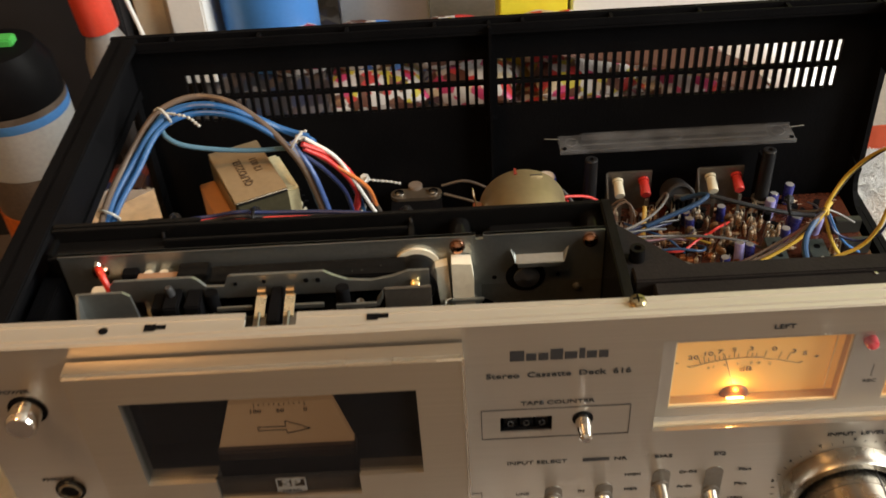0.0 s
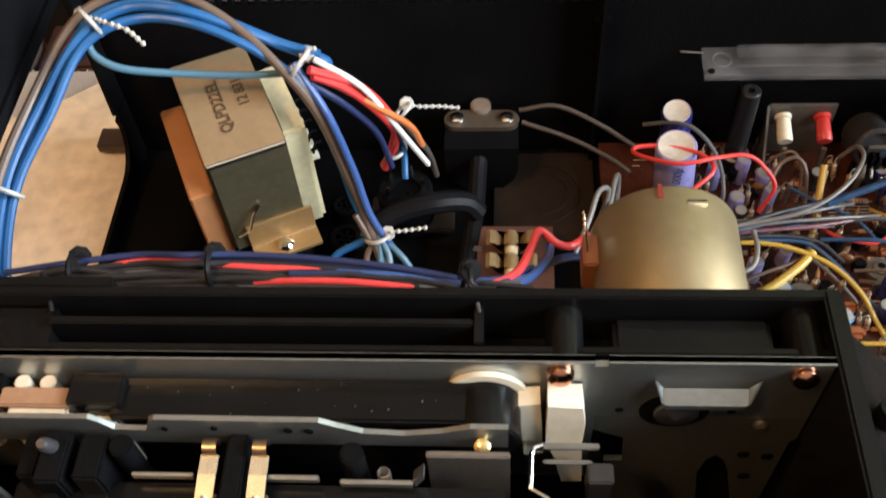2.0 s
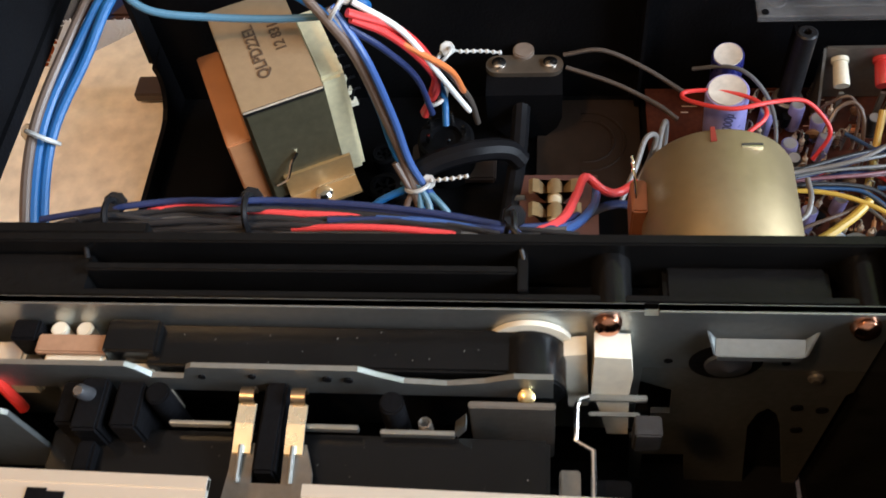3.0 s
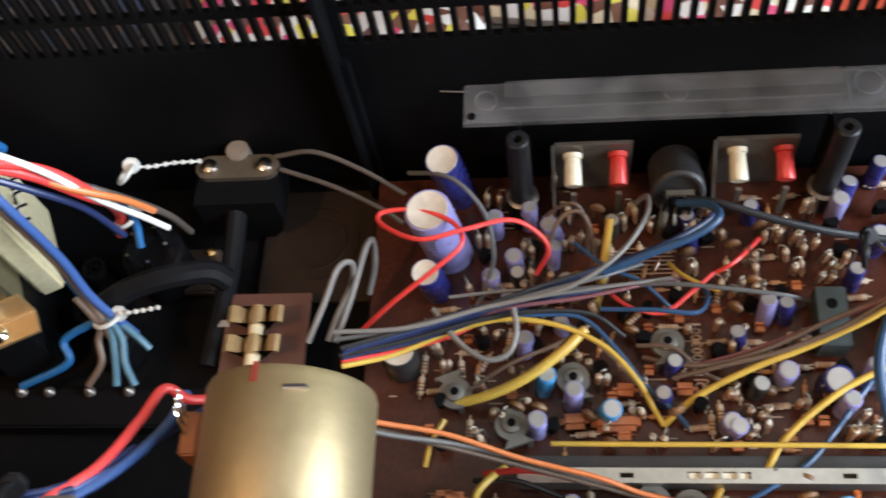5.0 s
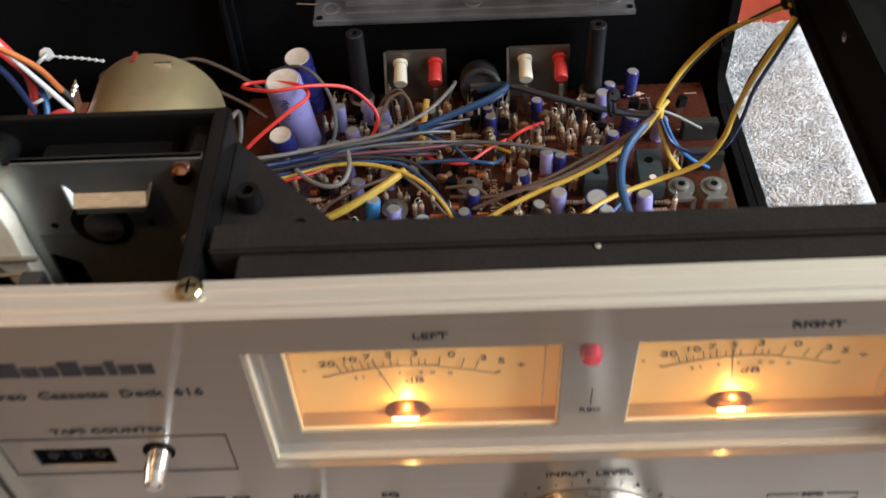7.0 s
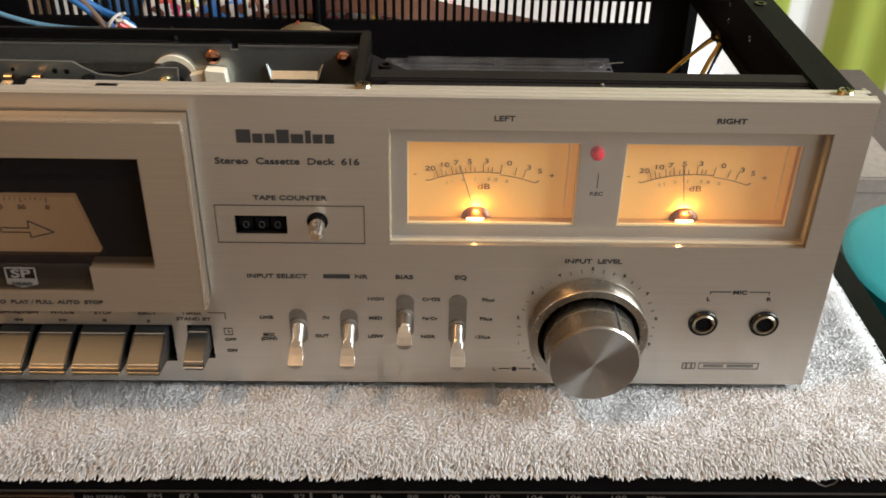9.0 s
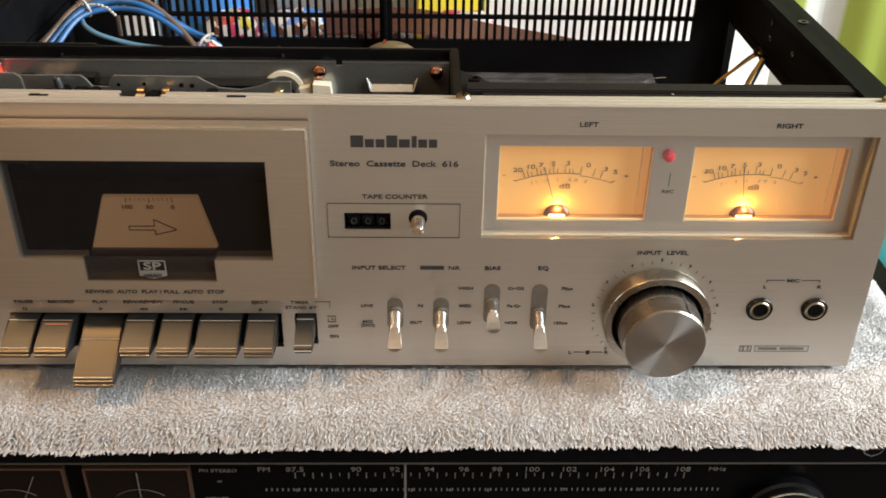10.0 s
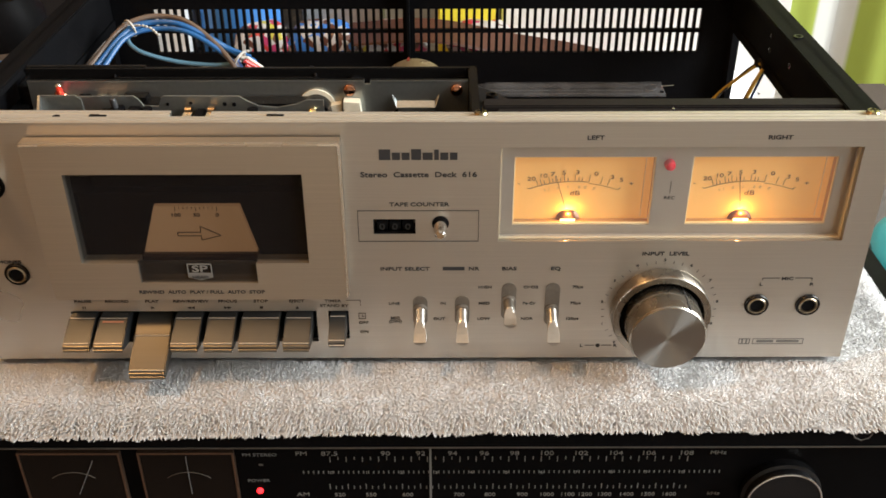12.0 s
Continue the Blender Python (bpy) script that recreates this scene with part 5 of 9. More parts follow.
mp("red_wire", tube(B(), [(0.0225, 0.0560, 0.1185), (0.0245, 0.0520, 0.1245), (0.0270, 0.0480, 0.1230), (0.0300, 0.0440, 0.1150), (0.0320, 0.0420, 0.1050)], 0.0013, 10), mat("red_pvc_short", (0.60, 0.03, 0.02), 0.35), "short red wire with a soldered end", smooth=True)
mp("solder_blob", lathe(B(), [(0.0012, 0), (0.0016, 0.0010), (0.0008, 0.0022)], (0.0242, 0.0530, 0.1245), seg=12), CHROME, smooth=True)
# black base moulding, guide blocks and pegs
mp("base_moulding", box(B(), 0.0445, 0.0165, 0.0900, 0.1515, 0.0352, 0.1120, 0.0008), BLACK_MECH, "glossy black base moulding")
for x0, x1, y0, y1, z1 in ((0.0470, 0.0515, 0.0330, 0.0430, 0.1185), (0.0520, 0.0580, 0.0310, 0.0430, 0.1205), (0.0600, 0.0660, 0.0320, 0.0425, 0.1200), (0.0520, 0.0560, 0.0240, 0.0310, 0.1150), (0.0915, 0.0962, 0.0240, 0.0440, 0.1180)):
    mp("guide_block", box(B(), x0, y0, 0.1000, x1, y1, z1, 0.0006), BLACK, "black moulded guide block")
for x, y in ((0.0690, 0.0400), (0.1190, 0.0390)):
    mp("peg", cyl(B(), (x, y, 0.1000), (x, y, 0.1200), 0.0028, 0.0026, 20, 0.0004), BLACK, smooth=True)
mp("peg", lathe(B(), [(0.0016, 0), (0.0016, 0.008), (0.0010, 0.009)], (0.0545, 0.0400, 0.1170), (0, -0.3, 1), 12), DARK, smooth=True)
# two pale leaf springs on one foot
SPRING = mat("nickel_leaf_spring", (0.80, 0.69, 0.48), 0.28, 0.75, 0.06, 200)
bm = prism(B(), [(0.0856, 0.0180), (0.1040, 0.0180), (0.1036, 0.0250), (0.1016, 0.0310), (0.0970, 0.0310), (0.0975, 0.0225), (0.0912, 0.0225), (0.0907, 0.0310), (0.0861, 0.0310), (0.0862, 0.0250)], 0.1148, 0.1158, "z")
mp("spring_foot", bm, STEEL_DARK, "grey steel spring foot")
BRONZE = mat("bronze_spring_roll", (0.40, 0.30, 0.20), 0.3, 1.0, 0.1, 200)
for x in (0.0884, 0.0993):
    bm = prism(B(), [(0.0285, 0.1160), (0.0345, 0.1172), (0.0388, 0.1174), (0.0388, 0.1181), (0.0345, 0.1179), (0.0285, 0.1167)], x - 0.0019, x + 0.0019, "x")
    sp = mp("leaf_spring", bm, SPRING, "pale leaf spring with a rolled end")
    arc = [(0.0405 + 0.0020 * math.sin(a), 0.1182 + 0.0020 * math.cos(a)) for a in [radians(-100 + 26 * k) for k in range(10)]]
    inner = [(0.0405 + 0.0015 * math.sin(a), 0.1182 + 0.0015 * math.cos(a)) for a in [radians(-100 + 26 * k) for k in range(9, -1, -1)]]
    mp("rolled_end", prism(B(), arc + inner, x - 0.0015, x + 0.0015, "x"), BRONZE, "bronze rolled end", parent=sp, smooth=True)
    mp("spring_rib", tube(B(), [(x, 0.0225, 0.1161), (x, 0.0300, 0.1172)], 0.0006, 8, straight=True), STEEL, parent=sp, smooth=True)
# thin bright rods
for a, b in (((0.0715, 0.0352, 0.1160), (0.0850, 0.0350, 0.1160)), ((0.1005, 0.0350, 0.1158), (0.1120, 0.0350, 0.1158)), ((0.1165, 0.0346, 0.1150), (0.1320, 0.0346, 0.1150))):
    bm = box(B(), a[0], a[1] - 0.0005, a[2] - 0.0016, b[0], b[1] + 0.0005, b[2] + 0.0004, 0.0002)
    mp("link_rod", bm, STEEL, "bright edge of a steel link")
bm = prism(B(), [(0.1320, 0.1154), (0.1345, 0.1195), (0.1345, 0.1170), (0.1325, 0.1130)], 0.0346, 0.0372)
mp("link_arm", bm, STEEL)
mp("coil_spring", tube(B(), [(0.1255 + 0.0013 * math.cos(k * 0.8), 0.0372 + 0.0013 * math.sin(k * 0.8), 0.1085 + 0.00013 * k) for k in range(48)], 0.00025, 6, 1), STEEL_DARK, "small coil spring", smooth=True)
# cream levers and their bent wire
mp("cream_lever", prism(B(), [(0.1542, 0.1150), (0.1590, 0.1158), (0.1604, 0.0900), (0.1558, 0.0895)], 0.0530, 0.0575), CREAM, "cream nylon lever")
mp("cream_lever", prism(B(), [(0.1606, 0.1176), (0.1682, 0.1170), (0.1692, 0.1090), (0.1690, 0.1000), (0.1702, 0.0775), (0.1652, 0.0775), (0.1625, 0.0930), (0.1606, 0.0990)], 0.0515, 0.0575), CREAM, "cream nylon lever")
bm = B()
box(bm, 0.1585, 0.0500, 0.0985, 0.1730, 0.0514, 0.1000, 0.0003)
box(bm, 0.1600, 0.0478, 0.0955, 0.1715, 0.0488, 0.0965, 0.0003)
mp("wire_clip", bm, STEEL, "bent steel clip across the lever")
bm = tube(B(), [(0.1600, 0.0507, 0.1000), (0.1580, 0.0500, 0.1000), (0.1573, 0.0480, 0.1000), (0.1570, 0.0400, 0.1000), (0.1608, 0.0378, 0.1000), (0.1608, 0.0300, 0.1000), (0.1606, 0.0185, 0.1000)], 0.0007, 8, straight=True)
mp("bent_wire", bm, CHROME, "bent bright wire", smooth=True)
mp("mech_block", box(B(), 0.1535, 0.0200, 0.0800, 0.1580, 0.0330, 0.1010, 0.0004), STEEL_DARK)
mp("mech_block", box(B(), 0.1610, 0.0240, 0.0760, 0.1690, 0.0330, 0.0960, 0.0004), BLACK, "black slotted block")
mp("lower_bracket", box(B(), 0.1700, 0.0420, 0.0900, 0.1760, 0.0470, 0.0990, 0.0004), DARK)
# well behind the panel
dpart("mechanism_well", box(B(), 0.004, 0.0285, 0.030, 0.2200, 0.0560, 0.034), BLACK)

# ---- drive motor: lies with its axis from front to back ----
INSET = Vector((0, -0.0035, 0.0010))
MO = (0.1935, 0.095, 0.1005)
motor = thing("drive_motor", "dull gold drive motor can behind the partition", "motor", MO)
mo = at(MO, motor)
motor.location.z -= 0.0018
mo("can", lathe(B(), [(0.0150, 0), (0.0188, 0.0006), (0.0193, 0.0014), (0.0193, 0.0325), (0.0188, 0.0338), (0.0176, 0.0342)], (0.1935, 0.0785, 0.1005), (0, 1, 0), 72), MOTOR, "dull gold metal can", smooth=True)
PAINT = mat("red_paint_dab", (0.17, 0.018, 0.01), 0.5)
bm = prism(B(), [(0.1895, 0.1082), (0.1910, 0.1082), (0.1908, 0.1126), (0.1897, 0.1126)], 0.1192, 0.11985, "z")
mo("paint_dab", bm, PAINT, "dab of red paint")
# slot on the can: a dark strip for its shadow, a bright one for its glint
mo("slot_mark", box(B(), 0.1967, 0.1070, 0.1182, 0.2017, 0.1076, 0.1197), DARK)
mo("slot_edge", box(B(), 0.1967, 0.1064, 0.1182, 0.2017, 0.1069, 0.1197), ALU_EDGE)
bm = box(B(), 0.1712, 0.0960, 0.0960, 0.1752, 0.1060, 0.1075, 0.0005)
mo("terminal_plate", bm, mat("orange_phenolic", (0.24, 0.085, 0.035), 0.5), "orange-brown terminal plate")
for k in range(3):
    mo("terminal", tube(B(), [(0.1725, 0.100 + 0.002 * k, 0.107), (0.1718, 0.103 + 0.002 * k, 0.112), (0.1712, 0.105 + 0.002 * k, 0.113)], 0.0003, 6), CHROME)

# ---- mains transformer ----
TR = (0.0545, 0.1860, 0.0030)
trafo = thing("power_transformer", "steel-cased mains transformer with a printed cover on the case floor", "transformer", TR)
trafo.rotation_euler = (0, 0, radians(25))
COVER = mat("printed_tan_cover", (0.28, 0.195, 0.11), 0.45, 0, 0.12, 40, 0.15, 300)
OLIVE = mat("olive_passivated_steel", (0.20, 0.18, 0.11), 0.36, 0.75, 0.2, 40, 0.2, 300)
LAM = mat("rusty_laminations", (0.54, 0.24, 0.10), 0.55, 0.3, 0.15, 20, 0.5, 900, (0.1, 0.1, 6))
part("steel_case", box(B(), -0.0140, -0.0262, 0.0240, 0.0140, 0.0262, 0.0700, 0.0012), OLIVE, trafo, "olive passivated steel case")
part("cover_paper", box(B(), -0.0139, -0.0258, 0.0700, 0.0139, 0.0258, 0.0710, 0.0003), COVER, trafo, "tan printed cover")
letters("QLPD22EL", 0, 0, 0.0058, METER_INK, trafo, wide=1.0, name="printed_number", place=pose(-0.0005, -0.001, 0.0712, 0, 0, 90))
letters("12 831", 0, 0, 0.0052, METER_INK, trafo, wide=1.0, name="printed_number", place=pose(0.0078, 0.003, 0.0712, 0, 0, 90))
part("lamination_core", box(B(), -0.0225, -0.0235, 0.0160, -0.0140, 0.0225, 0.0560, 0.0006), LAM, trafo, "rust-orange lamination stack")
part("core_end", box(B(), -0.0125, 0.0262, 0.0050, 0.0125, 0.0345, 0.0560, 0.0006), LAM, trafo, "rust-orange end of the core")
bob = part("bobbin", box(B(), 0.0140, -0.0120, 0.0080, 0.0235, 0.0240, 0.0600, 0.0015), mat("aged_bobbin_nylon", (0.66, 0.58, 0.37), 0.45, 0, 0.15, 60), trafo, "cream plastic bobbin")
for k in range(5):
    part("lug", box(B(), 0.0235, -0.0100 + 0.006 * k, 0.0400, 0.0262, -0.0075 + 0.006 * k, 0.0420), CREAM, bob)
    part("solder_pin", tube(B(), [(0.0245, -0.0085 + 0.006 * k, 0.0420), (0.0260, -0.0080 + 0.006 * k, 0.0460), (0.0285, -0.0060 + 0.006 * k, 0.0440)], 0.0005, 6), BLACK, bob)
FOOTM = mat("tan_steel_foot", (0.44, 0.29, 0.13), 0.38, 0.6, 0.12, 60)
bm = prism(B(), [(-0.0262, 0.0360), (-0.0274, 0.0360), (-0.0274, 0.0252), (-0.0350, 0.0246), (-0.0350, 0.0234), (-0.0262, 0.0234)], -0.0080, 0.0165, "x")
foot = part("mounting_foot", bm, FOOTM, trafo, "bent tan mounting foot")
part("fold_line", box(B(), -0.0078, -0.0279, 0.0250, 0.0163, -0.0274, 0.0256), ALU_EDGE, foot)
part("foot_screw", lathe(B(), [(0.0032, 0), (0.0032, 0.0010), (0.0022, 0.0022), (0.0008, 0.0025)], (0.0035, -0.0312, 0.0248), seg=20), CHROME, foot, "chrome screw", True)
part("foot_riser", box(B(), -0.0130, -0.0250, -0.0085, 0.0140, 0.0300, 0.0239), BLACK, trafo)
part("foot_post", box(B(), -0.0040, -0.0345, -0.0085, 0.0120, -0.0262, 0.0233), BLACK, trafo)
part("top_edge", box(B(), -0.0138, -0.0266, 0.0692, 0.0138, -0.0256, 0.0713, 0.0004), ALU_EDGE, trafo, "bright worn front edge")
part("twist_tag", tube(B(), [(-0.0110, -0.0270, 0.0330), (-0.0070, -0.0290, 0.0370), (-0.0040, -0.0280, 0.0430), (-0.0010, -0.0270, 0.0460)], 0.0006, 6), CHROME, trafo, "twisted wire end", True)

# ---- cable clamp, socket, fuse, terminal strip ----
CL = (0.141, 0.2150, -0.004)
clamp = thing("cable_clamp", "black cable clamp block with a screwed steel bar", "cable clamp", CL)
cp = at(CL, clamp)
cp("clamp_block", prism(B(), [(0.1262, 0.0220), (0.1262, 0.0080), (0.1300, 0.0020), (0.1350, -0.0040), (0.1480, -0.0040), (0.1540, 0.0030), (0.1558, 0.0090), (0.1558, 0.0220)], 0.2110, 0.2290), BLACK, "black moulded clamp block")
bar = cp("clamp_bar", prism(B(), [(0.1307 + 0.0048 * math.cos(a), 0.2252 + 0.0048 * math.sin(a)) for a in [radians(90 + 18 * k) for k in range(11)]] + [(0.1513 + 0.0048 * math.cos(a), 0.2252 + 0.0048 * math.sin(a)) for a in [radians(-90 + 18 * k) for k in range(11)]], 0.0222, 0.0244, "z"), mat("grey_brown_bar", (0.15, 0.12, 0.09), 0.42, 0.6), "rounded steel clamp bar")
for x in (0.1310, 0.1510):
    cp("clamp_screw", lathe(B(), [(0.0030, 0), (0.0028, 0.0010), (0.0014, 0.0018)], (x, 0.2252, 0.0246), seg=18), CHROME, parent=bar, smooth=True)
cp("post", cyl(B(), (0.1405, 0.2315, -0.004), (0.1405, 0.2315, 0.0262), 0.0042, seg=20, bevel=0.0005), mat("brown_post", (0.20, 0.16, 0.13), 0.5), smooth=True)

SK = (0.111, 0.1965, -0.004)
sock = thing("round_socket", "black round multi-pin socket with soldered wires", "socket", SK)
sp_ = at(SK, sock)
sp_("socket_body", lathe(B(), [(0.0110, 0), (0.0110, 0.0180), (0.0100, 0.0190), (0.0060, 0.0190), (0.0055, 0.0170)], (0.111, 0.1965, -0.004), seg=36), BLACK, smooth=True)
for a in (0, 72, 144, 216, 288):
    c = Vector((0.111 + 0.0072 * math.cos(radians(a)), 0.1965 + 0.0072 * math.sin(radians(a)), 0.015))
    sp_("solder_pin", lathe(B(), [(0.0009, 0), (0.0012, 0.003), (0.0007, 0.006)], c, seg=10), CHROME, smooth=True)
sp_("flange", box(B(), 0.0960, 0.1880, -0.004, 0.1300, 0.2060, -0.0005, 0.0008), mat("dark_brown_base", (0.05, 0.035, 0.028), 0.5))
sp_("brass_screw", lathe(B(), [(0.0024, 0), (0.0022, 0.0010), (0.0010, 0.0016)], (0.1265, 0.2045, -0.0005), seg=16), BRASS, smooth=True)

FU = (0.154, 0.167, -0.004)
GILT = mat("gilt_fuse_clip", (0.50, 0.35, 0.18), 0.38, 0.75, 0.08, 200)
fuse = thing("fuse_holder", "brown fuse board with gilt clips and a glass fuse", "fuse holder", FU)
fp = at(FU, fuse)
fp("fuse_board", box(B(), 0.1400, 0.1500, 0.0080, 0.1690, 0.1820, 0.0096, 0.0002), mat("brown_fuse_board", (0.10, 0.045, 0.035), 0.45), "brown board")
fp("riser", box(B(), 0.1450, 0.1550, -0.0040, 0.1650, 0.1770, 0.0079), BLACK)
for y in (0.1705, 0.1600):
    out = [(0.1435, 0.0176), (0.1450, 0.0186), (0.1472, 0.0180), (0.1494, 0.0142), (0.1502, 0.0112), (0.1558, 0.0112), (0.1566, 0.0142), (0.1588, 0.0180), (0.1610, 0.0186), (0.1625, 0.0176)]
    inn = [(x + (0.0005 if x < 0.153 else -0.0005), z - 0.0008) for x, z in out]
    fp("fuse_clip", prism(B(), out + inn[::-1], y - 0.0030, y + 0.0030), GILT, "gilt fuse clip")
    fp("fuse_cap", tube(B(), [(0.1530, y - 0.0036, 0.0150), (0.1530, y + 0.0036, 0.0150)], 0.0028, 16, straight=True), GILT, "gilt fuse cap", smooth=True)
fp("fuse", tube(B(), [(0.1530, 0.1520, 0.0150), (0.1530, 0.1690, 0.0150)], 0.0025, 16, straight=True), mat("fuse_glass", (0.66, 0.56, 0.38), 0.15, 0.1), "small glass fuse", smooth=True)
fp("solder_tag", box(B(), 0.1370, 0.1690, 0.0100, 0.1420, 0.1715, 0.0110), CHROME)

TS = (0.096, 0.146, -0.004)
strip = thing("terminal_strip", "black terminal strip with solder tags", "terminal strip", TS)
ts = at(TS, strip)
ts("strip_body", box(B(), 0.0600, 0.1360, -0.0040, 0.1370, 0.1500, 0.0045, 0.0008), BLACK)
for x in (0.070, 0.080, 0.0945, 0.1085):
    ts("solder_tag", lathe(B(), [(0.0014, 0), (0.0020, 0.0012), (0.0012, 0.0030), (0.0005, 0.0036)], (x, 0.1480, 0.0045), seg=12), STEEL_DARK, smooth=True)
ts("strip_screw", lathe(B(), [(0.0026, 0), (0.0024, 0.0010), (0.0012, 0.0016)], (0.1275, 0.1455, 0.0045), seg=16), STEEL, smooth=True)
GB = (0.03, 0.128, -0.004)
gb = thing("grey_switch_box", "grey box of the mains switch on the floor", "switch", GB)
gp = at(GB, gb)
gp("switch_box", box(B(), 0.0180, 0.1150, -0.0040, 0.0500, 0.1300, 0.0160, 0.001), mat("grey_green_plastic", (0.075, 0.082, 0.078), 0.45), "grey moulded box")
gp("push_rod", box(B(), 0.0300, 0.1300, 0.0030, 0.0360, 0.1440, 0.0080, 0.0006), DARK)
BP = (0.165, 0.2, -0.004)
card = thing("brown_card", "dark brown insulating card on the floor pan", "card", BP)
cd = at(BP, card)
PRESS = mat("brown_press_board", (0.019, 0.0115, 0.0075), 0.6, 0, 0.2, 30, 0.2, 300, spec=0.2)
sheet = cd("sheet", box(B(), 0.1460, 0.1840, -0.0040, 0.1870, 0.2300, -0.0020), PRESS)
for r in (0.0150, 0.0105):
    run = [(0.1660 + r * math.cos(radians(a)), 0.2080 + r * math.sin(radians(a)), -0.0019) for a in range(-100, 101, 10)]
    cd("pressed_ridge", tube(B(), run, 0.0006, 6, 1), PRESS, parent=sheet, smooth=True)
for x, y, r in ((0.0880, 0.1790, 0.0070), (0.0990, 0.1660, 0.0080), (0.0860, 0.1950, 0.0050)):
    g = thing("grommet", "black moulded spoked grommet on the case floor", "grommet", (x, y, -0.004), "floor grommets")
    part("ring", lathe(B(), [(r, 0), (r, 0.010), (r * 0.85, 0.011), (r * 0.6, 0.011), (r * 0.55, 0.0)], (0, 0, 0), seg=28), BLACK, g, smooth=True)
    bm = B()
    for a in (20, 80, 140):
        box(bm, -r * 0.8, -0.0006, 0.004, r * 0.8, 0.0006, 0.010, m=pose(0, 0, 0, 0, 0, a))
    part("spoke", bm, BLACK, g)

# ---- main circuit board ----
BO = (0.29, 0.125, -0.004)
board = thing("circuit_board", "brown main circuit board crowded with parts", "circuit board", BO)
bp = at(BO, board)
BOARD = mat("brown_board_lacquer", (0.060, 0.0175, 0.0095), 0.26, 0, 0.30, 18, 0.12, 500, tone=(0.032, 0.0095, 0.006))
ZB = 0.0056
bp("board", box(B(), 0.1890, 0.0420, 0.0040, 0.3932, 0.2290, ZB, 0.0002), BOARD, "reddish-brown lacquered board")
for x in (0.2, 0.38):
    for y in (0.06, 0.21):
        bp("standoff", cyl(B(), (x, y, -0.004), (x, y, 0.0039), 0.003, seg=12), BLACK)
LEAD = mat("tinned_lead", (0.30, 0.28, 0.24), 0.5, 1.0)
INK = mat("pale_board_print", (0.42, 0.30, 0.22), 0.6)
COL = {"PURPLE": mat("lilac_sleeve", (0.235, 0.22, 0.45), 0.30, 0, 0.08, 200, per_object=0.15), "NAVYCAP": mat("navy_sleeve", (0.02, 0.022, 0.13), 0.28, 0, 0.1, 200), "SKYCAP": mat("sky_blue_sleeve", (0.05, 0.25, 0.52), 0.28, 0, 0.1, 200), "BLACKCAP": mat("black_sleeve", (0.02, 0.02, 0.02), 0.3)}
CAPTOP = mat("aluminium_can_top", (0.38, 0.37, 0.36), 0.35, 0.5, 0.1, 300)
FILM = mat("orange_brown_dip", (0.38, 0.13, 0.05), 0.35, 0, 0.15, 200, per_object=0.25)
DISC = mat("tan_ceramic", (0.165, 0.085, 0.036), 0.5, 0, 0.15, 200, per_object=0.35)
RES = mat("beige_resistor", (0.43, 0.34, 0.245), 0.55, 0, 0.1, 300, per_object=0.2)
BAND = mat("resistor_band", (0.20, 0.07, 0.03), 0.5, 0, 0.1, 300, per_object=0.6)
TRIM = mat("grey_trimmer_metal", (0.19, 0.185, 0.17), 0.42, 0.6, 0.12, 200)
rb = random.Random(11)
mesh_of = {}
taken = []


def place_part(key, make, name, material, x, y, z, turn=0.0, tilt=(0.0, 0.0), label="", parent=None, smooth=True):
    """A board part on a mesh shared by its like."""
    if key not in mesh_of:
        tmp = part(name, make(), material, smooth=smooth)
        mesh_of[key] = tmp.data
        bpy.data.objects.remove(tmp)
    ob = new(name, mesh_of[key])
    ob.parent = parent or board
    if parent is None:
        taken.append((x, y))
        ob.matrix_basis = pose(x - BO[0], y - BO[1], z - BO[2], tilt[0], tilt[1], turn)
    if label:
        ob["label"] = label
    return ob


def ecap(x, y, r, h, colour):
    tx, ty = rb.uniform(-9, 9), rb.uniform(-9, 9)
    words = {"PURPLE": "lilac", "NAVYCAP": "navy", "SKYCAP": "sky-blue", "BLACKCAP": "black"}[colour]
    c = place_part(("sleeve", r, h, colour), lambda: lathe(B(), [(r * 0.9, 0), (r, 0.0004), (r, 0.0012), (r * 0.94, 0.0016), (r, 0.002), (r, h - 0.0004), (r * 0.92, h)], (0, 0, 0), seg=20), "capacitor", COL[colour], x, y, ZB, rb.uniform(0, 360), (tx, ty), words + " electrolytic capacitor")
    place_part(("top", r, h), lambda: lathe(B(), [(r * 0.84, h - 0.0001), (r * 0.80, h + 0.00025)], (0, 0, 0), seg=20), "can_top", CAPTOP, 0, 0, 0, parent=c)


def film(x, y, w, d):
    place_part(("film", w, d), lambda: box(B(), -w / 2, -d / 2, 0.0004, w / 2, d / 2, 0.0048, 0.0016), "film_capacitor", FILM, x, y, ZB, rb.uniform(-4, 4), label="orange-brown dipped film capacitor")


def disc(x, y, r):
    c = place_part(("disc", r), lambda: lathe(B(), [(r * 0.6, -0.0013), (r, -0.0005), (r, 0.0005), (r * 0.6, 0.0013)], (0, 0, r + 0.0035), (0.1, 1, 0.15), 20), "ceramic_capacitor", DISC, x, y, ZB, rb.uniform(-30, 30), label="tan ceramic disc capacitor")
    for s in (-1, 1):
        place_part(("discleg", r, s), lambda: tube(B(), [(s * r * 0.5, 0, 0), (s * r * 0.5, 0.0, 0.0045)], 0.0003, 5, straight=True), "lead", LEAD, 0, 0, 0, parent=c)


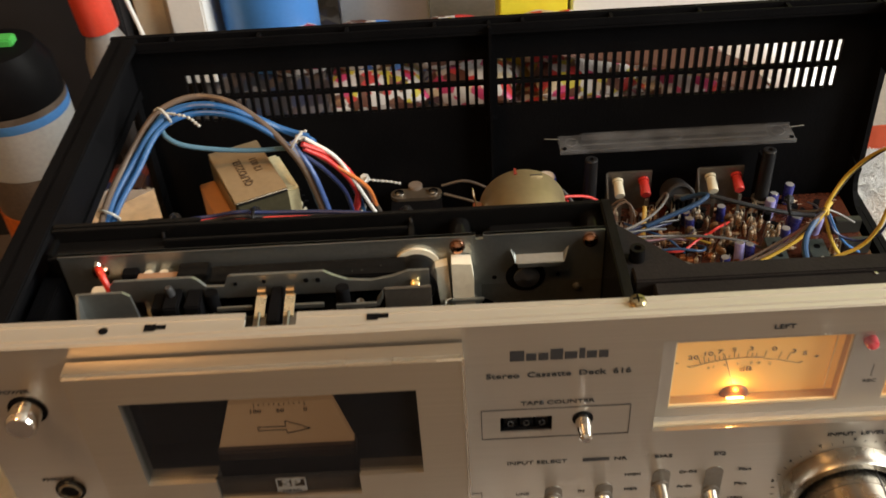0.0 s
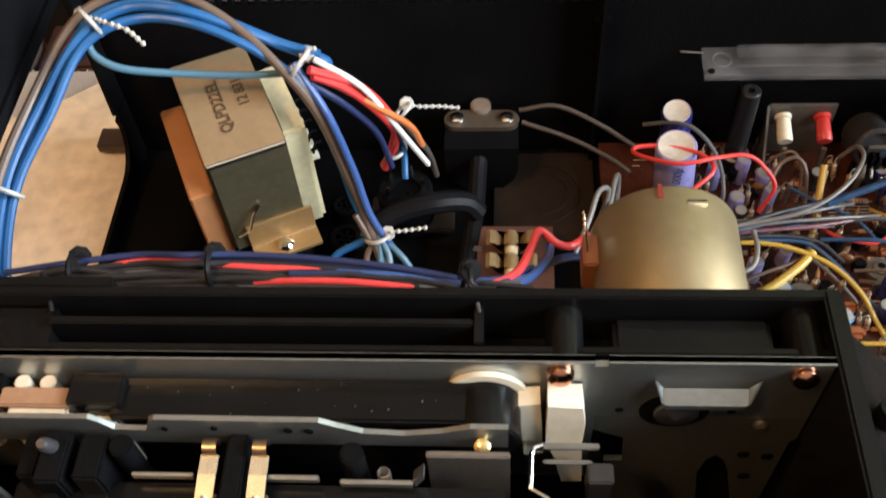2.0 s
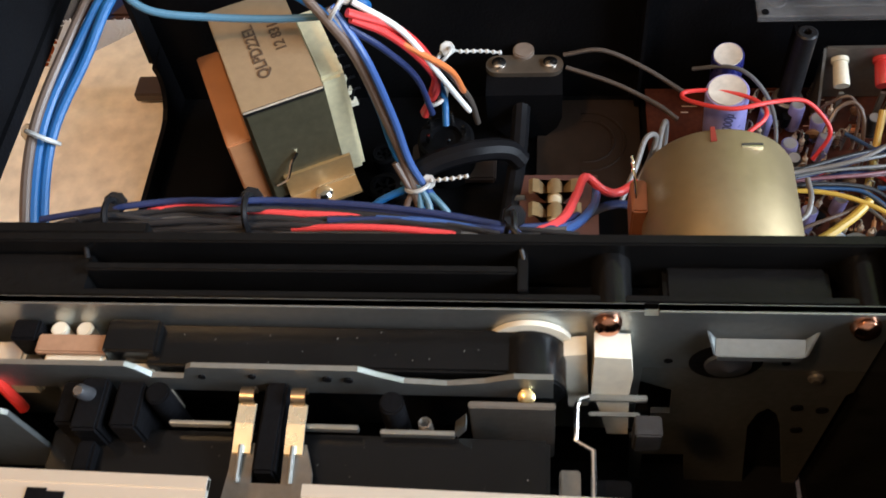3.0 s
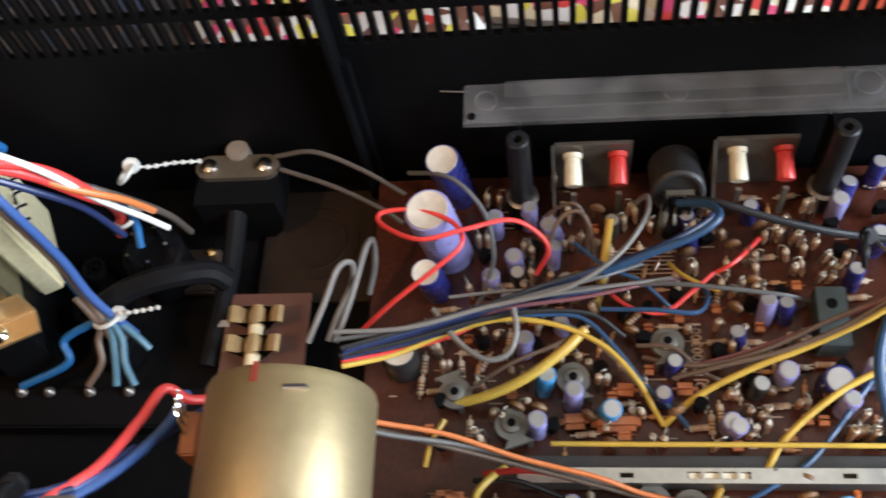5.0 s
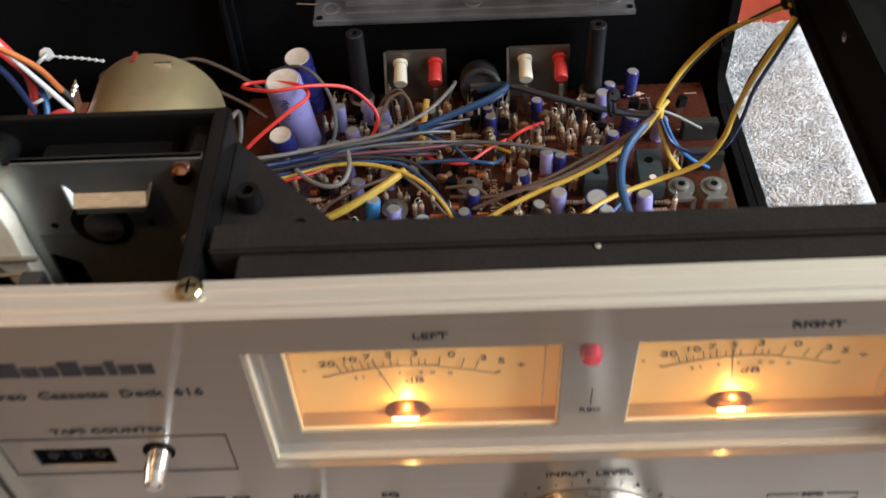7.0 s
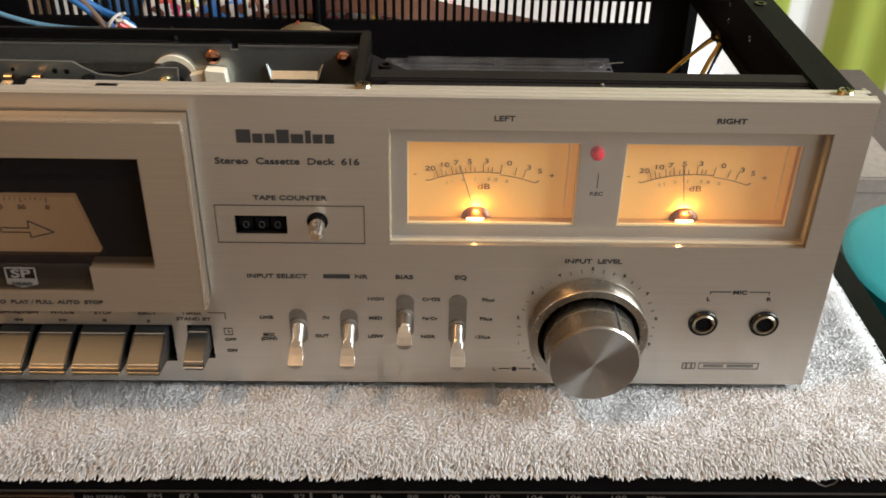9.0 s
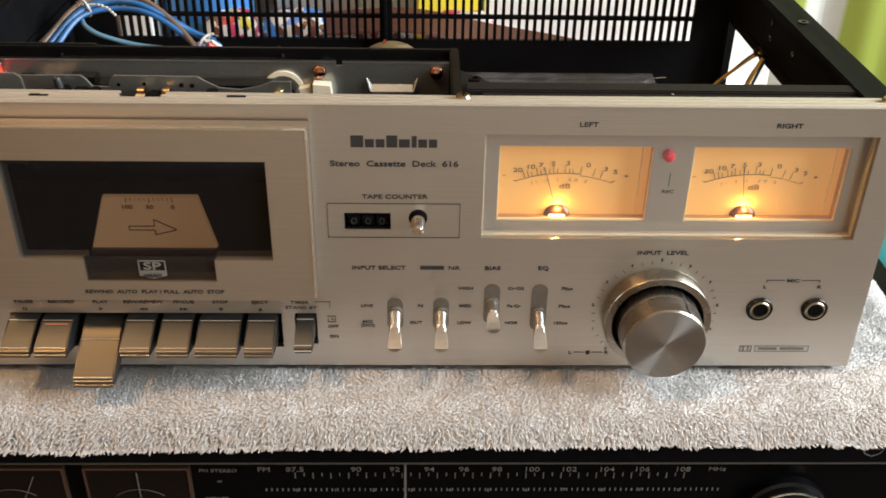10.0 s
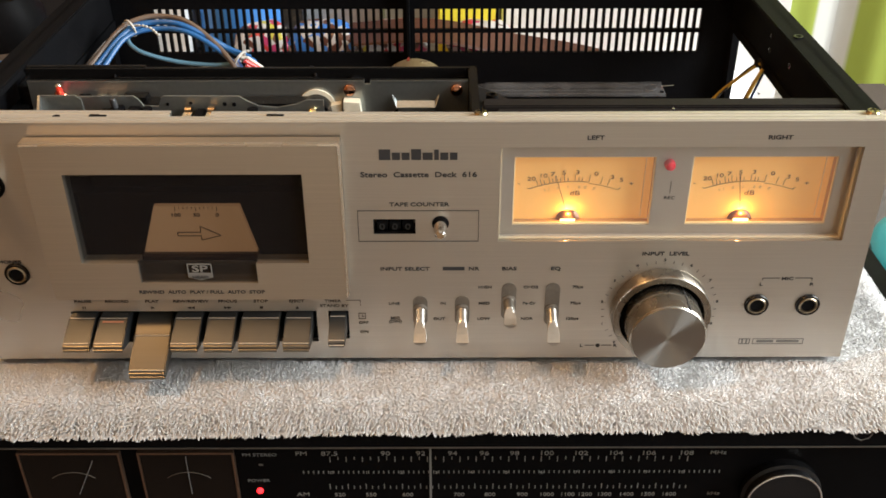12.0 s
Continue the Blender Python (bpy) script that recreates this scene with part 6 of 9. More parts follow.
def trimmer(x, y, turn):
    def body():
        bm = B()
        out = [(0.0052 * math.cos(a), 0.0052 * math.sin(a)) for a in [radians(-60 + 15 * k) for k in range(21)]]
        prism(bm, out + [(-0.0045, -0.0070), (0.0045, -0.0070)][::1], 0.0050, 0.0066, "z")
        return bm
    t = place_part(("trim",), body, "trimmer", TRIM, x, y, ZB, turn, (rb.uniform(-4, 4), rb.uniform(-4, 4)), "grey preset trimmer", smooth=False)
    place_part(("trimhub",), lambda: lathe(B(), [(0.0030, 0.0066), (0.0030, 0.0078), (0.0022, 0.0082), (0.0014, 0.0082), (0.0013, 0.0070)], (0, 0, 0), seg=20), "wiper", TRIM, 0, 0, 0, parent=t)
    place_part(("trimhole",), lambda: lathe(B(), [(0.0014, 0.0083), (0.0013, 0.0084)], (0, 0, 0), seg=16), "slot", BLACK, 0, 0, 0, parent=t)
    for k, (u, v) in enumerate(((-0.004, -0.0066), (0.004, -0.0066), (0, 0.0048))):
        place_part(("trimleg", k), lambda: box(B(), u - 0.0008, v - 0.0004, 0, u + 0.0008, v + 0.0004, 0.0056), "leg", LEAD, 0, 0, 0, parent=t)


def coil(x, y):
    c = place_part(("coil",), lambda: lathe(B(), [(0.0068, 0), (0.0068, 0.0105), (0.0060, 0.0120), (0.0048, 0.0120), (0.0046, 0.0100)], (0, 0, 0), seg=28), "tuning_coil", TRIM, x, y, ZB, 20, label="grey canned coil with a slotted core")
    place_part(("core",), lambda: cyl(B(), (0, 0, 0.009), (0, 0, 0.0108), 0.0045, seg=24), "ferrite_core", BLACK, 0, 0, 0, parent=c)
    place_part(("coreslot",), lambda: box(B(), -0.0040, -0.0005, 0.0108, 0.0040, 0.0005, 0.0110), "slot", DARK, 0, 0, 0, parent=c)


def bands(parent, n, along):
    for k in range(n):
        u = -0.0020 + 0.0012 * k
        if along == "x":
            place_part(("bandx", k), lambda: tube(B(), [(u, 0, 0.0016), (u + 0.0004, 0, 0.0016)], 0.00118, 10, straight=True), "band", BAND, 0, 0, 0, parent=parent)
        else:
            place_part(("bandz", k), lambda: tube(B(), [(0, 0, 0.0052 + u), (0, 0, 0.0056 + u)], 0.00118, 10, straight=True), "band", BAND, 0, 0, 0, parent=parent)


def resh(x, y, turn):
    r = place_part(("resh",), lambda: lathe(B(), [(0.0003, -0.0046), (0.0003, -0.0032), (0.0010, -0.0030), (0.00112, -0.0024), (0.0010, -0.0018), (0.0010, 0.0018), (0.00112, 0.0024), (0.0010, 0.0030), (0.0003, 0.0032), (0.0003, 0.0046)], (0, 0, 0.0016), (1, 0, 0), 10), "resistor", RES, x, y, ZB, turn + rb.uniform(-6, 6), label="beige resistor lying flat")
    bands(r, 3, "x")


def resv(x, y):
    r = place_part(("resv",), lambda: lathe(B(), [(0.0004, 0), (0.0004, 0.0018), (0.0010, 0.0021), (0.00112, 0.0028), (0.0010, 0.0034), (0.0010, 0.0070), (0.00112, 0.0076), (0.0010, 0.0082), (0.0004, 0.0085), (0.0003, 0.0105)], (0, 0, 0), seg=10), "resistor", RES, x, y, ZB, rb.uniform(0, 360), (rb.uniform(-10, 10), rb.uniform(-10, 10)), "beige resistor standing upright")
    bands(r, 3, "z")
    place_part(("resleg",), lambda: tube(B(), [(0, 0, 0.0100), (0.0004, 0, 0.0112), (0.0018, 0, 0.0112), (0.0022, 0, 0.0100), (0.0022, 0, 0.0)], 0.00028, 6, 4), "lead", LEAD, 0, 0, 0, parent=r)


def diode(x, y, turn):
    place_part(("diode",), lambda: lathe(B(), [(0.0003, -0.0036), (0.0003, -0.0018), (0.0008, -0.0016), (0.0008, 0.0016), (0.0003, 0.0018), (0.0003, 0.0036)], (0, 0, 0.0014), (1, 0, 0), 10), "diode", mat("glass_diode", (0.45, 0.22, 0.10), 0.15) if ("diode",) not in mesh_of else RES, x, y, ZB, turn, label="small glass diode")


def chip(x, y, w, d):
    c = place_part(("chip", w), lambda: box(B(), -w / 2, -d / 2, 0.0010, w / 2, d / 2, 0.0110, 0.0004), "power_block", mat("dark_green_grey_block", (0.035, 0.045, 0.045), 0.4, 0, 0.2, 100), x, y, ZB, -2, label="dark moulded filter block", smooth=False)
    place_part(("chiphole", w), lambda: cyl(B(), (0, 0.004, 0.0110), (0, 0.004, 0.0111), 0.0018, seg=16), "hole", BLACK, 0, 0, 0, parent=c)
    place_part(("chipdot", w), lambda: cyl(B(), (0.0005, -0.006, 0.0110), (0.0005, -0.006, 0.0112), 0.0014, seg=16), "print_dot", CREAM if w > 0.0098 else BLACK, 0, 0, 0, parent=c)


def tallblock(x, y, w, d):
    place_part(("tall", w), lambda: box(B(), -w / 2, -d / 2, 0, w / 2, d / 2, 0.0090, 0.0005), "relay_block", mat("olive_black_block", (0.018, 0.018, 0.015), 0.45, 0, 0.2, 100), x, y, ZB, 0, label="olive-black flat block", smooth=False)


def transistor(x, y):
    t = place_part(("to92",), lambda: prism(B(), [(0.0022 * math.cos(a), 0.0022 * math.sin(a)) for a in [radians(-30 + 20 * k) for k in range(13)]], 0.0035, 0.0080, "z"), "transistor", BLACK, x, y, ZB, rb.uniform(0, 360), (rb.uniform(-8, 8), rb.uniform(-8, 8)), "small black transistor", smooth=False)
    for u in (-0.0012, 0, 0.0012):
        place_part(("to92leg", u), lambda: tube(B(), [(u, 0, 0), (u, 0, 0.0036)], 0.0002, 5, straight=True), "lead", LEAD, 0, 0, 0, parent=t)


# large capacitors
def big_cap(a, b, r, colour, label):
    a, b = Vector(a), Vector(b)
    h = (b - a).length
    c = bp("capacitor", lathe(B(), [(r * 0.92, 0), (r, 0.0008), (r, 0.0030), (r * 0.95, 0.0038), (r, 0.0046), (r, h - 0.0008), (r * 0.95, h)], a, b - a, 40), COL[colour], label, smooth=True)
    bp("can_top", lathe(B(), [(r * 0.88, h), (r * 0.86, h + 0.0004), (r * 0.80, h + 0.0002)], a, b - a, 40), mat("beige_bung", (0.50, 0.45, 0.38), 0.5, 0, 0.15, 200), parent=c, smooth=True)
    return c


cb = big_cap((0.2165, 0.1975, ZB), (0.2129, 0.1942, 0.0420), 0.0076, "PURPLE", "large lilac electrolytic capacitor")
bp("metal_tab", box(B(), 0.2890, 0.2078, 0.0225, 0.2980, 0.2090, 0.0245, 0.0003), STEEL)
letters("1000µ", 0, 0, 0.0044, mat("dark_sleeve_print", (0.05, 0.05, 0.12), 0.5), cb, wide=1.0, name="printed_value", place=pose(0.2150 - BO[0], 0.1860 - BO[1], 0.0330 - BO[2], 78, -90, 0))
big_cap((0.2190, 0.2215, ZB), (0.2160, 0.2165, 0.0368), 0.0059, "NAVYCAP", "tall navy electrolytic capacitor")
big_cap((0.2125, 0.1835, ZB), (0.2105, 0.1812, 0.0245), 0.0050, "NAVYCAP", "navy electrolytic capacitor")
big_cap((0.2020, 0.1560, ZB), (0.2020, 0.1560, 0.0200), 0.0060, "BLACKCAP", "black electrolytic capacitor")

# sockets at the back edge
for x0, x1, cs in ((0.2530, 0.2790, (0.2590, 0.2740)), (0.3060, 0.3325, (0.3130, 0.3280))):
    s = bp("socket_bracket", box(B(), x0, 0.2235, ZB, x1, 0.2250, 0.0325, 0.0004), STEEL_DARK, "dull steel phono socket bracket")
    bm = prism(B(), [(0.2235, 0.0325), (0.2100, 0.0120), (0.2100, 0.0056), (0.2235, 0.0056)], x0 - 0.0010, x0, "x")
    bp("bracket_wing", bm, STEEL_DARK, parent=s)
    for k, x in enumerate(cs):
        m_ = mat("red_nylon" if k else "ivory_nylon", (0.52, 0.035, 0.03) if k else (0.66, 0.62, 0.48), 0.35, 0, 0.08, 200)
        p_ = bp("phono_insulator", lathe(B(), [(0.0032, 0), (0.0032, 0.0016), (0.0025, 0.0020), (0.0027, 0.0032), (0.0030, 0.0105), (0.0027, 0.0112), (0.0010, 0.0112)], (x, 0.2236, 0.0268), (0, -1, -0.35), 14), m_, ("red" if k else "ivory") + " phono socket body", smooth=True)
        bp("lug", box(B(), x - 0.0009, 0.2105, 0.0060, x + 0.0009, 0.2118, 0.0215), LEAD, parent=p_)
din = bp("din_socket", lathe(B(), [(0.0088, 0), (0.0088, 0.0160), (0.0080, 0.0170), (0.0070, 0.0170), (0.0068, 0.0150)], (0.2935, 0.2250, 0.0150), (0, -1, 0.45), 36), DARK, "black round five-pin socket", smooth=True)
for a in range(30, 211, 36):
    bp("pin", tube(B(), [(0.2935 + 0.0050 * math.cos(radians(a)), 0.2080, 0.0180 + 0.0050 * math.sin(radians(a - 120))), (0.2935 + 0.0062 * math.cos(radians(a)), 0.2030, 0.0130), (0.2935 + 0.0070 * math.cos(radians(a)), 0.2020, ZB)], 0.0007, 6), LEAD, parent=din, smooth=True)

bp("contact_bar", box(B(), 0.2890, 0.2072, 0.0245, 0.2980, 0.2092, 0.0254, 0.0002), LEAD, parent=din)
for k in range(4):
    bp("blade", box(B(), 0.2880 + 0.0028 * k, 0.2050, 0.0160, 0.2890 + 0.0028 * k, 0.2100, 0.0232), BLACK_GLOSS, parent=din)
# long slide switch with a steel cover
sw = bp("slide_switch", box(B(), 0.2400, 0.1155, ZB, 0.3710, 0.1240, 0.0130, 0.0004), DARK, "long slide switch with a steel cover")
bp("steel_cover", plate(B(), 0.2400, 0.3720, 0.1150, 0.1195, [(0.2700, 0.2740, 0.1165, 0.1180), (0.2895, 0.2935, 0.1162, 0.1184), (0.2945, 0.2985, 0.1162, 0.1184), (0.2995, 0.3035, 0.1162, 0.1184), (0.3045, 0.3075, 0.1162, 0.1184), (0.3330, 0.3370, 0.1165, 0.1180)], 0.0150, 0.0158, "z"), mat("tinned_steel_cover", (0.60, 0.58, 0.54), 0.36, 0.8, 0.1, 150), "bright steel cover", parent=sw)
bp("cover_side", box(B(), 0.2400, 0.1150, 0.0080, 0.3720, 0.1156, 0.0150), STEEL, parent=sw)
bp("slider", box(B(), 0.2900, 0.1165, 0.0130, 0.3070, 0.1182, 0.0149), CREAM, parent=sw)
bp("end_hook", box(B(), 0.3690, 0.1140, 0.0080, 0.3730, 0.1200, 0.0170, 0.0004), STEEL, parent=sw)

# board print: plain lines and a code number
bm = B()
for k in range(60):
    x, y = rb.uniform(0.195, 0.385), rb.uniform(0.060, 0.222)
    w = rb.uniform(0.002, 0.006)
    box(bm, x, y, ZB, x + w, y + 0.0004, ZB + 0.00012)
for k in range(7):
    box(bm, 0.276, 0.1885 + 0.0016 * k, ZB, 0.292, 0.1889 + 0.0016 * k, ZB + 0.00012)
box(bm, 0.222, 0.1035, ZB, 0.345, 0.1040, ZB + 0.00012)
tagged(bp("track_print", bm, INK, "pale printed lines on the board"), kind="stuff")
letters("QJ1M003001", 0, 0, 0.0046, INK, board, wide=1.0, name="board_number", place=pose(0.2985 - BO[0], 0.1585 - BO[1], ZB + 0.0002 - BO[2], 0, 0, 90), align="CENTER")

# clear plate screwed across the back wall on two posts
CP = (0.293, 0.226, -0.004)
cpl = thing("clear_plate", "scratched grey translucent plastic plate held above the sockets", "plate", CP)
cl = at(CP, cpl)
FROST = clear("scratched_clear_plastic", (0.20, 0.203, 0.207), 0.80, 0.22)
_n, _l = FROST.node_tree.nodes, FROST.node_tree.links
_co, _no, _mr = _n.new("ShaderNodeTexCoord"), _n.new("ShaderNodeTexNoise"), _n.new("ShaderNodeMapRange")
_no.inputs["Scale"].default_value, _no.inputs["Detail"].default_value = 70, 6
_mr.inputs["From Min"].default_value, _mr.inputs["From Max"].default_value = 0.35, 0.70
_mr.inputs["To Min"].default_value, _mr.inputs["To Max"].default_value = 0.88, 0.62
_l.new(_co.outputs["Object"], _no.inputs["Vector"])
_l.new(_no.outputs["Fac"], _mr.inputs["Value"])
_l.new(_mr.outputs[0], _n["Mix Shader"].inputs[0])
tilt = pose(0.2912, 0.2280, 0.0513, 5.5, 0, 0)


def tilted(name, bm, material, parent=None):
    bmesh.ops.transform(bm, matrix=tilt, verts=bm.verts[:])
    return cl(name, bm, material, parent=parent, smooth=False)


def ring(u, v, r, h):
    return tube(B(), [(u + r * math.cos(a), v + r * math.sin(a), h) for a in [2 * math.pi * k / 28 for k in range(29)]], 0.00035, 6, 1)


pl = tilted("plate_body", box(B(), -0.0667, -0.0076, -0.0008, 0.0667, 0.0066, 0.0008, 0.0003), FROST)
bm = box(B(), -0.0535, 0.0010, 0.0008, 0.0505, 0.0066, 0.0022, 0.0003)
box(bm, -0.0535, -0.0034, 0.0008, 0.0505, -0.0028, 0.0014)
tilted("raised_band", bm, FROST, pl)
tilted("front_rim", box(B(), -0.0667, -0.0082, -0.0010, 0.0667, -0.0076, 0.0014), FROST, pl)
bm = box(B(), 0.0510, -0.0050, 0.0008, 0.0518, 0.0060, 0.0026)
box(bm, 0.0518, 0.0052, 0.0008, 0.0660, 0.0060, 0.0026)
tilted("end_frame", bm, FROST, pl)
for u, v, r in ((-0.0595, 0.0002, 0.0034), (0.0000, 0.0002, 0.0036), (0.0580, 0.0012, 0.0042)):
    tilted("moulded_ring", ring(u, v, r, 0.0024 if u == 0 else 0.0010), FROST, pl)
for u in (-0.0640, 0.0645):
    tilted("hole", cyl(B(), (u, -0.0054, 0.0009), (u, -0.0054, 0.0012), 0.0013, seg=14), BLACK, pl)
for u in (-1, 1):
    tilted("end_pin", tube(B(), [(0.066 * u, 0.0045, 0.0), (0.0745 * u, 0.0048, 0.0006)], 0.0003, 6, straight=True), LEAD, pl)
POSTM = mat("dark_post_plastic", (0.012, 0.012, 0.013), 0.4, 0, 0.2, 60, 0.2, 700, spec=0.2)
for x in (0.2415, 0.3420):
    po = thing("screw_post", "dark grey hollow plastic screw post", "post", (x, 0.2152, -0.004), "screw posts")
    part("post_body", lathe(B(), [(0.0052, 0), (0.0048, 0.018), (0.0048, 0.019), (0.0040, 0.0195), (0.0037, 0.0525), (0.0031, 0.053), (0.0015, 0.053), (0.0014, 0.048)], (0, 0, 0), seg=28), POSTM, po, smooth=True)
    part("post_fin", box(B(), -0.0006, 0.003, 0.010, 0.0006, 0.0150, 0.042), BLACK, po)
    part("wire_ring", lathe(B(), [(0.0050, 0.018), (0.0056, 0.0184), (0.0056, 0.0190), (0.0050, 0.0194)], (0, 0, 0), seg=28), STEEL_DARK, po, smooth=True)

# ---- parts on the board ----
for p in [(0.2321, 0.205, 0.0028, 0.0125), (0.2434, 0.2079, 0.0028, 0.0115), (0.2526, 0.2032, 0.0031, 0.0125), (0.2392, 0.1912, 0.003, 0.012), (0.2303, 0.1833, 0.003, 0.011), (0.2513, 0.1925, 0.0026, 0.0115), (0.2569, 0.1423, 0.0029, 0.0125), (0.2456, 0.1337, 0.003, 0.013), (0.3039, 0.1351, 0.0029, 0.0125), (0.3215, 0.1501, 0.0031, 0.013), (0.3476, 0.1491, 0.0029, 0.012), (0.3556, 0.1455, 0.0031, 0.0125), (0.3384, 0.1398, 0.0029, 0.011), (0.3188, 0.1707, 0.0027, 0.012), (0.3457, 0.2091, 0.0029, 0.013), (0.3674, 0.1921, 0.0028, 0.012), (0.2419, 0.1603, 0.0029, 0.01)]:
    ecap(*p, "PURPLE")
for p in [(0.2571, 0.1089, 0.0026, 0.013), (0.3653, 0.1001, 0.0031, 0.012), (0.3839, 0.0928, 0.0026, 0.009), (0.3048, 0.1333, 0.0028, 0.0125)]:
    ecap(*p, "PURPLE")
for p in [(0.3487, 0.2135, 0.0028, 0.012), (0.3597, 0.2215, 0.0029, 0.013), (0.3363, 0.1479, 0.0046, 0.0125), (0.3249, 0.1706, 0.0026, 0.011), (0.3097, 0.1619, 0.0026, 0.011), (0.3471, 0.1825, 0.0027, 0.012), (0.3556, 0.1963, 0.004, 0.011)]:
    ecap(*p, "NAVYCAP")
for p in [(0.2478, 0.1475, 0.003, 0.013), (0.2671, 0.1387, 0.0032, 0.012), (0.3321, 0.1092, 0.0031, 0.012)]:
    ecap(*p, "SKYCAP")
for p in [(0.382, 0.1219, 0.0031, 0.013), (0.291, 0.1029, 0.0045, 0.01), (0.3123, 0.1458, 0.0028, 0.01)]:
    ecap(*p, "BLACKCAP")
for p in [(0.2574, 0.1362, 0.009, 0.005), (0.2701, 0.1358, 0.015, 0.0058), (0.2735, 0.1465, 0.008, 0.004), (0.2918, 0.1466, 0.0078, 0.004), (0.2724, 0.1318, 0.007, 0.0034), (0.2174, 0.1126, 0.008, 0.0038)]:
    film(*p)
for p in [(0.2205, 0.112, 0.0085, 0.004), (0.2612, 0.0958, 0.013, 0.005)]:
    film(*p)
for p in [(0.3215, 0.1028, 0.0034), (0.3233, 0.1124, 0.003), (0.3406, 0.1102, 0.0032), (0.3743, 0.1092, 0.0032), (0.3602, 0.0992, 0.0034)]:
    disc(*p)
for p in [(0.3237, 0.1174, 0.0036), (0.3229, 0.107, 0.0034), (0.3691, 0.1099, 0.0036), (0.3728, 0.1007, 0.0032), (0.3854, 0.1178, 0.0045), (0.2476, 0.1069, 0.004), (0.2522, 0.1058, 0.0042), (0.2509, 0.0987, 0.004), (0.3466, 0.0984, 0.0044)]:
    disc(*p)
for p in [(0.2203, 0.1445, 200), (0.2376, 0.1338, 20), (0.2573, 0.1495, 10), (0.2872, 0.1604, 5), (0.2793, 0.1104, 0), (0.2908, 0.109, 10), (0.3715, 0.1565, 0), (0.3841, 0.156, 0)]:
    trimmer(*p)
for p in [(0.2369, 0.0983)]:
    coil(*p)
for p in [(0.2215, 0.0908), (0.2385, 0.0876)]:
    coil(*p)
for p in [(0.3178, 0.141, 5), (0.3592, 0.1422, 2), (0.3183, 0.2162, 0), (0.3312, 0.2163, 10), (0.3616, 0.22, 5), (0.2159, 0.1757, 5), (0.2733, 0.1421, 3), (0.2606, 0.1323, 2), (0.3654, 0.1424, 0), (0.2921, 0.1537, 60), (0.2774, 0.1714, 40), (0.3048, 0.1794, 80), (0.3495, 0.1833, 10), (0.3484, 0.1776, 5)]:
    resh(*p)
for p in [(0.3203, 0.1472, 2), (0.3199, 0.1413, 0), (0.3202, 0.1166, 0), (0.36, 0.1423, 2), (0.3618, 0.1481, 0), (0.2235, 0.1601, 3), (0.2883, 0.1682, 0), (0.229, 0.1564, 60)]:
    resh(*p)
for p in [(0.3056, 0.2024), (0.3083, 0.2006), (0.3021, 0.2041), (0.3237, 0.2006), (0.3215, 0.1987), (0.3261, 0.1995), (0.3304, 0.1988), (0.3328, 0.1977), (0.337, 0.1965), (0.3062, 0.1799), (0.3088, 0.1789), (0.3123, 0.1796), (0.3151, 0.1786), (0.3175, 0.1785), (0.3401, 0.187), (0.3415, 0.1858), (0.3337, 0.1933), (0.3101, 0.1384), (0.3146, 0.1393), (0.3114, 0.1325), (0.3091, 0.1316), (0.3386, 0.1306), (0.3413, 0.1313), (0.344, 0.1308), (0.2981, 0.2018), (0.2152, 0.1531), (0.2117, 0.1607), (0.229, 0.2159), (0.2332, 0.2151), (0.2322, 0.1801), (0.2352, 0.1788), (0.2515, 0.2226), (0.2802, 0.2082), (0.2773, 0.2109), (0.2447, 0.1854), (0.2428, 0.1831)]:
    resv(*p)
for p in [(0.2656, 0.1085), (0.27, 0.108), (0.3392, 0.1323), (0.342, 0.1322), (0.345, 0.1317), (0.3409, 0.1096), (0.3632, 0.106), (0.3728, 0.1057), (0.3753, 0.1057), (0.3829, 0.1071), (0.3681, 0.1204), (0.3099, 0.1343), (0.3135, 0.1377), (0.2144, 0.1603), (0.2166, 0.154), (0.3298, 0.1623), (0.3146, 0.1331), (0.3464, 0.1905), (0.3409, 0.1866)]:
    resv(*p)
for p in [(0.298, 0.1804, 80), (0.3019, 0.1802, 80), (0.2699, 0.1646, 70), (0.2661, 0.1615, 75), (0.2857, 0.1904, 60), (0.2817, 0.1882, 70), (0.3123, 0.1533, 5), (0.328, 0.1465, 80), (0.351, 0.1317, 70), (0.2268, 0.1543, 80), (0.2539, 0.1251, 85), (0.3794, 0.1103, 80)]:
    diode(*p)
for p in [(0.3375, 0.1674, 0.0095, 0.02), (0.3592, 0.1633, 0.01, 0.0215)]:
    chip(*p)
for p in [(0.3851, 0.1925, 0.015, 0.005), (0.3837, 0.1741, 0.015, 0.005)]:
    tallblock(*p)
for p in [(0.3141, 0.1735), (0.3635, 0.2045), (0.3592, 0.2084), (0.3118, 0.1482), (0.3745, 0.2115), (0.2503, 0.1338), (0.2286, 0.1615), (0.2794, 0.1627), (0.3799, 0.2087), (0.2663, 0.1536), (0.2451, 0.1978), (0.3693, 0.2042), (0.3444, 0.1931)]:
    transistor(*p)
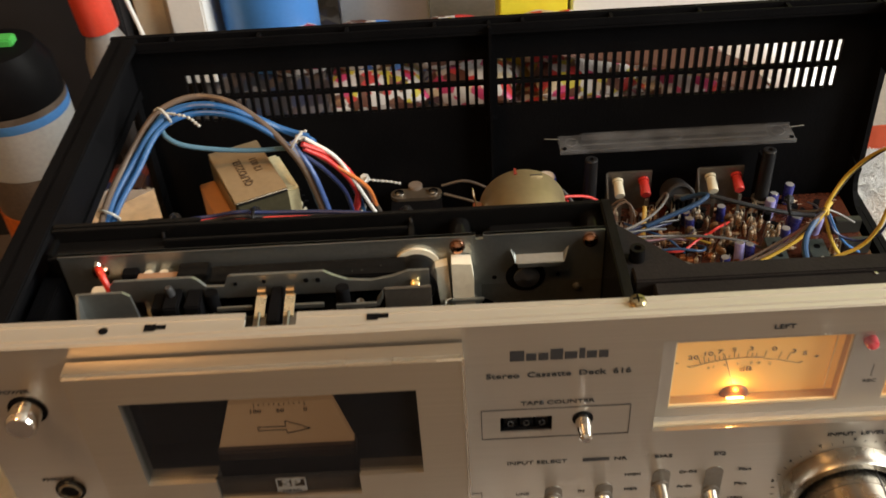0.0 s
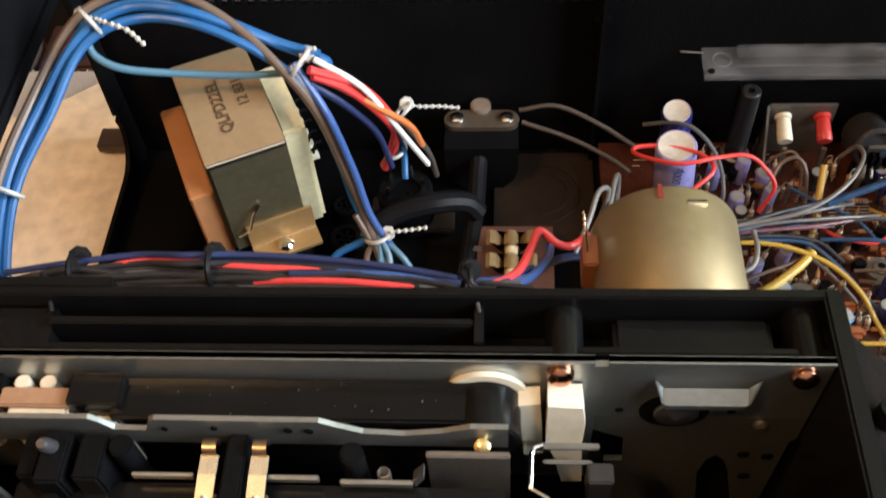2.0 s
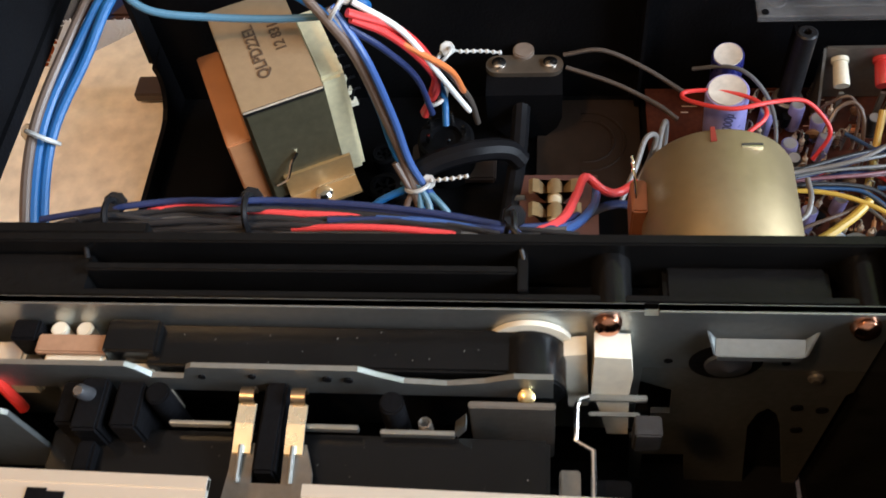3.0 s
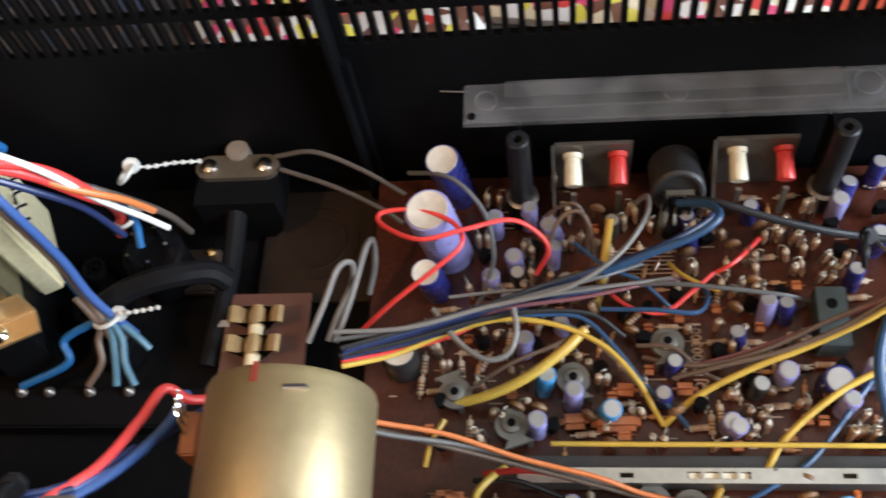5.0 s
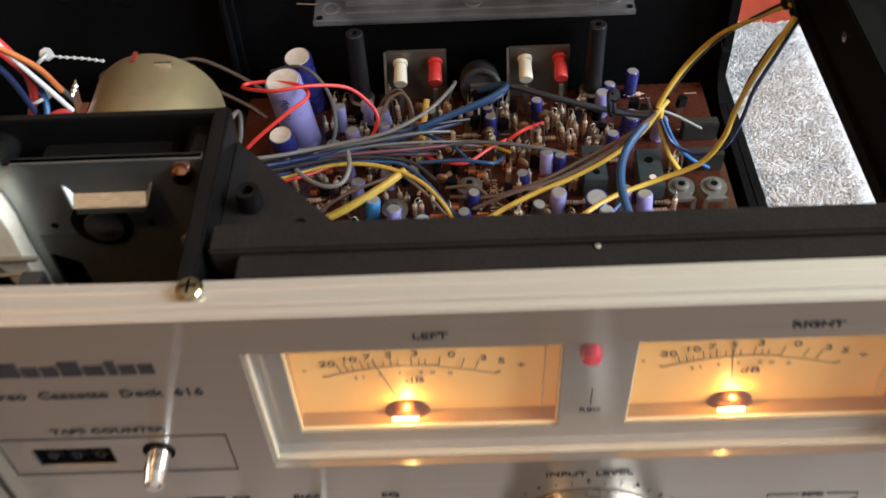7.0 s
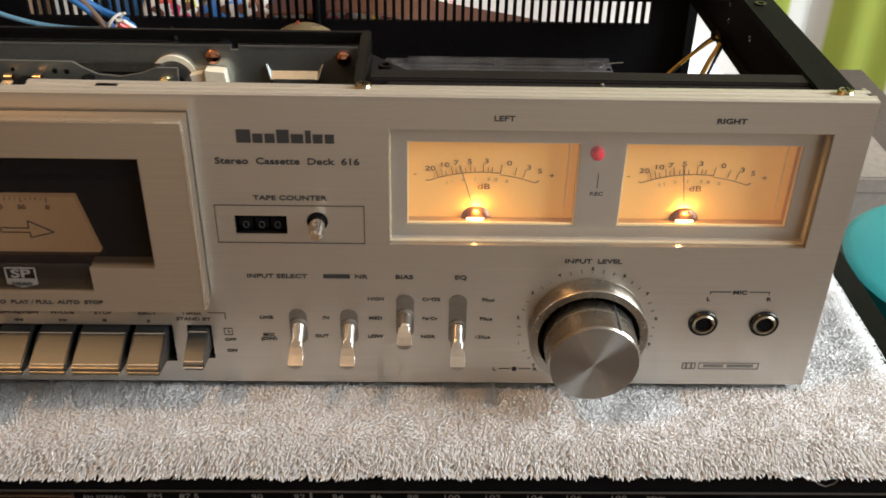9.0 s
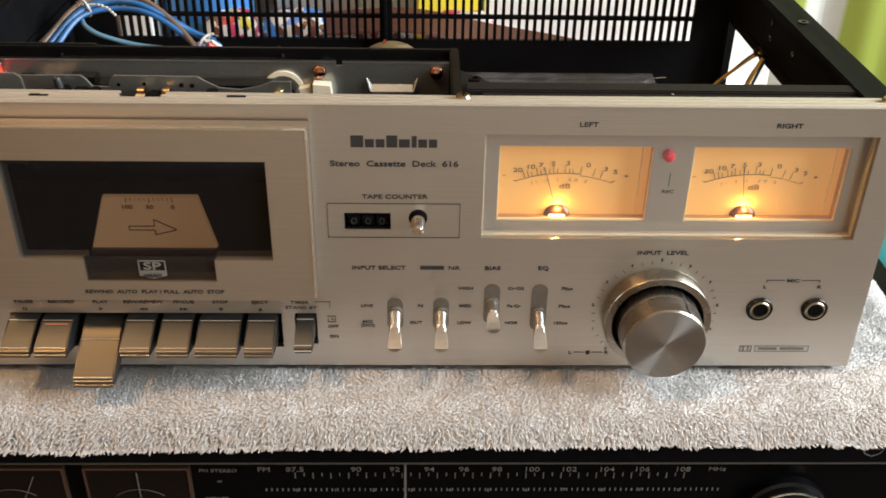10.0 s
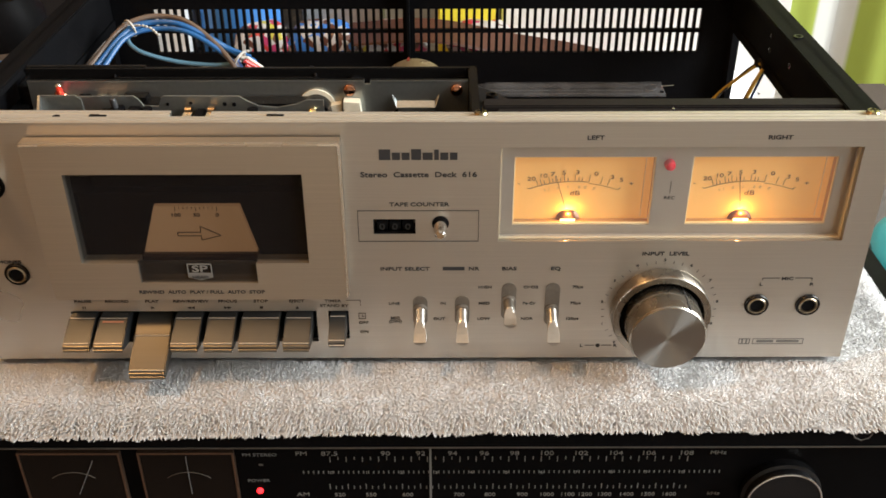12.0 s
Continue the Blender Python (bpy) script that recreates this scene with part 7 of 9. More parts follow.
# ---- the crowd of small parts between the large ones ----
rf = random.Random(29)
for k in range(1500):
    x, y = rf.uniform(0.208, 0.386), rf.uniform(0.096, 0.212)
    near = min((x - p) ** 2 + (y - q) ** 2 for p, q in taken) ** 0.5
    if near < 0.0039 or 0.1115 < y < 0.1275 or y > 0.212 or (0.330 < x < 0.366 and 0.155 < y < 0.180) or (x < 0.224 and y > 0.176) or (x > 0.345 and y > 0.172) or (x > 0.374 and 0.126 < y):
        continue
    kind = rf.random()
    if kind < 0.34:
        resv(x, y)
        if rf.random() < 0.5:
            resv(x + 0.0027, y - 0.0004)
    elif kind < 0.52:
        transistor(x, y)
    elif kind < 0.66:
        resh(x, y, rf.choice((0, 90)))
    elif kind < 0.76:
        disc(x, y, 0.0026)
    elif kind < 0.84:
        ecap(x, y, 0.0026, 0.010, rf.choice(("PURPLE", "BLACKCAP", "NAVYCAP")))
    elif kind < 0.90:
        diode(x, y, rf.choice((0, 85)))
    else:
        film(x, y, 0.0060, 0.0032)
    if len(taken) > 400:
        break

# ---- wires inside the deck ----
def pvc(name, c):
    return mat(name, c, 0.36, 0, 0.08, 300, 0.06, 900, spec=0.45)


BROWN, BLUE, LBLUE, RED, WHITE, ORANGE = pvc("brown_pvc", (0.115, 0.078, 0.058)), pvc("blue_pvc", (0.012, 0.092, 0.25)), pvc("pale_blue_pvc", (0.065, 0.15, 0.21)), pvc("red_pvc", (0.62, 0.045, 0.04)), pvc("white_pvc", (0.72, 0.70, 0.66)), pvc("orange_pvc", (0.60, 0.17, 0.05))
CABLE, BLACKW, REDB, NAVY, NAVYB = mat("black_mains_cable", (0.0075, 0.0075, 0.0085), 0.38, 0, 0.1, 200, 0.1, 700, spec=0.09), pvc("black_pvc", (0.018, 0.018, 0.02)), pvc("bright_red_pvc", (0.66, 0.06, 0.06)), pvc("navy_pvc", (0.018, 0.028, 0.085)), pvc("mid_blue_pvc", (0.04, 0.09, 0.26))
MBLUE, YELLOW, GREYL, GREYD, MAROON, BLACKC = pvc("royal_blue_pvc", (0.022, 0.065, 0.15)), pvc("yellow_pvc", (0.50, 0.33, 0.055)), pvc("light_grey_pvc", (0.15, 0.142, 0.132)), pvc("dark_grey_pvc", (0.09, 0.09, 0.09)), pvc("maroon_pvc", (0.16, 0.06, 0.07)), pvc("black_screened_cable", (0.022, 0.024, 0.028))
UMBER = pvc("umber_pvc", (0.075, 0.060, 0.050))
GROUPS = {"loop": "wires looped beside the transformer", "socket": "wires at the round socket", "clamp": "wires at the cable clamp", "loom": "loom along the partition", "motor": "motor wires", "board": "wires over the circuit board", "rail": "wires tied to the side rail", "loop2": "wires beside the fuse"}


def wire(name, material, r, label, points, group=""):
    """A round insulated wire; its name at the middle of its run."""
    r *= {"board": 0.88, "rail": 0.86, "loom": 0.85}.get(group, 1.0)
    if group == "loom":
        points = [(p[0], p[1], p[2] - 0.0014) for p in points]
    mid = Vector(points[len(points) // 2])
    bm = tube(B(), [Vector(p) - mid for p in points], r, 10, 7)
    ob = part(name, bm, material, smooth=True)
    ob.location = mid + INSET
    return tagged(ob, label, "wire", GROUPS.get(group, ""))

# ---- wires ----
wire("wire", BROWN, 0.0016, "brown insulated wire looped beside the transformer", [(-0.0030, 0.0930, 0.062), (-0.0052, 0.1130, 0.077), (-0.0054, 0.1396, 0.088), (0.0014, 0.1681, 0.097), (0.0122, 0.1875, 0.108), (0.023, 0.1955, 0.112), (0.0355, 0.1999, 0.112), (0.0513, 0.1958, 0.11), (0.0652, 0.1925, 0.1), (0.0776, 0.1861, 0.088), (0.0865, 0.1828, 0.072), (0.0937, 0.178, 0.046), (0.099, 0.1718, 0.028), (0.1037, 0.163, 0.014)], "loop")
wire("wire", BLUE, 0.0016, "blue insulated wire looped beside the transformer", [(-0.0010, 0.0930, 0.060), (-0.0036, 0.1130, 0.075), (-0.0039, 0.1413, 0.086), (0.0044, 0.1664, 0.096), (0.0158, 0.1835, 0.107), (0.0288, 0.1928, 0.11), (0.0463, 0.1922, 0.11), (0.0616, 0.1932, 0.102), (0.0787, 0.1953, 0.09), (0.0896, 0.1952, 0.085), (0.0901, 0.1969, 0.08)], "loop")
wire("wire", BLUE, 0.0016, "blue insulated wire looped beside the transformer", [(0.0010, 0.0940, 0.058), (-0.0014, 0.1140, 0.073), (-0.0013, 0.1393, 0.084), (0.0072, 0.1618, 0.094), (0.0168, 0.181, 0.105), (0.0322, 0.1913, 0.107), (0.0532, 0.1898, 0.105), (0.0739, 0.1884, 0.091), (0.0843, 0.185, 0.077), (0.0911, 0.1816, 0.05), (0.096, 0.1742, 0.032), (0.1053, 0.1657, 0.014)], "loop")
wire("wire", BLUE, 0.0016, "blue insulated wire looped beside the transformer", [(-0.0020, 0.0930, 0.056), (-0.0045, 0.1120, 0.070), (-0.0047, 0.1347, 0.080), (0.0012, 0.1567, 0.09), (0.0089, 0.1755, 0.1), (0.0196, 0.1899, 0.109), (0.0373, 0.197, 0.109), (0.0563, 0.1943, 0.105), (0.0753, 0.1951, 0.093), (0.0883, 0.1955, 0.087)], "loop")
wire("wire", LBLUE, 0.0013, "pale blue wire strung between two ties", [(0.0166, 0.1843, 0.104), (0.0193, 0.1813, 0.1), (0.0272, 0.1809, 0.095), (0.0439, 0.1858, 0.088), (0.0628, 0.188, 0.085), (0.0791, 0.1889, 0.085)], "loop")
wire("wire", RED, 0.0015, "red wire soldered to the round socket", [(0.0865, 0.1874, 0.085), (0.0973, 0.1904, 0.075), (0.1074, 0.1923, 0.06), (0.1101, 0.1979, 0.042), (0.1035, 0.199, 0.026)], "socket")
wire("wire", RED, 0.0015, "red wire soldered to the round socket", [(0.0858, 0.1871, 0.088), (0.101, 0.193, 0.074), (0.1105, 0.1939, 0.056), (0.1076, 0.1993, 0.036), (0.1041, 0.1975, 0.026)], "socket")
wire("wire", WHITE, 0.0011, "white wire soldered to the round socket", [(0.0868, 0.1922, 0.088), (0.1014, 0.1913, 0.076), (0.1106, 0.1931, 0.056), (0.1164, 0.1975, 0.038), (0.1208, 0.1998, 0.026)], "socket")
wire("wire", ORANGE, 0.0012, "orange wire soldered to the round socket", [(0.0919, 0.191, 0.078), (0.1060, 0.1912, 0.066), (0.1160, 0.1955, 0.052), (0.1192, 0.2007, 0.036)], "socket")
wire("wire", UMBER, 0.0012, "dark brown wire beside the red ones", [(0.0862, 0.1895, 0.084), (0.0985, 0.1935, 0.070), (0.1120, 0.1968, 0.054), (0.1205, 0.2032, 0.030), (0.1230, 0.2060, 0.012)], "socket")
wire("wire", NAVY, 0.0012, "dark blue wire beside the red ones", [(0.0850, 0.1868, 0.082), (0.0950, 0.1888, 0.070), (0.1040, 0.1925, 0.052), (0.1075, 0.1950, 0.030)], "socket")
wire("wire", BLUE, 0.0013, "short blue wire on the round socket", [(0.1069, 0.1984, 0.055), (0.1117, 0.1993, 0.036), (0.1124, 0.1925, 0.026)], "socket")
wire("wire", LBLUE, 0.0013, "pale blue wire at the terminal strip", [(0.0966, 0.1709, 0.02), (0.1055, 0.1683, 0.018), (0.1116, 0.1644, 0.014), (0.1149, 0.1618, 0.01)], "socket")
wire("wire", BROWN, 0.0013, "brown wire at the terminal strip", [(0.0955, 0.1716, 0.03), (0.1017, 0.1656, 0.018), (0.105, 0.1639, 0.01)], "socket")
wire("wire", UMBER, 0.0009, "thin dark brown wire from the cable clamp", [(0.1561, 0.2263, 0.028), (0.1706, 0.2255, 0.031), (0.1869, 0.2207, 0.026), (0.2014, 0.214, 0.02)], "clamp")
wire("wire", UMBER, 0.0009, "thin dark brown wire from the cable clamp", [(0.1571, 0.2235, 0.024), (0.1754, 0.2178, 0.021), (0.1917, 0.2114, 0.016), (0.1999, 0.207, 0.012)], "clamp")
wire("wire", CABLE, 0.0036, "thick black mains cable", [(0.1411, 0.2241, 0.02), (0.1399, 0.2104, 0.014), (0.139, 0.1925, 0.01), (0.137, 0.1712, 0.008), (0.1351, 0.1565, 0.006)], "clamp")
wire("wire", CABLE, 0.0042, "thick black sleeved cable by the socket", [(0.0983, 0.1738, 0.018), (0.1096, 0.1785, 0.022), (0.1229, 0.1817, 0.024), (0.1349, 0.1856, 0.02), (0.1403, 0.1851, 0.014)], "clamp")
wire("wire", BLACKW, 0.0010, "black wire of the loom along the partition", [(0.0254, 0.0836, 0.116), (0.0362, 0.0849, 0.118), (0.0491, 0.0859, 0.117), (0.0714, 0.0858, 0.117), (0.0937, 0.0853, 0.117), (0.1158, 0.0845, 0.117), (0.1334, 0.0828, 0.117), (0.1449, 0.0834, 0.116)], "loom")
wire("wire", BLACKW, 0.0010, "black wire of the loom along the partition", [(0.0314, 0.0823, 0.119), (0.0443, 0.0851, 0.12), (0.0632, 0.084, 0.118), (0.0838, 0.0853, 0.119), (0.1044, 0.0835, 0.118), (0.1277, 0.0828, 0.118), (0.1478, 0.0829, 0.116)], "loom")
wire("wire", REDB, 0.0010, "red wire of the loom along the partition", [(0.0470, 0.0868, 0.117), (0.0563, 0.0882, 0.118), (0.0666, 0.0891, 0.118), (0.0865, 0.0867, 0.119), (0.1013, 0.086, 0.119), (0.1114, 0.086, 0.118)], "loom")
wire("wire", REDB, 0.0010, "red wire of the loom along the partition", [(0.0899, 0.0829, 0.118), (0.1049, 0.0819, 0.12), (0.1164, 0.0815, 0.12), (0.1292, 0.0814, 0.118)], "loom")
wire("wire", NAVY, 0.0011, "dark blue wire of the loom along the partition", [(0.0663, 0.0889, 0.117), (0.0855, 0.0902, 0.117), (0.1037, 0.089, 0.118), (0.1216, 0.0863, 0.118), (0.1391, 0.0845, 0.117), (0.1506, 0.0882, 0.112), (0.1583, 0.0999, 0.1)], "loom")
wire("wire", NAVY, 0.0011, "dark blue wire of the loom along the partition", [(0.0986, 0.0846, 0.119), (0.116, 0.0846, 0.119), (0.1305, 0.0838, 0.118), (0.1435, 0.0831, 0.117), (0.1521, 0.0873, 0.112)], "loom")
wire("wire", BLACKW, 0.0010, "black wire of the loom along the partition", [(0.0543, 0.0829, 0.117), (0.0723, 0.0829, 0.118), (0.09, 0.0832, 0.119), (0.1104, 0.0821, 0.118), (0.1306, 0.0816, 0.118)], "loom")
wire("wire", REDB, 0.0012, "red wire running up to the motor", [(0.1477, 0.0837, 0.114), (0.1543, 0.0936, 0.106), (0.1581, 0.1071, 0.098), (0.1606, 0.1157, 0.094), (0.1654, 0.1144, 0.09), (0.1698, 0.1165, 0.086), (0.175, 0.1202, 0.086)], "motor")
wire("wire", NAVYB, 0.0012, "blue wire running to the motor", [(0.1491, 0.0829, 0.112), (0.1574, 0.0931, 0.104), (0.1626, 0.1064, 0.094), (0.1638, 0.1167, 0.088)], "motor")
wire("wire", NAVY, 0.0012, "dark blue wire below the motor", [(0.1535, 0.0886, 0.106), (0.1618, 0.1054, 0.092), (0.169, 0.1154, 0.082), (0.1756, 0.1202, 0.075)], "motor")
wire("wire", RED, 0.0009, "red wire looped round the large capacitor", [(0.1902, 0.1616, 0.022), (0.2028, 0.1665, 0.034), (0.2165, 0.1735, 0.042), (0.2244, 0.1809, 0.044), (0.2207, 0.1893, 0.043), (0.2085, 0.195, 0.041), (0.1982, 0.1943, 0.041), (0.1989, 0.1888, 0.043), (0.2117, 0.1803, 0.048), (0.2256, 0.184, 0.047), (0.2386, 0.191, 0.04), (0.2468, 0.191, 0.032), (0.2504, 0.1873, 0.026), (0.2461, 0.184, 0.016)], "board")
wire("wire", NAVY, 0.0011, "dark blue wire of the loom over the board", [(0.1879, 0.1504, 0.034), (0.2113, 0.1601, 0.028), (0.2377, 0.1698, 0.026), (0.2635, 0.1791, 0.027), (0.2842, 0.1859, 0.029), (0.2995, 0.1945, 0.029), (0.3036, 0.2004, 0.028)], "board")
wire("wire", NAVY, 0.0011, "dark blue wire of the loom over the board", [(0.1874, 0.1499, 0.032), (0.2109, 0.1592, 0.026), (0.2374, 0.1693, 0.024), (0.2614, 0.1781, 0.024), (0.2745, 0.1849, 0.022), (0.284, 0.1905, 0.02)], "board")
wire("wire", NAVY, 0.0011, "dark blue wire of the loom over the board", [(0.1869, 0.1495, 0.03), (0.207, 0.1572, 0.024), (0.2299, 0.1654, 0.022), (0.2517, 0.1735, 0.02), (0.2665, 0.1778, 0.016)], "board")
wire("wire", MBLUE, 0.0015, "blue wire arching over the board", [(0.2673, 0.1783, 0.028), (0.2823, 0.1824, 0.032), (0.2954, 0.1865, 0.035), (0.303, 0.1923, 0.036), (0.3007, 0.1993, 0.032), (0.2923, 0.2037, 0.026)], "board")
wire("wire", RED, 0.0009, "red wire of the loom over the board", [(0.1864, 0.1492, 0.028), (0.2013, 0.1544, 0.022), (0.2188, 0.1606, 0.02), (0.2328, 0.1689, 0.018), (0.247, 0.1781, 0.014), (0.254, 0.1836, 0.008)], "board")
wire("wire", YELLOW, 0.0010, "yellow wire of the loom over the board", [(0.1866, 0.1474, 0.028), (0.2014, 0.1535, 0.022), (0.2191, 0.1609, 0.022), (0.2355, 0.1652, 0.022), (0.2522, 0.163, 0.022), (0.2668, 0.1566, 0.02), (0.2765, 0.1471, 0.016), (0.2816, 0.1399, 0.01), (0.2845, 0.1353, 0.007)], "board")
wire("wire", GREYL, 0.0009, "grey wire of the loom over the board", [(0.185, 0.1554, 0.036), (0.2075, 0.1574, 0.034), (0.2316, 0.1649, 0.032), (0.2552, 0.1696, 0.034), (0.2715, 0.1796, 0.036), (0.2808, 0.1929, 0.036), (0.2824, 0.2043, 0.03), (0.2795, 0.2079, 0.02)], "board")
wire("wire", GREYL, 0.0011, "grey wire hanging in a loop over the board", [(0.2138, 0.1673, 0.026), (0.2217, 0.1571, 0.024), (0.2304, 0.1509, 0.024), (0.2375, 0.1527, 0.024), (0.2401, 0.1593, 0.026), (0.2393, 0.1662, 0.028)], "board")
wire("wire", BLACKC, 0.0015, "thick black screened cable", [(0.2953, 0.2053, 0.026), (0.3055, 0.2006, 0.03), (0.3204, 0.1959, 0.028), (0.3374, 0.1931, 0.024), (0.3547, 0.192, 0.02), (0.3648, 0.1901, 0.02)], "board")
wire("wire", YELLOW, 0.0019, "thick yellow sleeve on a wire", [(0.2185, 0.1413, 0.01), (0.2302, 0.1427, 0.014), (0.2423, 0.1468, 0.018), (0.2541, 0.1548, 0.02), (0.2613, 0.1622, 0.02)], "board")
wire("wire", BROWN, 0.0008, "thin brown wire over the board", [(0.2241, 0.145, 0.012), (0.2375, 0.1516, 0.018), (0.2522, 0.1572, 0.02), (0.2628, 0.1656, 0.016)], "board")
wire("wire", YELLOW, 0.0015, "short upright yellow sleeve", [(0.2705, 0.1987, 0.026), (0.269, 0.1912, 0.02), (0.2669, 0.1804, 0.012), (0.2649, 0.1734, 0.007)], "board")
wire("wire", YELLOW, 0.0012, "yellow wire rising to the side rail", [(0.2845, 0.1353, 0.007), (0.2943, 0.1425, 0.012), (0.3099, 0.1496, 0.016), (0.3281, 0.1557, 0.02), (0.3441, 0.1614, 0.026), (0.3546, 0.1666, 0.032), (0.3609, 0.1714, 0.038), (0.3651, 0.1756, 0.04)], "board")
wire("wire", YELLOW, 0.0012, "yellow wire rising to the side rail", [(0.3606, 0.1715, 0.04), (0.3638, 0.1738, 0.046), (0.3709, 0.1776, 0.056), (0.3784, 0.174, 0.07), (0.3851, 0.1638, 0.084), (0.3905, 0.156, 0.094), (0.3942, 0.1513, 0.099)], "rail")
wire("wire", BLACKW, 0.0007, "thin black wire rising to the side rail", [(0.364, 0.1736, 0.044), (0.3742, 0.1779, 0.058), (0.3814, 0.1693, 0.076), (0.3884, 0.1579, 0.092), (0.3934, 0.152, 0.1)], "rail")
wire("wire", YELLOW, 0.0012, "yellow wire hanging from the side rail", [(0.3938, 0.1454, 0.098), (0.3894, 0.1442, 0.088), (0.3858, 0.1495, 0.068), (0.384, 0.1528, 0.052), (0.3821, 0.1527, 0.04), (0.3752, 0.1523, 0.028), (0.3597, 0.152, 0.02), (0.3424, 0.1459, 0.018), (0.3287, 0.1374, 0.016), (0.3179, 0.1278, 0.014), (0.3111, 0.1184, 0.012), (0.3019, 0.1178, 0.01), (0.2977, 0.1116, 0.008)], "rail")
wire("wire", NAVY, 0.0009, "dark blue wire hanging from the side rail", [(0.3953, 0.1464, 0.096), (0.3911, 0.1449, 0.085), (0.3878, 0.149, 0.066), (0.3871, 0.1532, 0.046), (0.3835, 0.1542, 0.034), (0.3774, 0.1615, 0.024), (0.3675, 0.1664, 0.026), (0.3618, 0.1692, 0.036)], "rail")
wire("wire", BLACKW, 0.0007, "thin black wire hanging from the side rail", [(0.3932, 0.1448, 0.097), (0.3889, 0.1453, 0.088), (0.3856, 0.1491, 0.072), (0.3846, 0.1533, 0.054)], "rail")
wire("wire", MBLUE, 0.0019, "thick blue cable running to the front", [(0.3621, 0.1743, 0.036), (0.3542, 0.1664, 0.034), (0.3468, 0.1555, 0.032), (0.3436, 0.1428, 0.03), (0.3446, 0.1276, 0.028), (0.3478, 0.1114, 0.026), (0.3518, 0.0904, 0.024), (0.3553, 0.0739, 0.022)], "board")
wire("wire", YELLOW, 0.0012, "short yellow wire end over the board", [(0.3627, 0.1736, 0.04), (0.3624, 0.1695, 0.032), (0.3666, 0.1676, 0.02), (0.3726, 0.1671, 0.01)], "board")
wire("wire", BLUE, 0.0009, "thin blue wire end over the board", [(0.3633, 0.171, 0.036), (0.3682, 0.1679, 0.026), (0.3757, 0.1687, 0.016), (0.3852, 0.1707, 0.008)], "board")
wire("wire", GREYL, 0.0007, "thin grey wire end", [(0.3615, 0.1729, 0.038), (0.3693, 0.1732, 0.034), (0.3801, 0.1746, 0.026)], "board")
wire("wire", BROWN, 0.0009, "brown wire over the board", [(0.2882, 0.1496, 0.01), (0.3029, 0.1513, 0.016), (0.3209, 0.1545, 0.02), (0.3386, 0.16, 0.026), (0.3525, 0.1664, 0.034), (0.3603, 0.1708, 0.038)], "board")
wire("wire", BROWN, 0.0009, "brown wire over the board", [(0.2792, 0.1567, 0.01), (0.2957, 0.1521, 0.014), (0.3138, 0.1549, 0.018), (0.3338, 0.1621, 0.024), (0.3511, 0.1668, 0.032)], "board")
wire("wire", MBLUE, 0.0009, "thin blue wire over the board", [(0.241, 0.1665, 0.022), (0.2594, 0.1666, 0.02), (0.2704, 0.1566, 0.018), (0.2791, 0.146, 0.014), (0.2879, 0.1387, 0.01), (0.2927, 0.1337, 0.007)], "board")
wire("wire", MBLUE, 0.0009, "thin blue wire over the board", [(0.2665, 0.171, 0.016), (0.2835, 0.1695, 0.018), (0.2965, 0.1693, 0.016), (0.3011, 0.1767, 0.012), (0.2992, 0.1835, 0.008)], "board")
wire("wire", RED, 0.0009, "short red wire over the board", [(0.302, 0.1831, 0.014), (0.3097, 0.1861, 0.018), (0.3195, 0.1976, 0.012)], "board")
wire("wire", GREYD, 0.0009, "dark grey wire over the board", [(0.2665, 0.1778, 0.016), (0.2856, 0.1777, 0.02), (0.3042, 0.1758, 0.02), (0.323, 0.1749, 0.016), (0.333, 0.1755, 0.01)], "board")
wire("wire", GREYL, 0.0007, "thin grey wire over the board", [(0.2185, 0.1723, 0.024), (0.2368, 0.1751, 0.022), (0.2592, 0.1766, 0.02), (0.2742, 0.1789, 0.018)], "board")
wire("wire", MAROON, 0.0009, "maroon wire over the board", [(0.2225, 0.1647, 0.022), (0.2405, 0.1718, 0.02), (0.2552, 0.1747, 0.018), (0.2739, 0.1801, 0.012)], "board")
wire("wire", MBLUE, 0.0009, "thin blue wire over the board", [(0.3467, 0.1475, 0.014), (0.3339, 0.1318, 0.014), (0.3239, 0.1211, 0.014), (0.3126, 0.114, 0.014), (0.3016, 0.1082, 0.012), (0.2988, 0.1053, 0.01)], "board")
wire("wire", ORANGE, 0.0009, "orange wire crossing the front of the board", [(0.1923, 0.1239, 0.05), (0.2055, 0.1235, 0.044), (0.2219, 0.1223, 0.038), (0.2421, 0.1179, 0.03), (0.2629, 0.1144, 0.024), (0.2768, 0.1111, 0.018), (0.2962, 0.1083, 0.012)], "board")
wire("wire", BROWN, 0.0009, "brown wire crossing the front of the board", [(0.1921, 0.1233, 0.046), (0.2056, 0.1222, 0.040), (0.2240, 0.1196, 0.033), (0.2440, 0.1164, 0.026), (0.2640, 0.1128, 0.020), (0.2800, 0.1100, 0.015), (0.2950, 0.1070, 0.012)], "board")
wire("wire", GREYL, 0.0009, "grey wire crossing the front of the board", [(0.192, 0.1226, 0.048), (0.2054, 0.1211, 0.042), (0.2248, 0.1207, 0.034), (0.2451, 0.1179, 0.026), (0.2625, 0.1144, 0.02), (0.2801, 0.1113, 0.014), (0.2944, 0.1083, 0.012)], "board")
wire("wire", RED, 0.0011, "red wire crossing the front of the board", [(0.2298, 0.1185, 0.012), (0.2383, 0.1178, 0.018), (0.2479, 0.1169, 0.02), (0.2623, 0.114, 0.018), (0.2801, 0.1113, 0.014), (0.2962, 0.1079, 0.012)], "board")
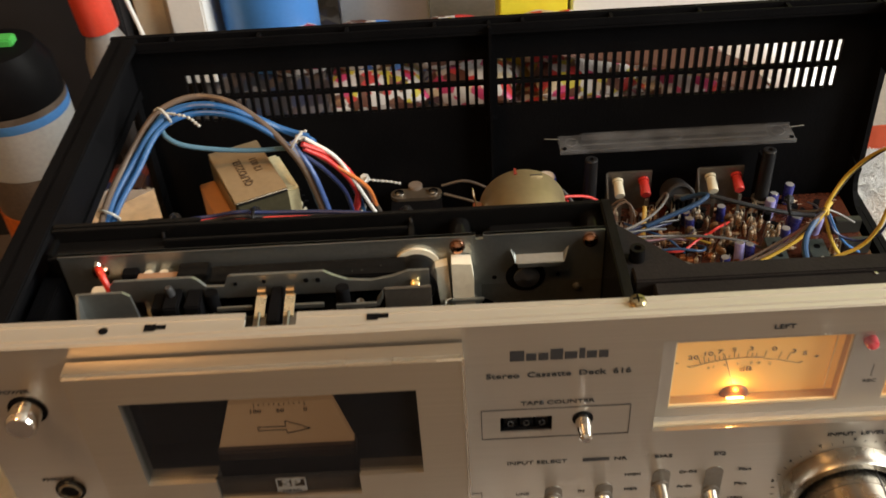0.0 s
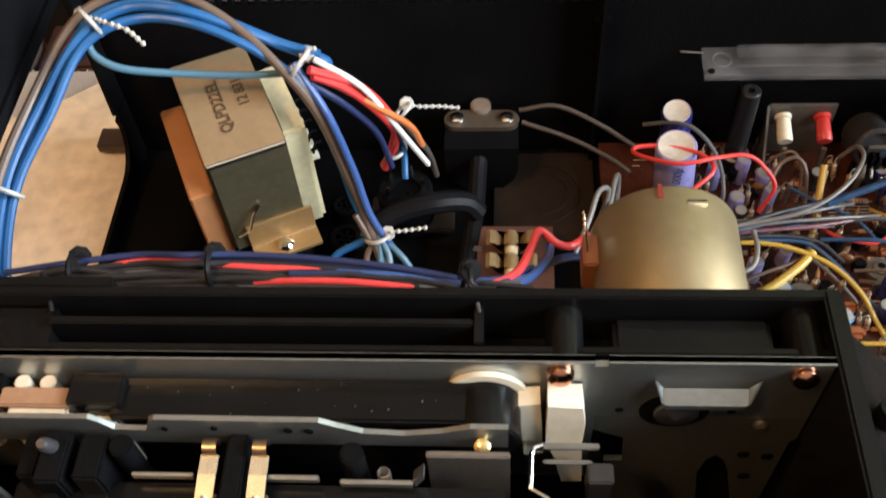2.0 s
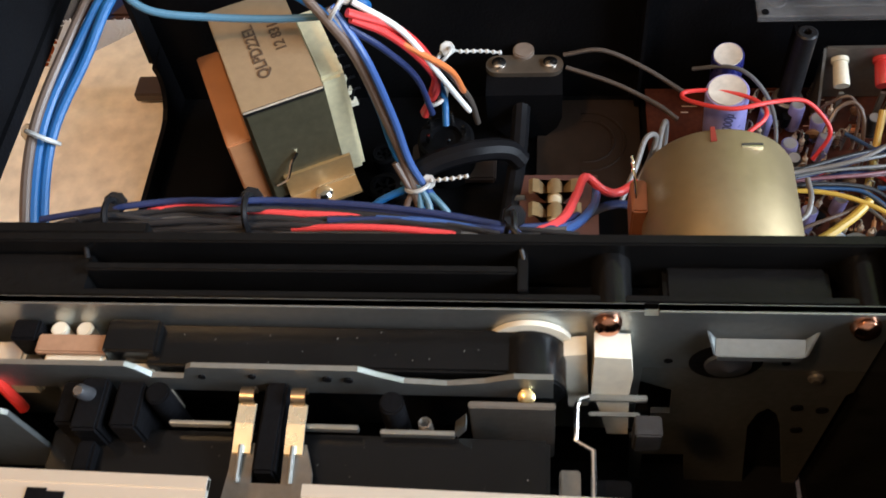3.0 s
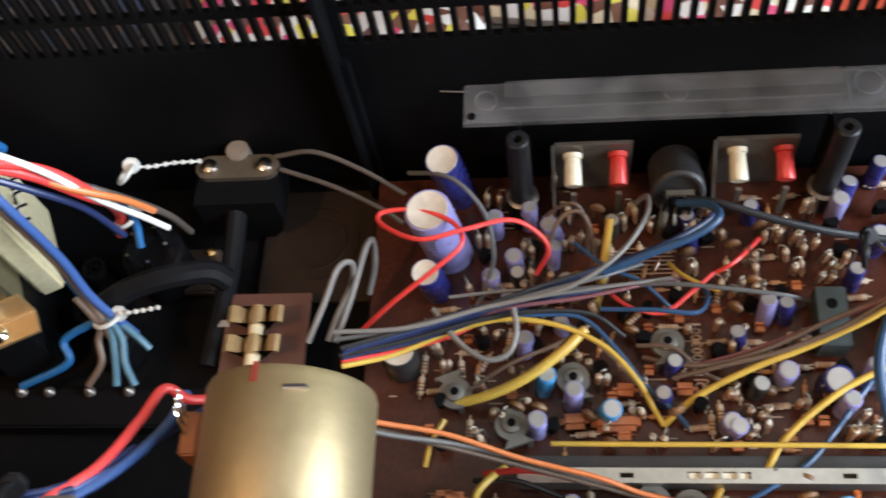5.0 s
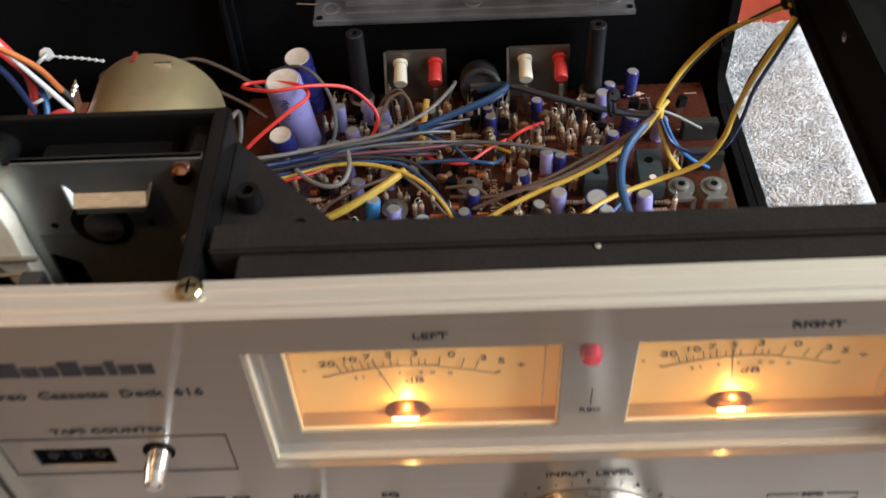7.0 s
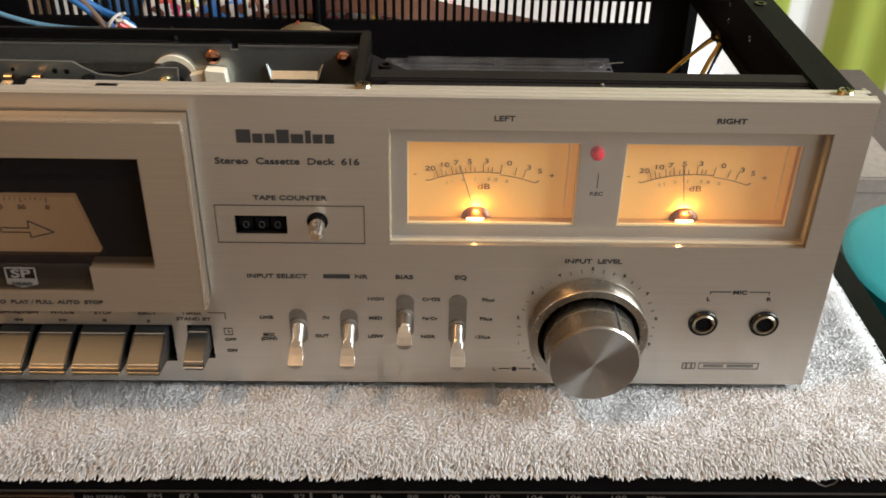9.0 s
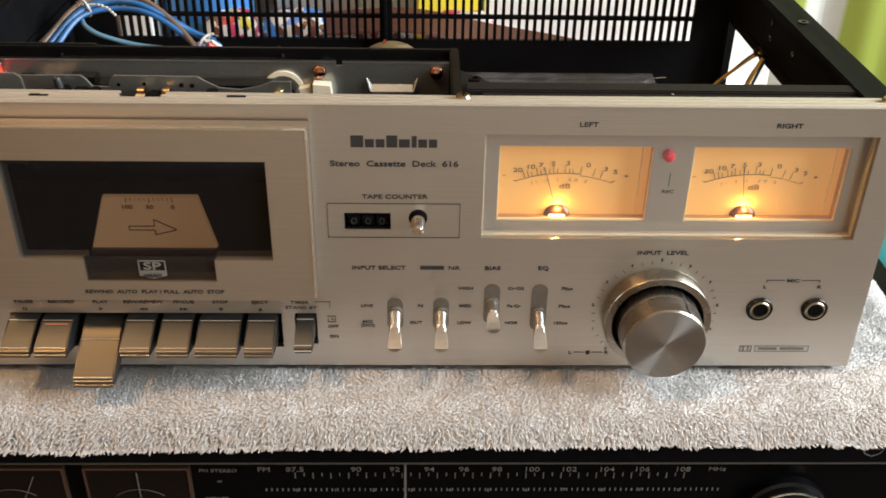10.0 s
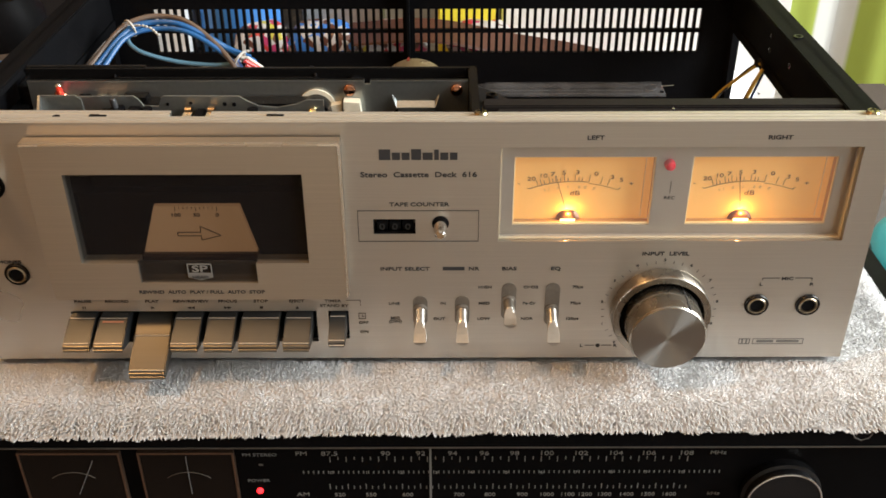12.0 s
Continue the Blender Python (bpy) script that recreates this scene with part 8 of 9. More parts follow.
wire("wire", YELLOW, 0.0019, "thick yellow sleeve along the front of the board", [(0.2273, 0.1023, 0.014), (0.2324, 0.1044, 0.018), (0.2415, 0.1061, 0.02), (0.2523, 0.1044, 0.02), (0.2648, 0.0976, 0.018), (0.277, 0.0925, 0.016), (0.289, 0.0929, 0.014), (0.296, 0.0951, 0.014)], "board")
wire("wire", YELLOW, 0.0019, "thick yellow sleeve along the front of the board", [(0.2962, 0.1073, 0.012), (0.3049, 0.0989, 0.014), (0.3184, 0.0939, 0.016), (0.332, 0.0945, 0.018), (0.343, 0.0987, 0.018)], "board")
wire("wire", YELLOW, 0.0013, "yellow wire bent up from the board", [(0.2274, 0.1059, 0.012), (0.2277, 0.1109, 0.016), (0.2317, 0.116, 0.016), (0.2361, 0.1205, 0.012)], "board")
wire("wire", YELLOW, 0.0010, "short bare yellow sleeve", [(0.2168, 0.1363, 0.01), (0.2129, 0.1291, 0.01), (0.2108, 0.1221, 0.007)], "board")
wire("wire", GREYL, 0.0009, "grey wire hanging in a loop over the board", [(0.2792, 0.0953, 0.01), (0.2823, 0.0982, 0.018), (0.2892, 0.1026, 0.018), (0.2953, 0.1042, 0.012)], "board")
wire("wire", ORANGE, 0.0010, "short orange wire end over the board", [(0.2962, 0.1073, 0.012), (0.2957, 0.1013, 0.01), (0.2915, 0.0964, 0.008)], "board")
wire("wire", BLUE, 0.0010, "short blue wire end over the board", [(0.299, 0.1093, 0.012), (0.3077, 0.1057, 0.016), (0.3084, 0.1008, 0.014), (0.3039, 0.0961, 0.01)], "board")
wire("wire", WHITE, 0.0008, "short white bridge wire over the board", [(0.3325, 0.1076, 0.008), (0.3353, 0.1082, 0.014), (0.3406, 0.1076, 0.014), (0.3447, 0.104, 0.012)], "board")
wire("wire", RED, 0.0008, "thin red wire end over the board", [(0.3434, 0.1019, 0.014), (0.3483, 0.1045, 0.012), (0.3543, 0.106, 0.008)], "board")
wire("wire", GREYL, 0.0010, "grey wire loop beside the fuse", [(0.1756, 0.1545, 0.03), (0.1806, 0.1663, 0.034), (0.1844, 0.1774, 0.036), (0.1882, 0.1801, 0.034), (0.1866, 0.1766, 0.026), (0.1813, 0.1674, 0.02), (0.1788, 0.1602, 0.018)], "loop2")
wire("wire", GREYL, 0.0010, "grey wire loop beside the fuse", [(0.1827, 0.1571, 0.024), (0.1877, 0.1713, 0.028), (0.1912, 0.1871, 0.03), (0.1931, 0.1915, 0.028), (0.1927, 0.1863, 0.02), (0.1902, 0.1788, 0.014)], "loop2")
wire("wire", GREYD, 0.0009, "dark grey wire hooked round the large capacitor", [(0.204, 0.2162, 0.03), (0.2152, 0.2114, 0.036), (0.2232, 0.2064, 0.036), (0.2303, 0.1987, 0.03), (0.2325, 0.188, 0.022), (0.2289, 0.1796, 0.014), (0.2248, 0.1732, 0.01)], "board")
wire("wire", BROWN, 0.0009, "brown wire loop over the board", [(0.2503, 0.193, 0.02), (0.2545, 0.1992, 0.026), (0.2603, 0.2005, 0.028), (0.2639, 0.1967, 0.024), (0.2649, 0.1915, 0.014), (0.264, 0.1867, 0.007)], "board")
wire("wire", YELLOW, 0.0009, "yellow wire laid along the slide switch", [(0.2501, 0.1267, 0.016), (0.2737, 0.1262, 0.017), (0.2996, 0.1261, 0.017), (0.3252, 0.1259, 0.017), (0.3475, 0.126, 0.016)], "board")
wire("wire", BROWN, 0.0007, "thin grey-brown wire arched over the board", [(0.2491, 0.2054, 0.016), (0.2532, 0.2041, 0.024), (0.2594, 0.2033, 0.028), (0.2631, 0.1987, 0.022), (0.2628, 0.1938, 0.01)], "board")
wire("wire", GREYL, 0.0007, "thin grey wire of the loom over the board", [(0.2198, 0.1637, 0.024), (0.2399, 0.1695, 0.026), (0.2644, 0.1744, 0.024), (0.2896, 0.1807, 0.018)], "board")
wire("wire", MAROON, 0.0008, "thin maroon wire of the loom over the board", [(0.2158, 0.1615, 0.024), (0.2375, 0.1682, 0.024), (0.2604, 0.1723, 0.022), (0.2818, 0.1788, 0.018), (0.2933, 0.1835, 0.012)], "board")
wire("wire", BLACKW, 0.0009, "thin black wire of the loom over the board", [(0.1877, 0.15, 0.036), (0.2087, 0.1582, 0.032), (0.2312, 0.1666, 0.03), (0.2525, 0.1753, 0.028), (0.2728, 0.1826, 0.026), (0.2879, 0.1899, 0.022)], "board")
wire("wire", BLACKW, 0.0009, "thin black wire of the loom over the board", [(0.1866, 0.1492, 0.032), (0.2063, 0.1557, 0.028), (0.2271, 0.1628, 0.026), (0.245, 0.1668, 0.024), (0.2631, 0.1675, 0.02), (0.2738, 0.1621, 0.014)], "board")
wire("wire", GREYD, 0.0009, "dark grey wire of the loom over the board", [(0.1847, 0.1536, 0.034), (0.2034, 0.1576, 0.032), (0.224, 0.1643, 0.03), (0.2453, 0.1708, 0.028), (0.2672, 0.1778, 0.026), (0.2801, 0.1849, 0.02)], "board")
wire("wire", REDB, 0.0008, "red wire curved over the board", [(0.2681, 0.1804, 0.012), (0.2739, 0.1738, 0.014), (0.2789, 0.1703, 0.016), (0.2866, 0.1691, 0.017), (0.2957, 0.1759, 0.018), (0.3029, 0.1831, 0.016)], "board")
wire("wire", MAROON, 0.0008, "maroon wire beside the yellow wire", [(0.293, 0.1525, 0.012), (0.3104, 0.1558, 0.016), (0.3322, 0.1619, 0.022), (0.3491, 0.1654, 0.032)], "board")
wire("wire", GREYL, 0.0007, "thin grey wire end at the black tie", [(0.3501, 0.1913, 0.024), (0.3538, 0.1791, 0.032), (0.3608, 0.1718, 0.038)], "board")
wire("wire", GREYD, 0.0007, "thin dark wire end at the black tie", [(0.361, 0.1947, 0.026), (0.3594, 0.1816, 0.034), (0.3583, 0.1724, 0.038)], "board")
wire("wire", BLACKW, 0.0009, "thin black wire across the board front", [(0.2266, 0.1164, 0.012), (0.2404, 0.1152, 0.016), (0.2574, 0.1094, 0.014), (0.2658, 0.1088, 0.01)], "board")
wire("wire", ORANGE, 0.0011, "short upright orange sleeve on the board", [(0.3361, 0.1054, 0.0065), (0.3357, 0.1086, 0.012), (0.3356, 0.1121, 0.018)], "board")
wire("wire", GREYL, 0.0006, "thin bare wire beside the slide switch", [(0.3147, 0.1194, 0.016), (0.3135, 0.1164, 0.012), (0.3122, 0.1142, 0.007)], "board")
wire("wire", YELLOW, 0.0008, "thin yellow wire over the board", [(0.2897, 0.1902, 0.01), (0.2943, 0.183, 0.014), (0.3045, 0.1775, 0.014)], "board")
wire("wire", MBLUE, 0.0008, "thin blue wire over the board", [(0.2587, 0.1944, 0.018), (0.2686, 0.1842, 0.02), (0.2799, 0.1793, 0.018), (0.2891, 0.1726, 0.012)], "board")
wire("wire", GREYL, 0.0007, "thin white-grey wire over the board", [(0.2536, 0.1659, 0.018), (0.2628, 0.1613, 0.016), (0.2718, 0.1537, 0.012), (0.2775, 0.1483, 0.008)], "board")
wire("wire", BROWN, 0.0008, "thin brown wire over the board", [(0.2775, 0.1599, 0.012), (0.2886, 0.1582, 0.014), (0.2974, 0.1506, 0.012), (0.3065, 0.1483, 0.008)], "board")
wire("wire", BLACKW, 0.0010, "black wire of the loom along the partition", [(0.0359, 0.0847, 0.117), (0.0519, 0.0833, 0.119), (0.0693, 0.0843, 0.119), (0.0899, 0.0829, 0.118), (0.1103, 0.0842, 0.119), (0.1305, 0.0845, 0.118), (0.1434, 0.0844, 0.116)], "loom")
wire("wire", BLACKW, 0.0009, "black wire of the loom along the partition", [(0.0482, 0.0847, 0.118), (0.0656, 0.0868, 0.118), (0.0837, 0.0846, 0.118), (0.1014, 0.0853, 0.119), (0.1219, 0.0835, 0.119), (0.1391, 0.0834, 0.117)], "loom")
wire("wire", GREYD, 0.0009, "dark grey wire of the loom along the partition", [(0.0415, 0.0848, 0.116), (0.0614, 0.0854, 0.118), (0.0809, 0.0837, 0.118), (0.0987, 0.0822, 0.118), (0.1192, 0.0813, 0.119), (0.1348, 0.0821, 0.117)], "loom")
wire("wire", NAVYB, 0.0010, "blue wire of the loom along the partition", [(0.1102, 0.0853, 0.119), (0.1248, 0.0842, 0.119), (0.1391, 0.0828, 0.117), (0.1491, 0.0854, 0.113), (0.1566, 0.0929, 0.106)], "loom")

for m_, words, r, tag in ((BLUE, "blue", 0.0014, 0.0705), (BROWN, "brown", 0.0012, 0.0945), (LBLUE, "pale blue", 0.0013, 0.1045), (LBLUE, "pale blue", 0.0013, 0.1110)):
    wire("wire", m_, r, words + " wire soldered to a tag of the terminal strip", [(0.1030, 0.1690, 0.0210), (0.5 * (0.1035 + tag), 0.1630, 0.0160), (0.5 * (0.1010 + tag) + 0.002, 0.1560, 0.0120), (tag, 0.1495, 0.0075)], "socket")

# ---- cable ties ----
NYLON = mat("clear_nylon_tie", (0.46, 0.45, 0.42), 0.35, 0, 0.08, 300)


def cable_tie(place, axis, r, tail, material=NYLON, label="milky nylon cable tie with a beaded tail"):
    t = thing("cable_tie", label, "cable tie", place, "cable ties")
    turn = Vector(axis).to_track_quat("Z", "Y").to_matrix().to_4x4()
    bm = tube(B(), [turn @ Vector((r * math.cos(a), r * math.sin(a), 0)) for a in [2 * math.pi * k / 20 for k in range(21)]], 0.0008, 6, 1)
    part("band", bm, material, t, smooth=True)
    part("lock_head", lathe(B(), [(0.0004, -0.0011), (0.0026, -0.0011), (0.0029, -0.0006), (0.0029, 0.0006), (0.0026, 0.0011), (0.0004, 0.0011)], turn @ Vector((r, 0, 0)), (0.2, -0.6, 0.8), 8), material, t)
    if tail:
        run = spline([turn @ Vector((r, 0, 0)), *[Vector(q) for q in tail]], 6)
        bm = tube(B(), run, 0.0004, 5, straight=True)
        step = 0.0
        for a, b in zip(run, run[1:]):
            step += (b - a).length
            if step > 0.0021:
                step = 0.0
                bmesh.ops.create_icosphere(bm, subdivisions=1, radius=0.0010, matrix=Matrix.Translation(b))
        part("beaded_tail", bm, material, t, smooth=True)
    return t


cable_tie((0.0185, 0.1880, 0.1085), (0.7, 0.7, 0.25), 0.0050, [(0.008, -0.004, 0.003), (0.014, -0.006, 0.002), (0.019, -0.009, -0.001)])
cable_tie((0.0825, 0.1900, 0.0880), (0.8, -0.3, -0.5), 0.0050, [(0.003, 0.002, 0.004), (0.0055, 0.003, 0.004)])
cable_tie((0.1120, 0.2090, 0.0460), (0.6, -0.2, -0.7), 0.0036, [(0.006, 0.004, -0.002), (0.013, 0.008, -0.006), (0.020, 0.011, -0.010)])
cable_tie((0.1030, 0.1680, 0.0210), (0.2, -0.4, -0.9), 0.0042, [(0.006, 0.001, 0.002), (0.013, 0.002, 0.002), (0.018, 0.003, 0.002)])
cable_tie((0.1085, 0.1995, 0.0330), (0.3, -0.2, -0.9), 0.0036, [])
cable_tie((-0.0035, 0.1380, 0.0850), (0.3, 0.7, 0.4), 0.0050, [])
DARKTIE = mat("black_nylon_tie", (0.008, 0.008, 0.009), 0.35, spec=0.2)
for x, y, z in ((0.0448, 0.0850, 0.1175), (0.0790, 0.0865, 0.1175), (0.1430, 0.0815, 0.1175)):
    cable_tie((x, y, z), (1, 0.05, 0), 0.0046, [], DARKTIE, "black lacing tie round the loom")
for x, y in ((0.0436, 0.0765), (0.1440, 0.0755)):
    t = thing("lacing_loop", "black lacing loop over the partition edge", "cable tie", (x, y, 0.12), "cable ties")
    part("cord", tube(B(), [(-0.003, 0.004, -0.001), (-0.002, 0.0015, 0.0062), (0, -0.001, 0.0066), (0.001, -0.0042, 0.0048), (0.0018, -0.0070, 0.0035)], 0.0006, 8), DARKTIE, t, smooth=True)
cable_tie((0.3440, 0.1790, 0.0370), (0.7, -0.2, 0.2), 0.0050, [], DARKTIE, "black tie round the wires over the board")
cable_tie((0.3940, 0.1500, 0.0985), (1, 0.1, 0.3), 0.0035, [], DARKTIE, "black tie holding wires to the side rail")
cable_tie((0.3010, 0.1030, 0.0130), (1, 0.1, 0), 0.0036, [], DARKTIE, "black tie round wires at the front of the board")

# blue wires that cross over the red ones
for dy, dz, m_, words in ((0.0, 0.0, NAVY, "dark blue"), (-0.0022, -0.0006, BLACKW, "black")):
    run = [(0.0250, 0.0862 + dy, 0.1165 + dz), (0.0450, 0.0885 + dy, 0.1185 + dz), (0.0600, 0.0903 + dy, 0.1188 + dz), (0.0730, 0.0878 + dy, 0.1222 + dz), (0.0850, 0.0900 + dy, 0.1195 + dz), (0.1050, 0.0888 + dy, 0.1195 + dz), (0.1250, 0.0862 + dy, 0.1195 + dz), (0.1395, 0.0842 + dy, 0.1180 + dz)]
    wire("wire", m_, 0.0010, words + " wire crossing over the loom along the partition", run, "loom")
# thin dark wires twisted through the loom
for k in range(6):
    run = [(0.022 + 0.0155 * j + 0.003 * k, 0.0830 + 0.0014 * math.sin(1.1 * j + 1.9 * k), 0.1162 + 0.0012 * math.cos(1.3 * j + 2.3 * k)) for j in range(9)]
    wire("wire", BLACKW if k % 3 else GREYD, 0.0008, ("black" if k % 3 else "dark grey") + " thin wire of the loom along the partition", run, "loom")

# more of the harness that drops from the tie to the floor
for k, (m_, words) in enumerate(((BLUE, "blue"), (BROWN, "brown"), (NAVYB, "dark blue"))):
    run = [(0.0776 + 0.0012 * k, 0.1880 + 0.0011 * k, 0.0880), (0.0868 + 0.0016 * k, 0.1842 - 0.0009 * k, 0.0720), (0.0930 + 0.0018 * k, 0.1800 - 0.0012 * k, 0.0470), (0.0984 + 0.0014 * k, 0.1735 - 0.0010 * k, 0.0290), (0.1040 + 0.0030 * k, 0.1640 + 0.0012 * k, 0.0120)]
    wire("wire", m_, 0.0015, words + " insulated wire dropping to the terminal strip", run, "loop")

# ---- clutter round the deck ----
INSET = Vector((0, 0, 0))
def printed(name, colours, scale, rough=0.35, stretch=(1, 1, 1)):
    """A printed wrapper: patches of several inks."""
    m = bpy.data.materials.new(name)
    m.use_nodes = True
    n, l = m.node_tree.nodes, m.node_tree.links
    co, mp_, vo, ra = n.new("ShaderNodeTexCoord"), n.new("ShaderNodeMapping"), n.new("ShaderNodeTexVoronoi"), n.new("ShaderNodeValToRGB")
    mp_.inputs["Scale"].default_value = stretch
    vo.inputs["Scale"].default_value = scale
    ra.color_ramp.interpolation = "CONSTANT"
    els = ra.color_ramp.elements
    while len(els) < len(colours):
        els.new(0.5)
    for k, c in enumerate(colours):
        els[k].position, els[k].color = k / len(colours), (*c, 1)
    sep = n.new("ShaderNodeSeparateColor")
    l.new(co.outputs["Object"], mp_.inputs[0])
    l.new(mp_.outputs[0], vo.inputs["Vector"])
    l.new(vo.outputs["Color"], sep.inputs[0])
    l.new(sep.outputs[0], ra.inputs[0])
    l.new(ra.outputs[0], n["Principled BSDF"].inputs["Base Color"])
    n["Principled BSDF"].inputs["Roughness"].default_value = rough
    return m


RD, YL, WH, CRM, MGT, BLU, DKB = (0.36, 0.03, 0.03), (0.38, 0.33, 0.045), (0.41, 0.40, 0.39), (0.38, 0.32, 0.22), (0.36, 0.035, 0.10), (0.03, 0.15, 0.45), (0.08, 0.03, 0.02)


def pouch(name, label, cx, cy, z0, w, d, h, turn, material, category="packet", seed=1):
    """A soft filled packet with crimped ends."""
    ob = thing(name, label, category, (cx, cy, z0))
    ob.rotation_euler = (0, 0, radians(turn))
    bm = B()
    n = 22
    top, bot = [], []
    for i in range(n + 1):
        a, b = [], []
        for j in range(n + 1):
            u, v = 2 * i / n - 1, 2 * j / n - 1
            f = (max(0, 1 - abs(u) ** 4) * max(0, 1 - v * v) ** 0.6) ** 0.7
            f += 0.12 * noise.noise(Vector((u * 3 + seed, v * 3, seed))) * f
            e = 1 - 0.06 * (1 - abs(v)) * (abs(u) > 0.9)
            a.append(bm.verts.new((u * w / 2, v * d / 2 * e, h * 0.5 + 0.5 * h * f)))
            b.append(bm.verts.new((u * w / 2, v * d / 2 * e, h * 0.5 - 0.5 * h * min(1, f * 1.3))))
        top.append(a)
        bot.append(b)
    for i in range(n):
        for j in range(n):
            bm.faces.new((top[i][j], top[i + 1][j], top[i + 1][j + 1], top[i][j + 1]))
            bm.faces.new((bot[i][j], bot[i][j + 1], bot[i + 1][j + 1], bot[i + 1][j]))
    bmesh.ops.remove_doubles(bm, verts=bm.verts[:], dist=0.0002)
    part("wrapper", bm, material, ob, smooth=True)
    return ob


def carton(name, label, x0, y0, z0, x1, y1, z1, material, turn=0, category="box"):
    ob = thing(name, label, category, ((x0 + x1) / 2, (y0 + y1) / 2, z0))
    ob.rotation_euler = (0, 0, radians(turn))
    w, d, h = (x1 - x0) / 2, (y1 - y0) / 2, z1 - z0
    part("carton_body", box(B(), -w, -d, 0, w, d, h, 0.0015), material, ob)
    part("lid_flap", box(B(), -w + 0.001, -d - 0.0006, h - 0.012, w - 0.001, -d + 0.0004, h - 0.001), material, ob)
    return ob


PAPER = mat("white_paper", (0.64, 0.63, 0.61), 0.7, 0, 0.05, 20, 0.1, 300)
CARD = mat("cream_carton", (0.62, 0.54, 0.42), 0.6, 0, 0.08, 30)
GREYW = mat("pale_grey_plastic", (0.45, 0.45, 0.46), 0.45, 0, 0.08, 30)
LEATHER = mat("brown_leather", (0.065, 0.022, 0.012), 0.5, 0, 0.25, 40, 0.4, 300)
LEA = (0.10, 0.045, 0.03)
PACK1 = printed("red_white_yellow_print", [WH, RD, WH, DKB, YL, WH, MGT, LEA, WH], 150)
PACK2 = printed("yellow_red_print", [YL, DKB, WH, RD, CRM, LEA, WH, WH, MGT], 125)
PACK3 = printed("blue_white_print", [BLU, WH, DKB, DKB, WH], 150)
PACK4 = printed("magenta_white_print", [MGT, WH, DKB, WH, RD, WH, CRM], 125)
# shelf-height stack behind the deck
carton("storage_box", "low dark box with a mixed dark print behind the deck", -0.024, 0.300, TT, 0.075, 0.60, -0.006, printed("dark_mixed_print", [(0.02, 0.02, 0.023), (0.008, 0.008, 0.01), (0.075, 0.07, 0.068), (0.015, 0.012, 0.011), (0.04, 0.025, 0.018), (0.012, 0.018, 0.04)], 110, 0.45, (1, 0.6, 1)), category="box")
carton("storage_box", "low brown-grey storage box behind the deck", 0.080, 0.300, TT, 0.60, 0.66, -0.060, mat("brown_grey_card", (0.22, 0.19, 0.165), 0.7, 0, 0.2, 14, 0.2, 200), category="box")
pouch("sweet_packet", "red, white and yellow printed packet behind the deck", 0.115, 0.365, -0.060, 0.090, 0.110, 0.030, 12, PACK1, seed=1)
pouch("sweet_packet", "yellow and red printed packet behind the deck", 0.255, 0.395, -0.060, 0.110, 0.105, 0.034, -9, PACK2, seed=2)
pouch("sweet_packet", "magenta and white printed packet behind the deck", 0.330, 0.352, -0.060, 0.085, 0.085, 0.030, 20, PACK4, seed=3)
pouch("sweet_packet", "blue and white printed packet behind the deck", 0.178, 0.470, -0.060, 0.080, 0.075, 0.036, 6, PACK3, seed=4)
pouch("sweet_packet", "red, white and yellow printed packet behind the deck", 0.185, 0.345, -0.060, 0.070, 0.080, 0.022, -24, PACK1, seed=5)
pouch("plastic_bag", "crumpled clear white plastic bag behind the deck", 0.430, 0.445, -0.060, 0.090, 0.100, 0.050, 30, mat("milky_plastic_bag", (0.74, 0.75, 0.76), 0.25, 0, 0.06, 40, 0.6, 60), "plastic bag", 6)
tea = thing("tea_towel", "red-orange tea towel with white stripes behind the deck", "tea towel", (0.425, 0.345, -0.060))
bm = B()
g = [[bm.verts.new((-0.11 + 0.011 * i, -0.040 + 0.0067 * j, 0.004 + 0.004 * noise.noise(Vector((i * 0.35, j * 0.3, 4.0))))) for j in range(13)] for i in range(21)]
for i in range(20):
    for j in range(12):
        bm.faces.new((g[i][j], g[i + 1][j], g[i + 1][j + 1], g[i][j + 1]))
bmesh.ops.solidify(bm, geom=bm.faces[:], thickness=0.002)
part("cloth_sheet", bm, CLOTH, tea, smooth=True)
bm = B()
belt = thing("leather_strap", "brown leather strap looped behind the deck", "strap", (0.22, 0.46, -0.03))
run = spline([(-0.09, -0.035, 0.045), (-0.02, -0.055, 0.055), (0.05, -0.055, 0.042), (0.12, -0.070, 0.034), (0.17, -0.085, 0.020)], 10)
ra = []
for p in run:
    ra.append([bm.verts.new(p + Vector((0, dy, dz))) for dy, dz in ((-0.014, 0), (-0.013, 0.002), (0.013, 0.012), (0.014, 0.010))])
for a, b in zip(ra, ra[1:]):
    for k in range(4):
        bm.faces.new((a[k], a[(k + 1) % 4], b[(k + 1) % 4], b[k]))
bm.faces.new(ra[0])
bm.faces.new(ra[-1][::-1])
part("strap", bm, LEATHER, belt, smooth=True)
part("buckle", tube(B(), [(0.165 + 0.012 * math.cos(k * 0.5236), -0.088 + 0.016 * math.sin(k * 0.5236), 0.024) for k in range(13)], 0.002, 8, 1), CHROME, belt, smooth=True)
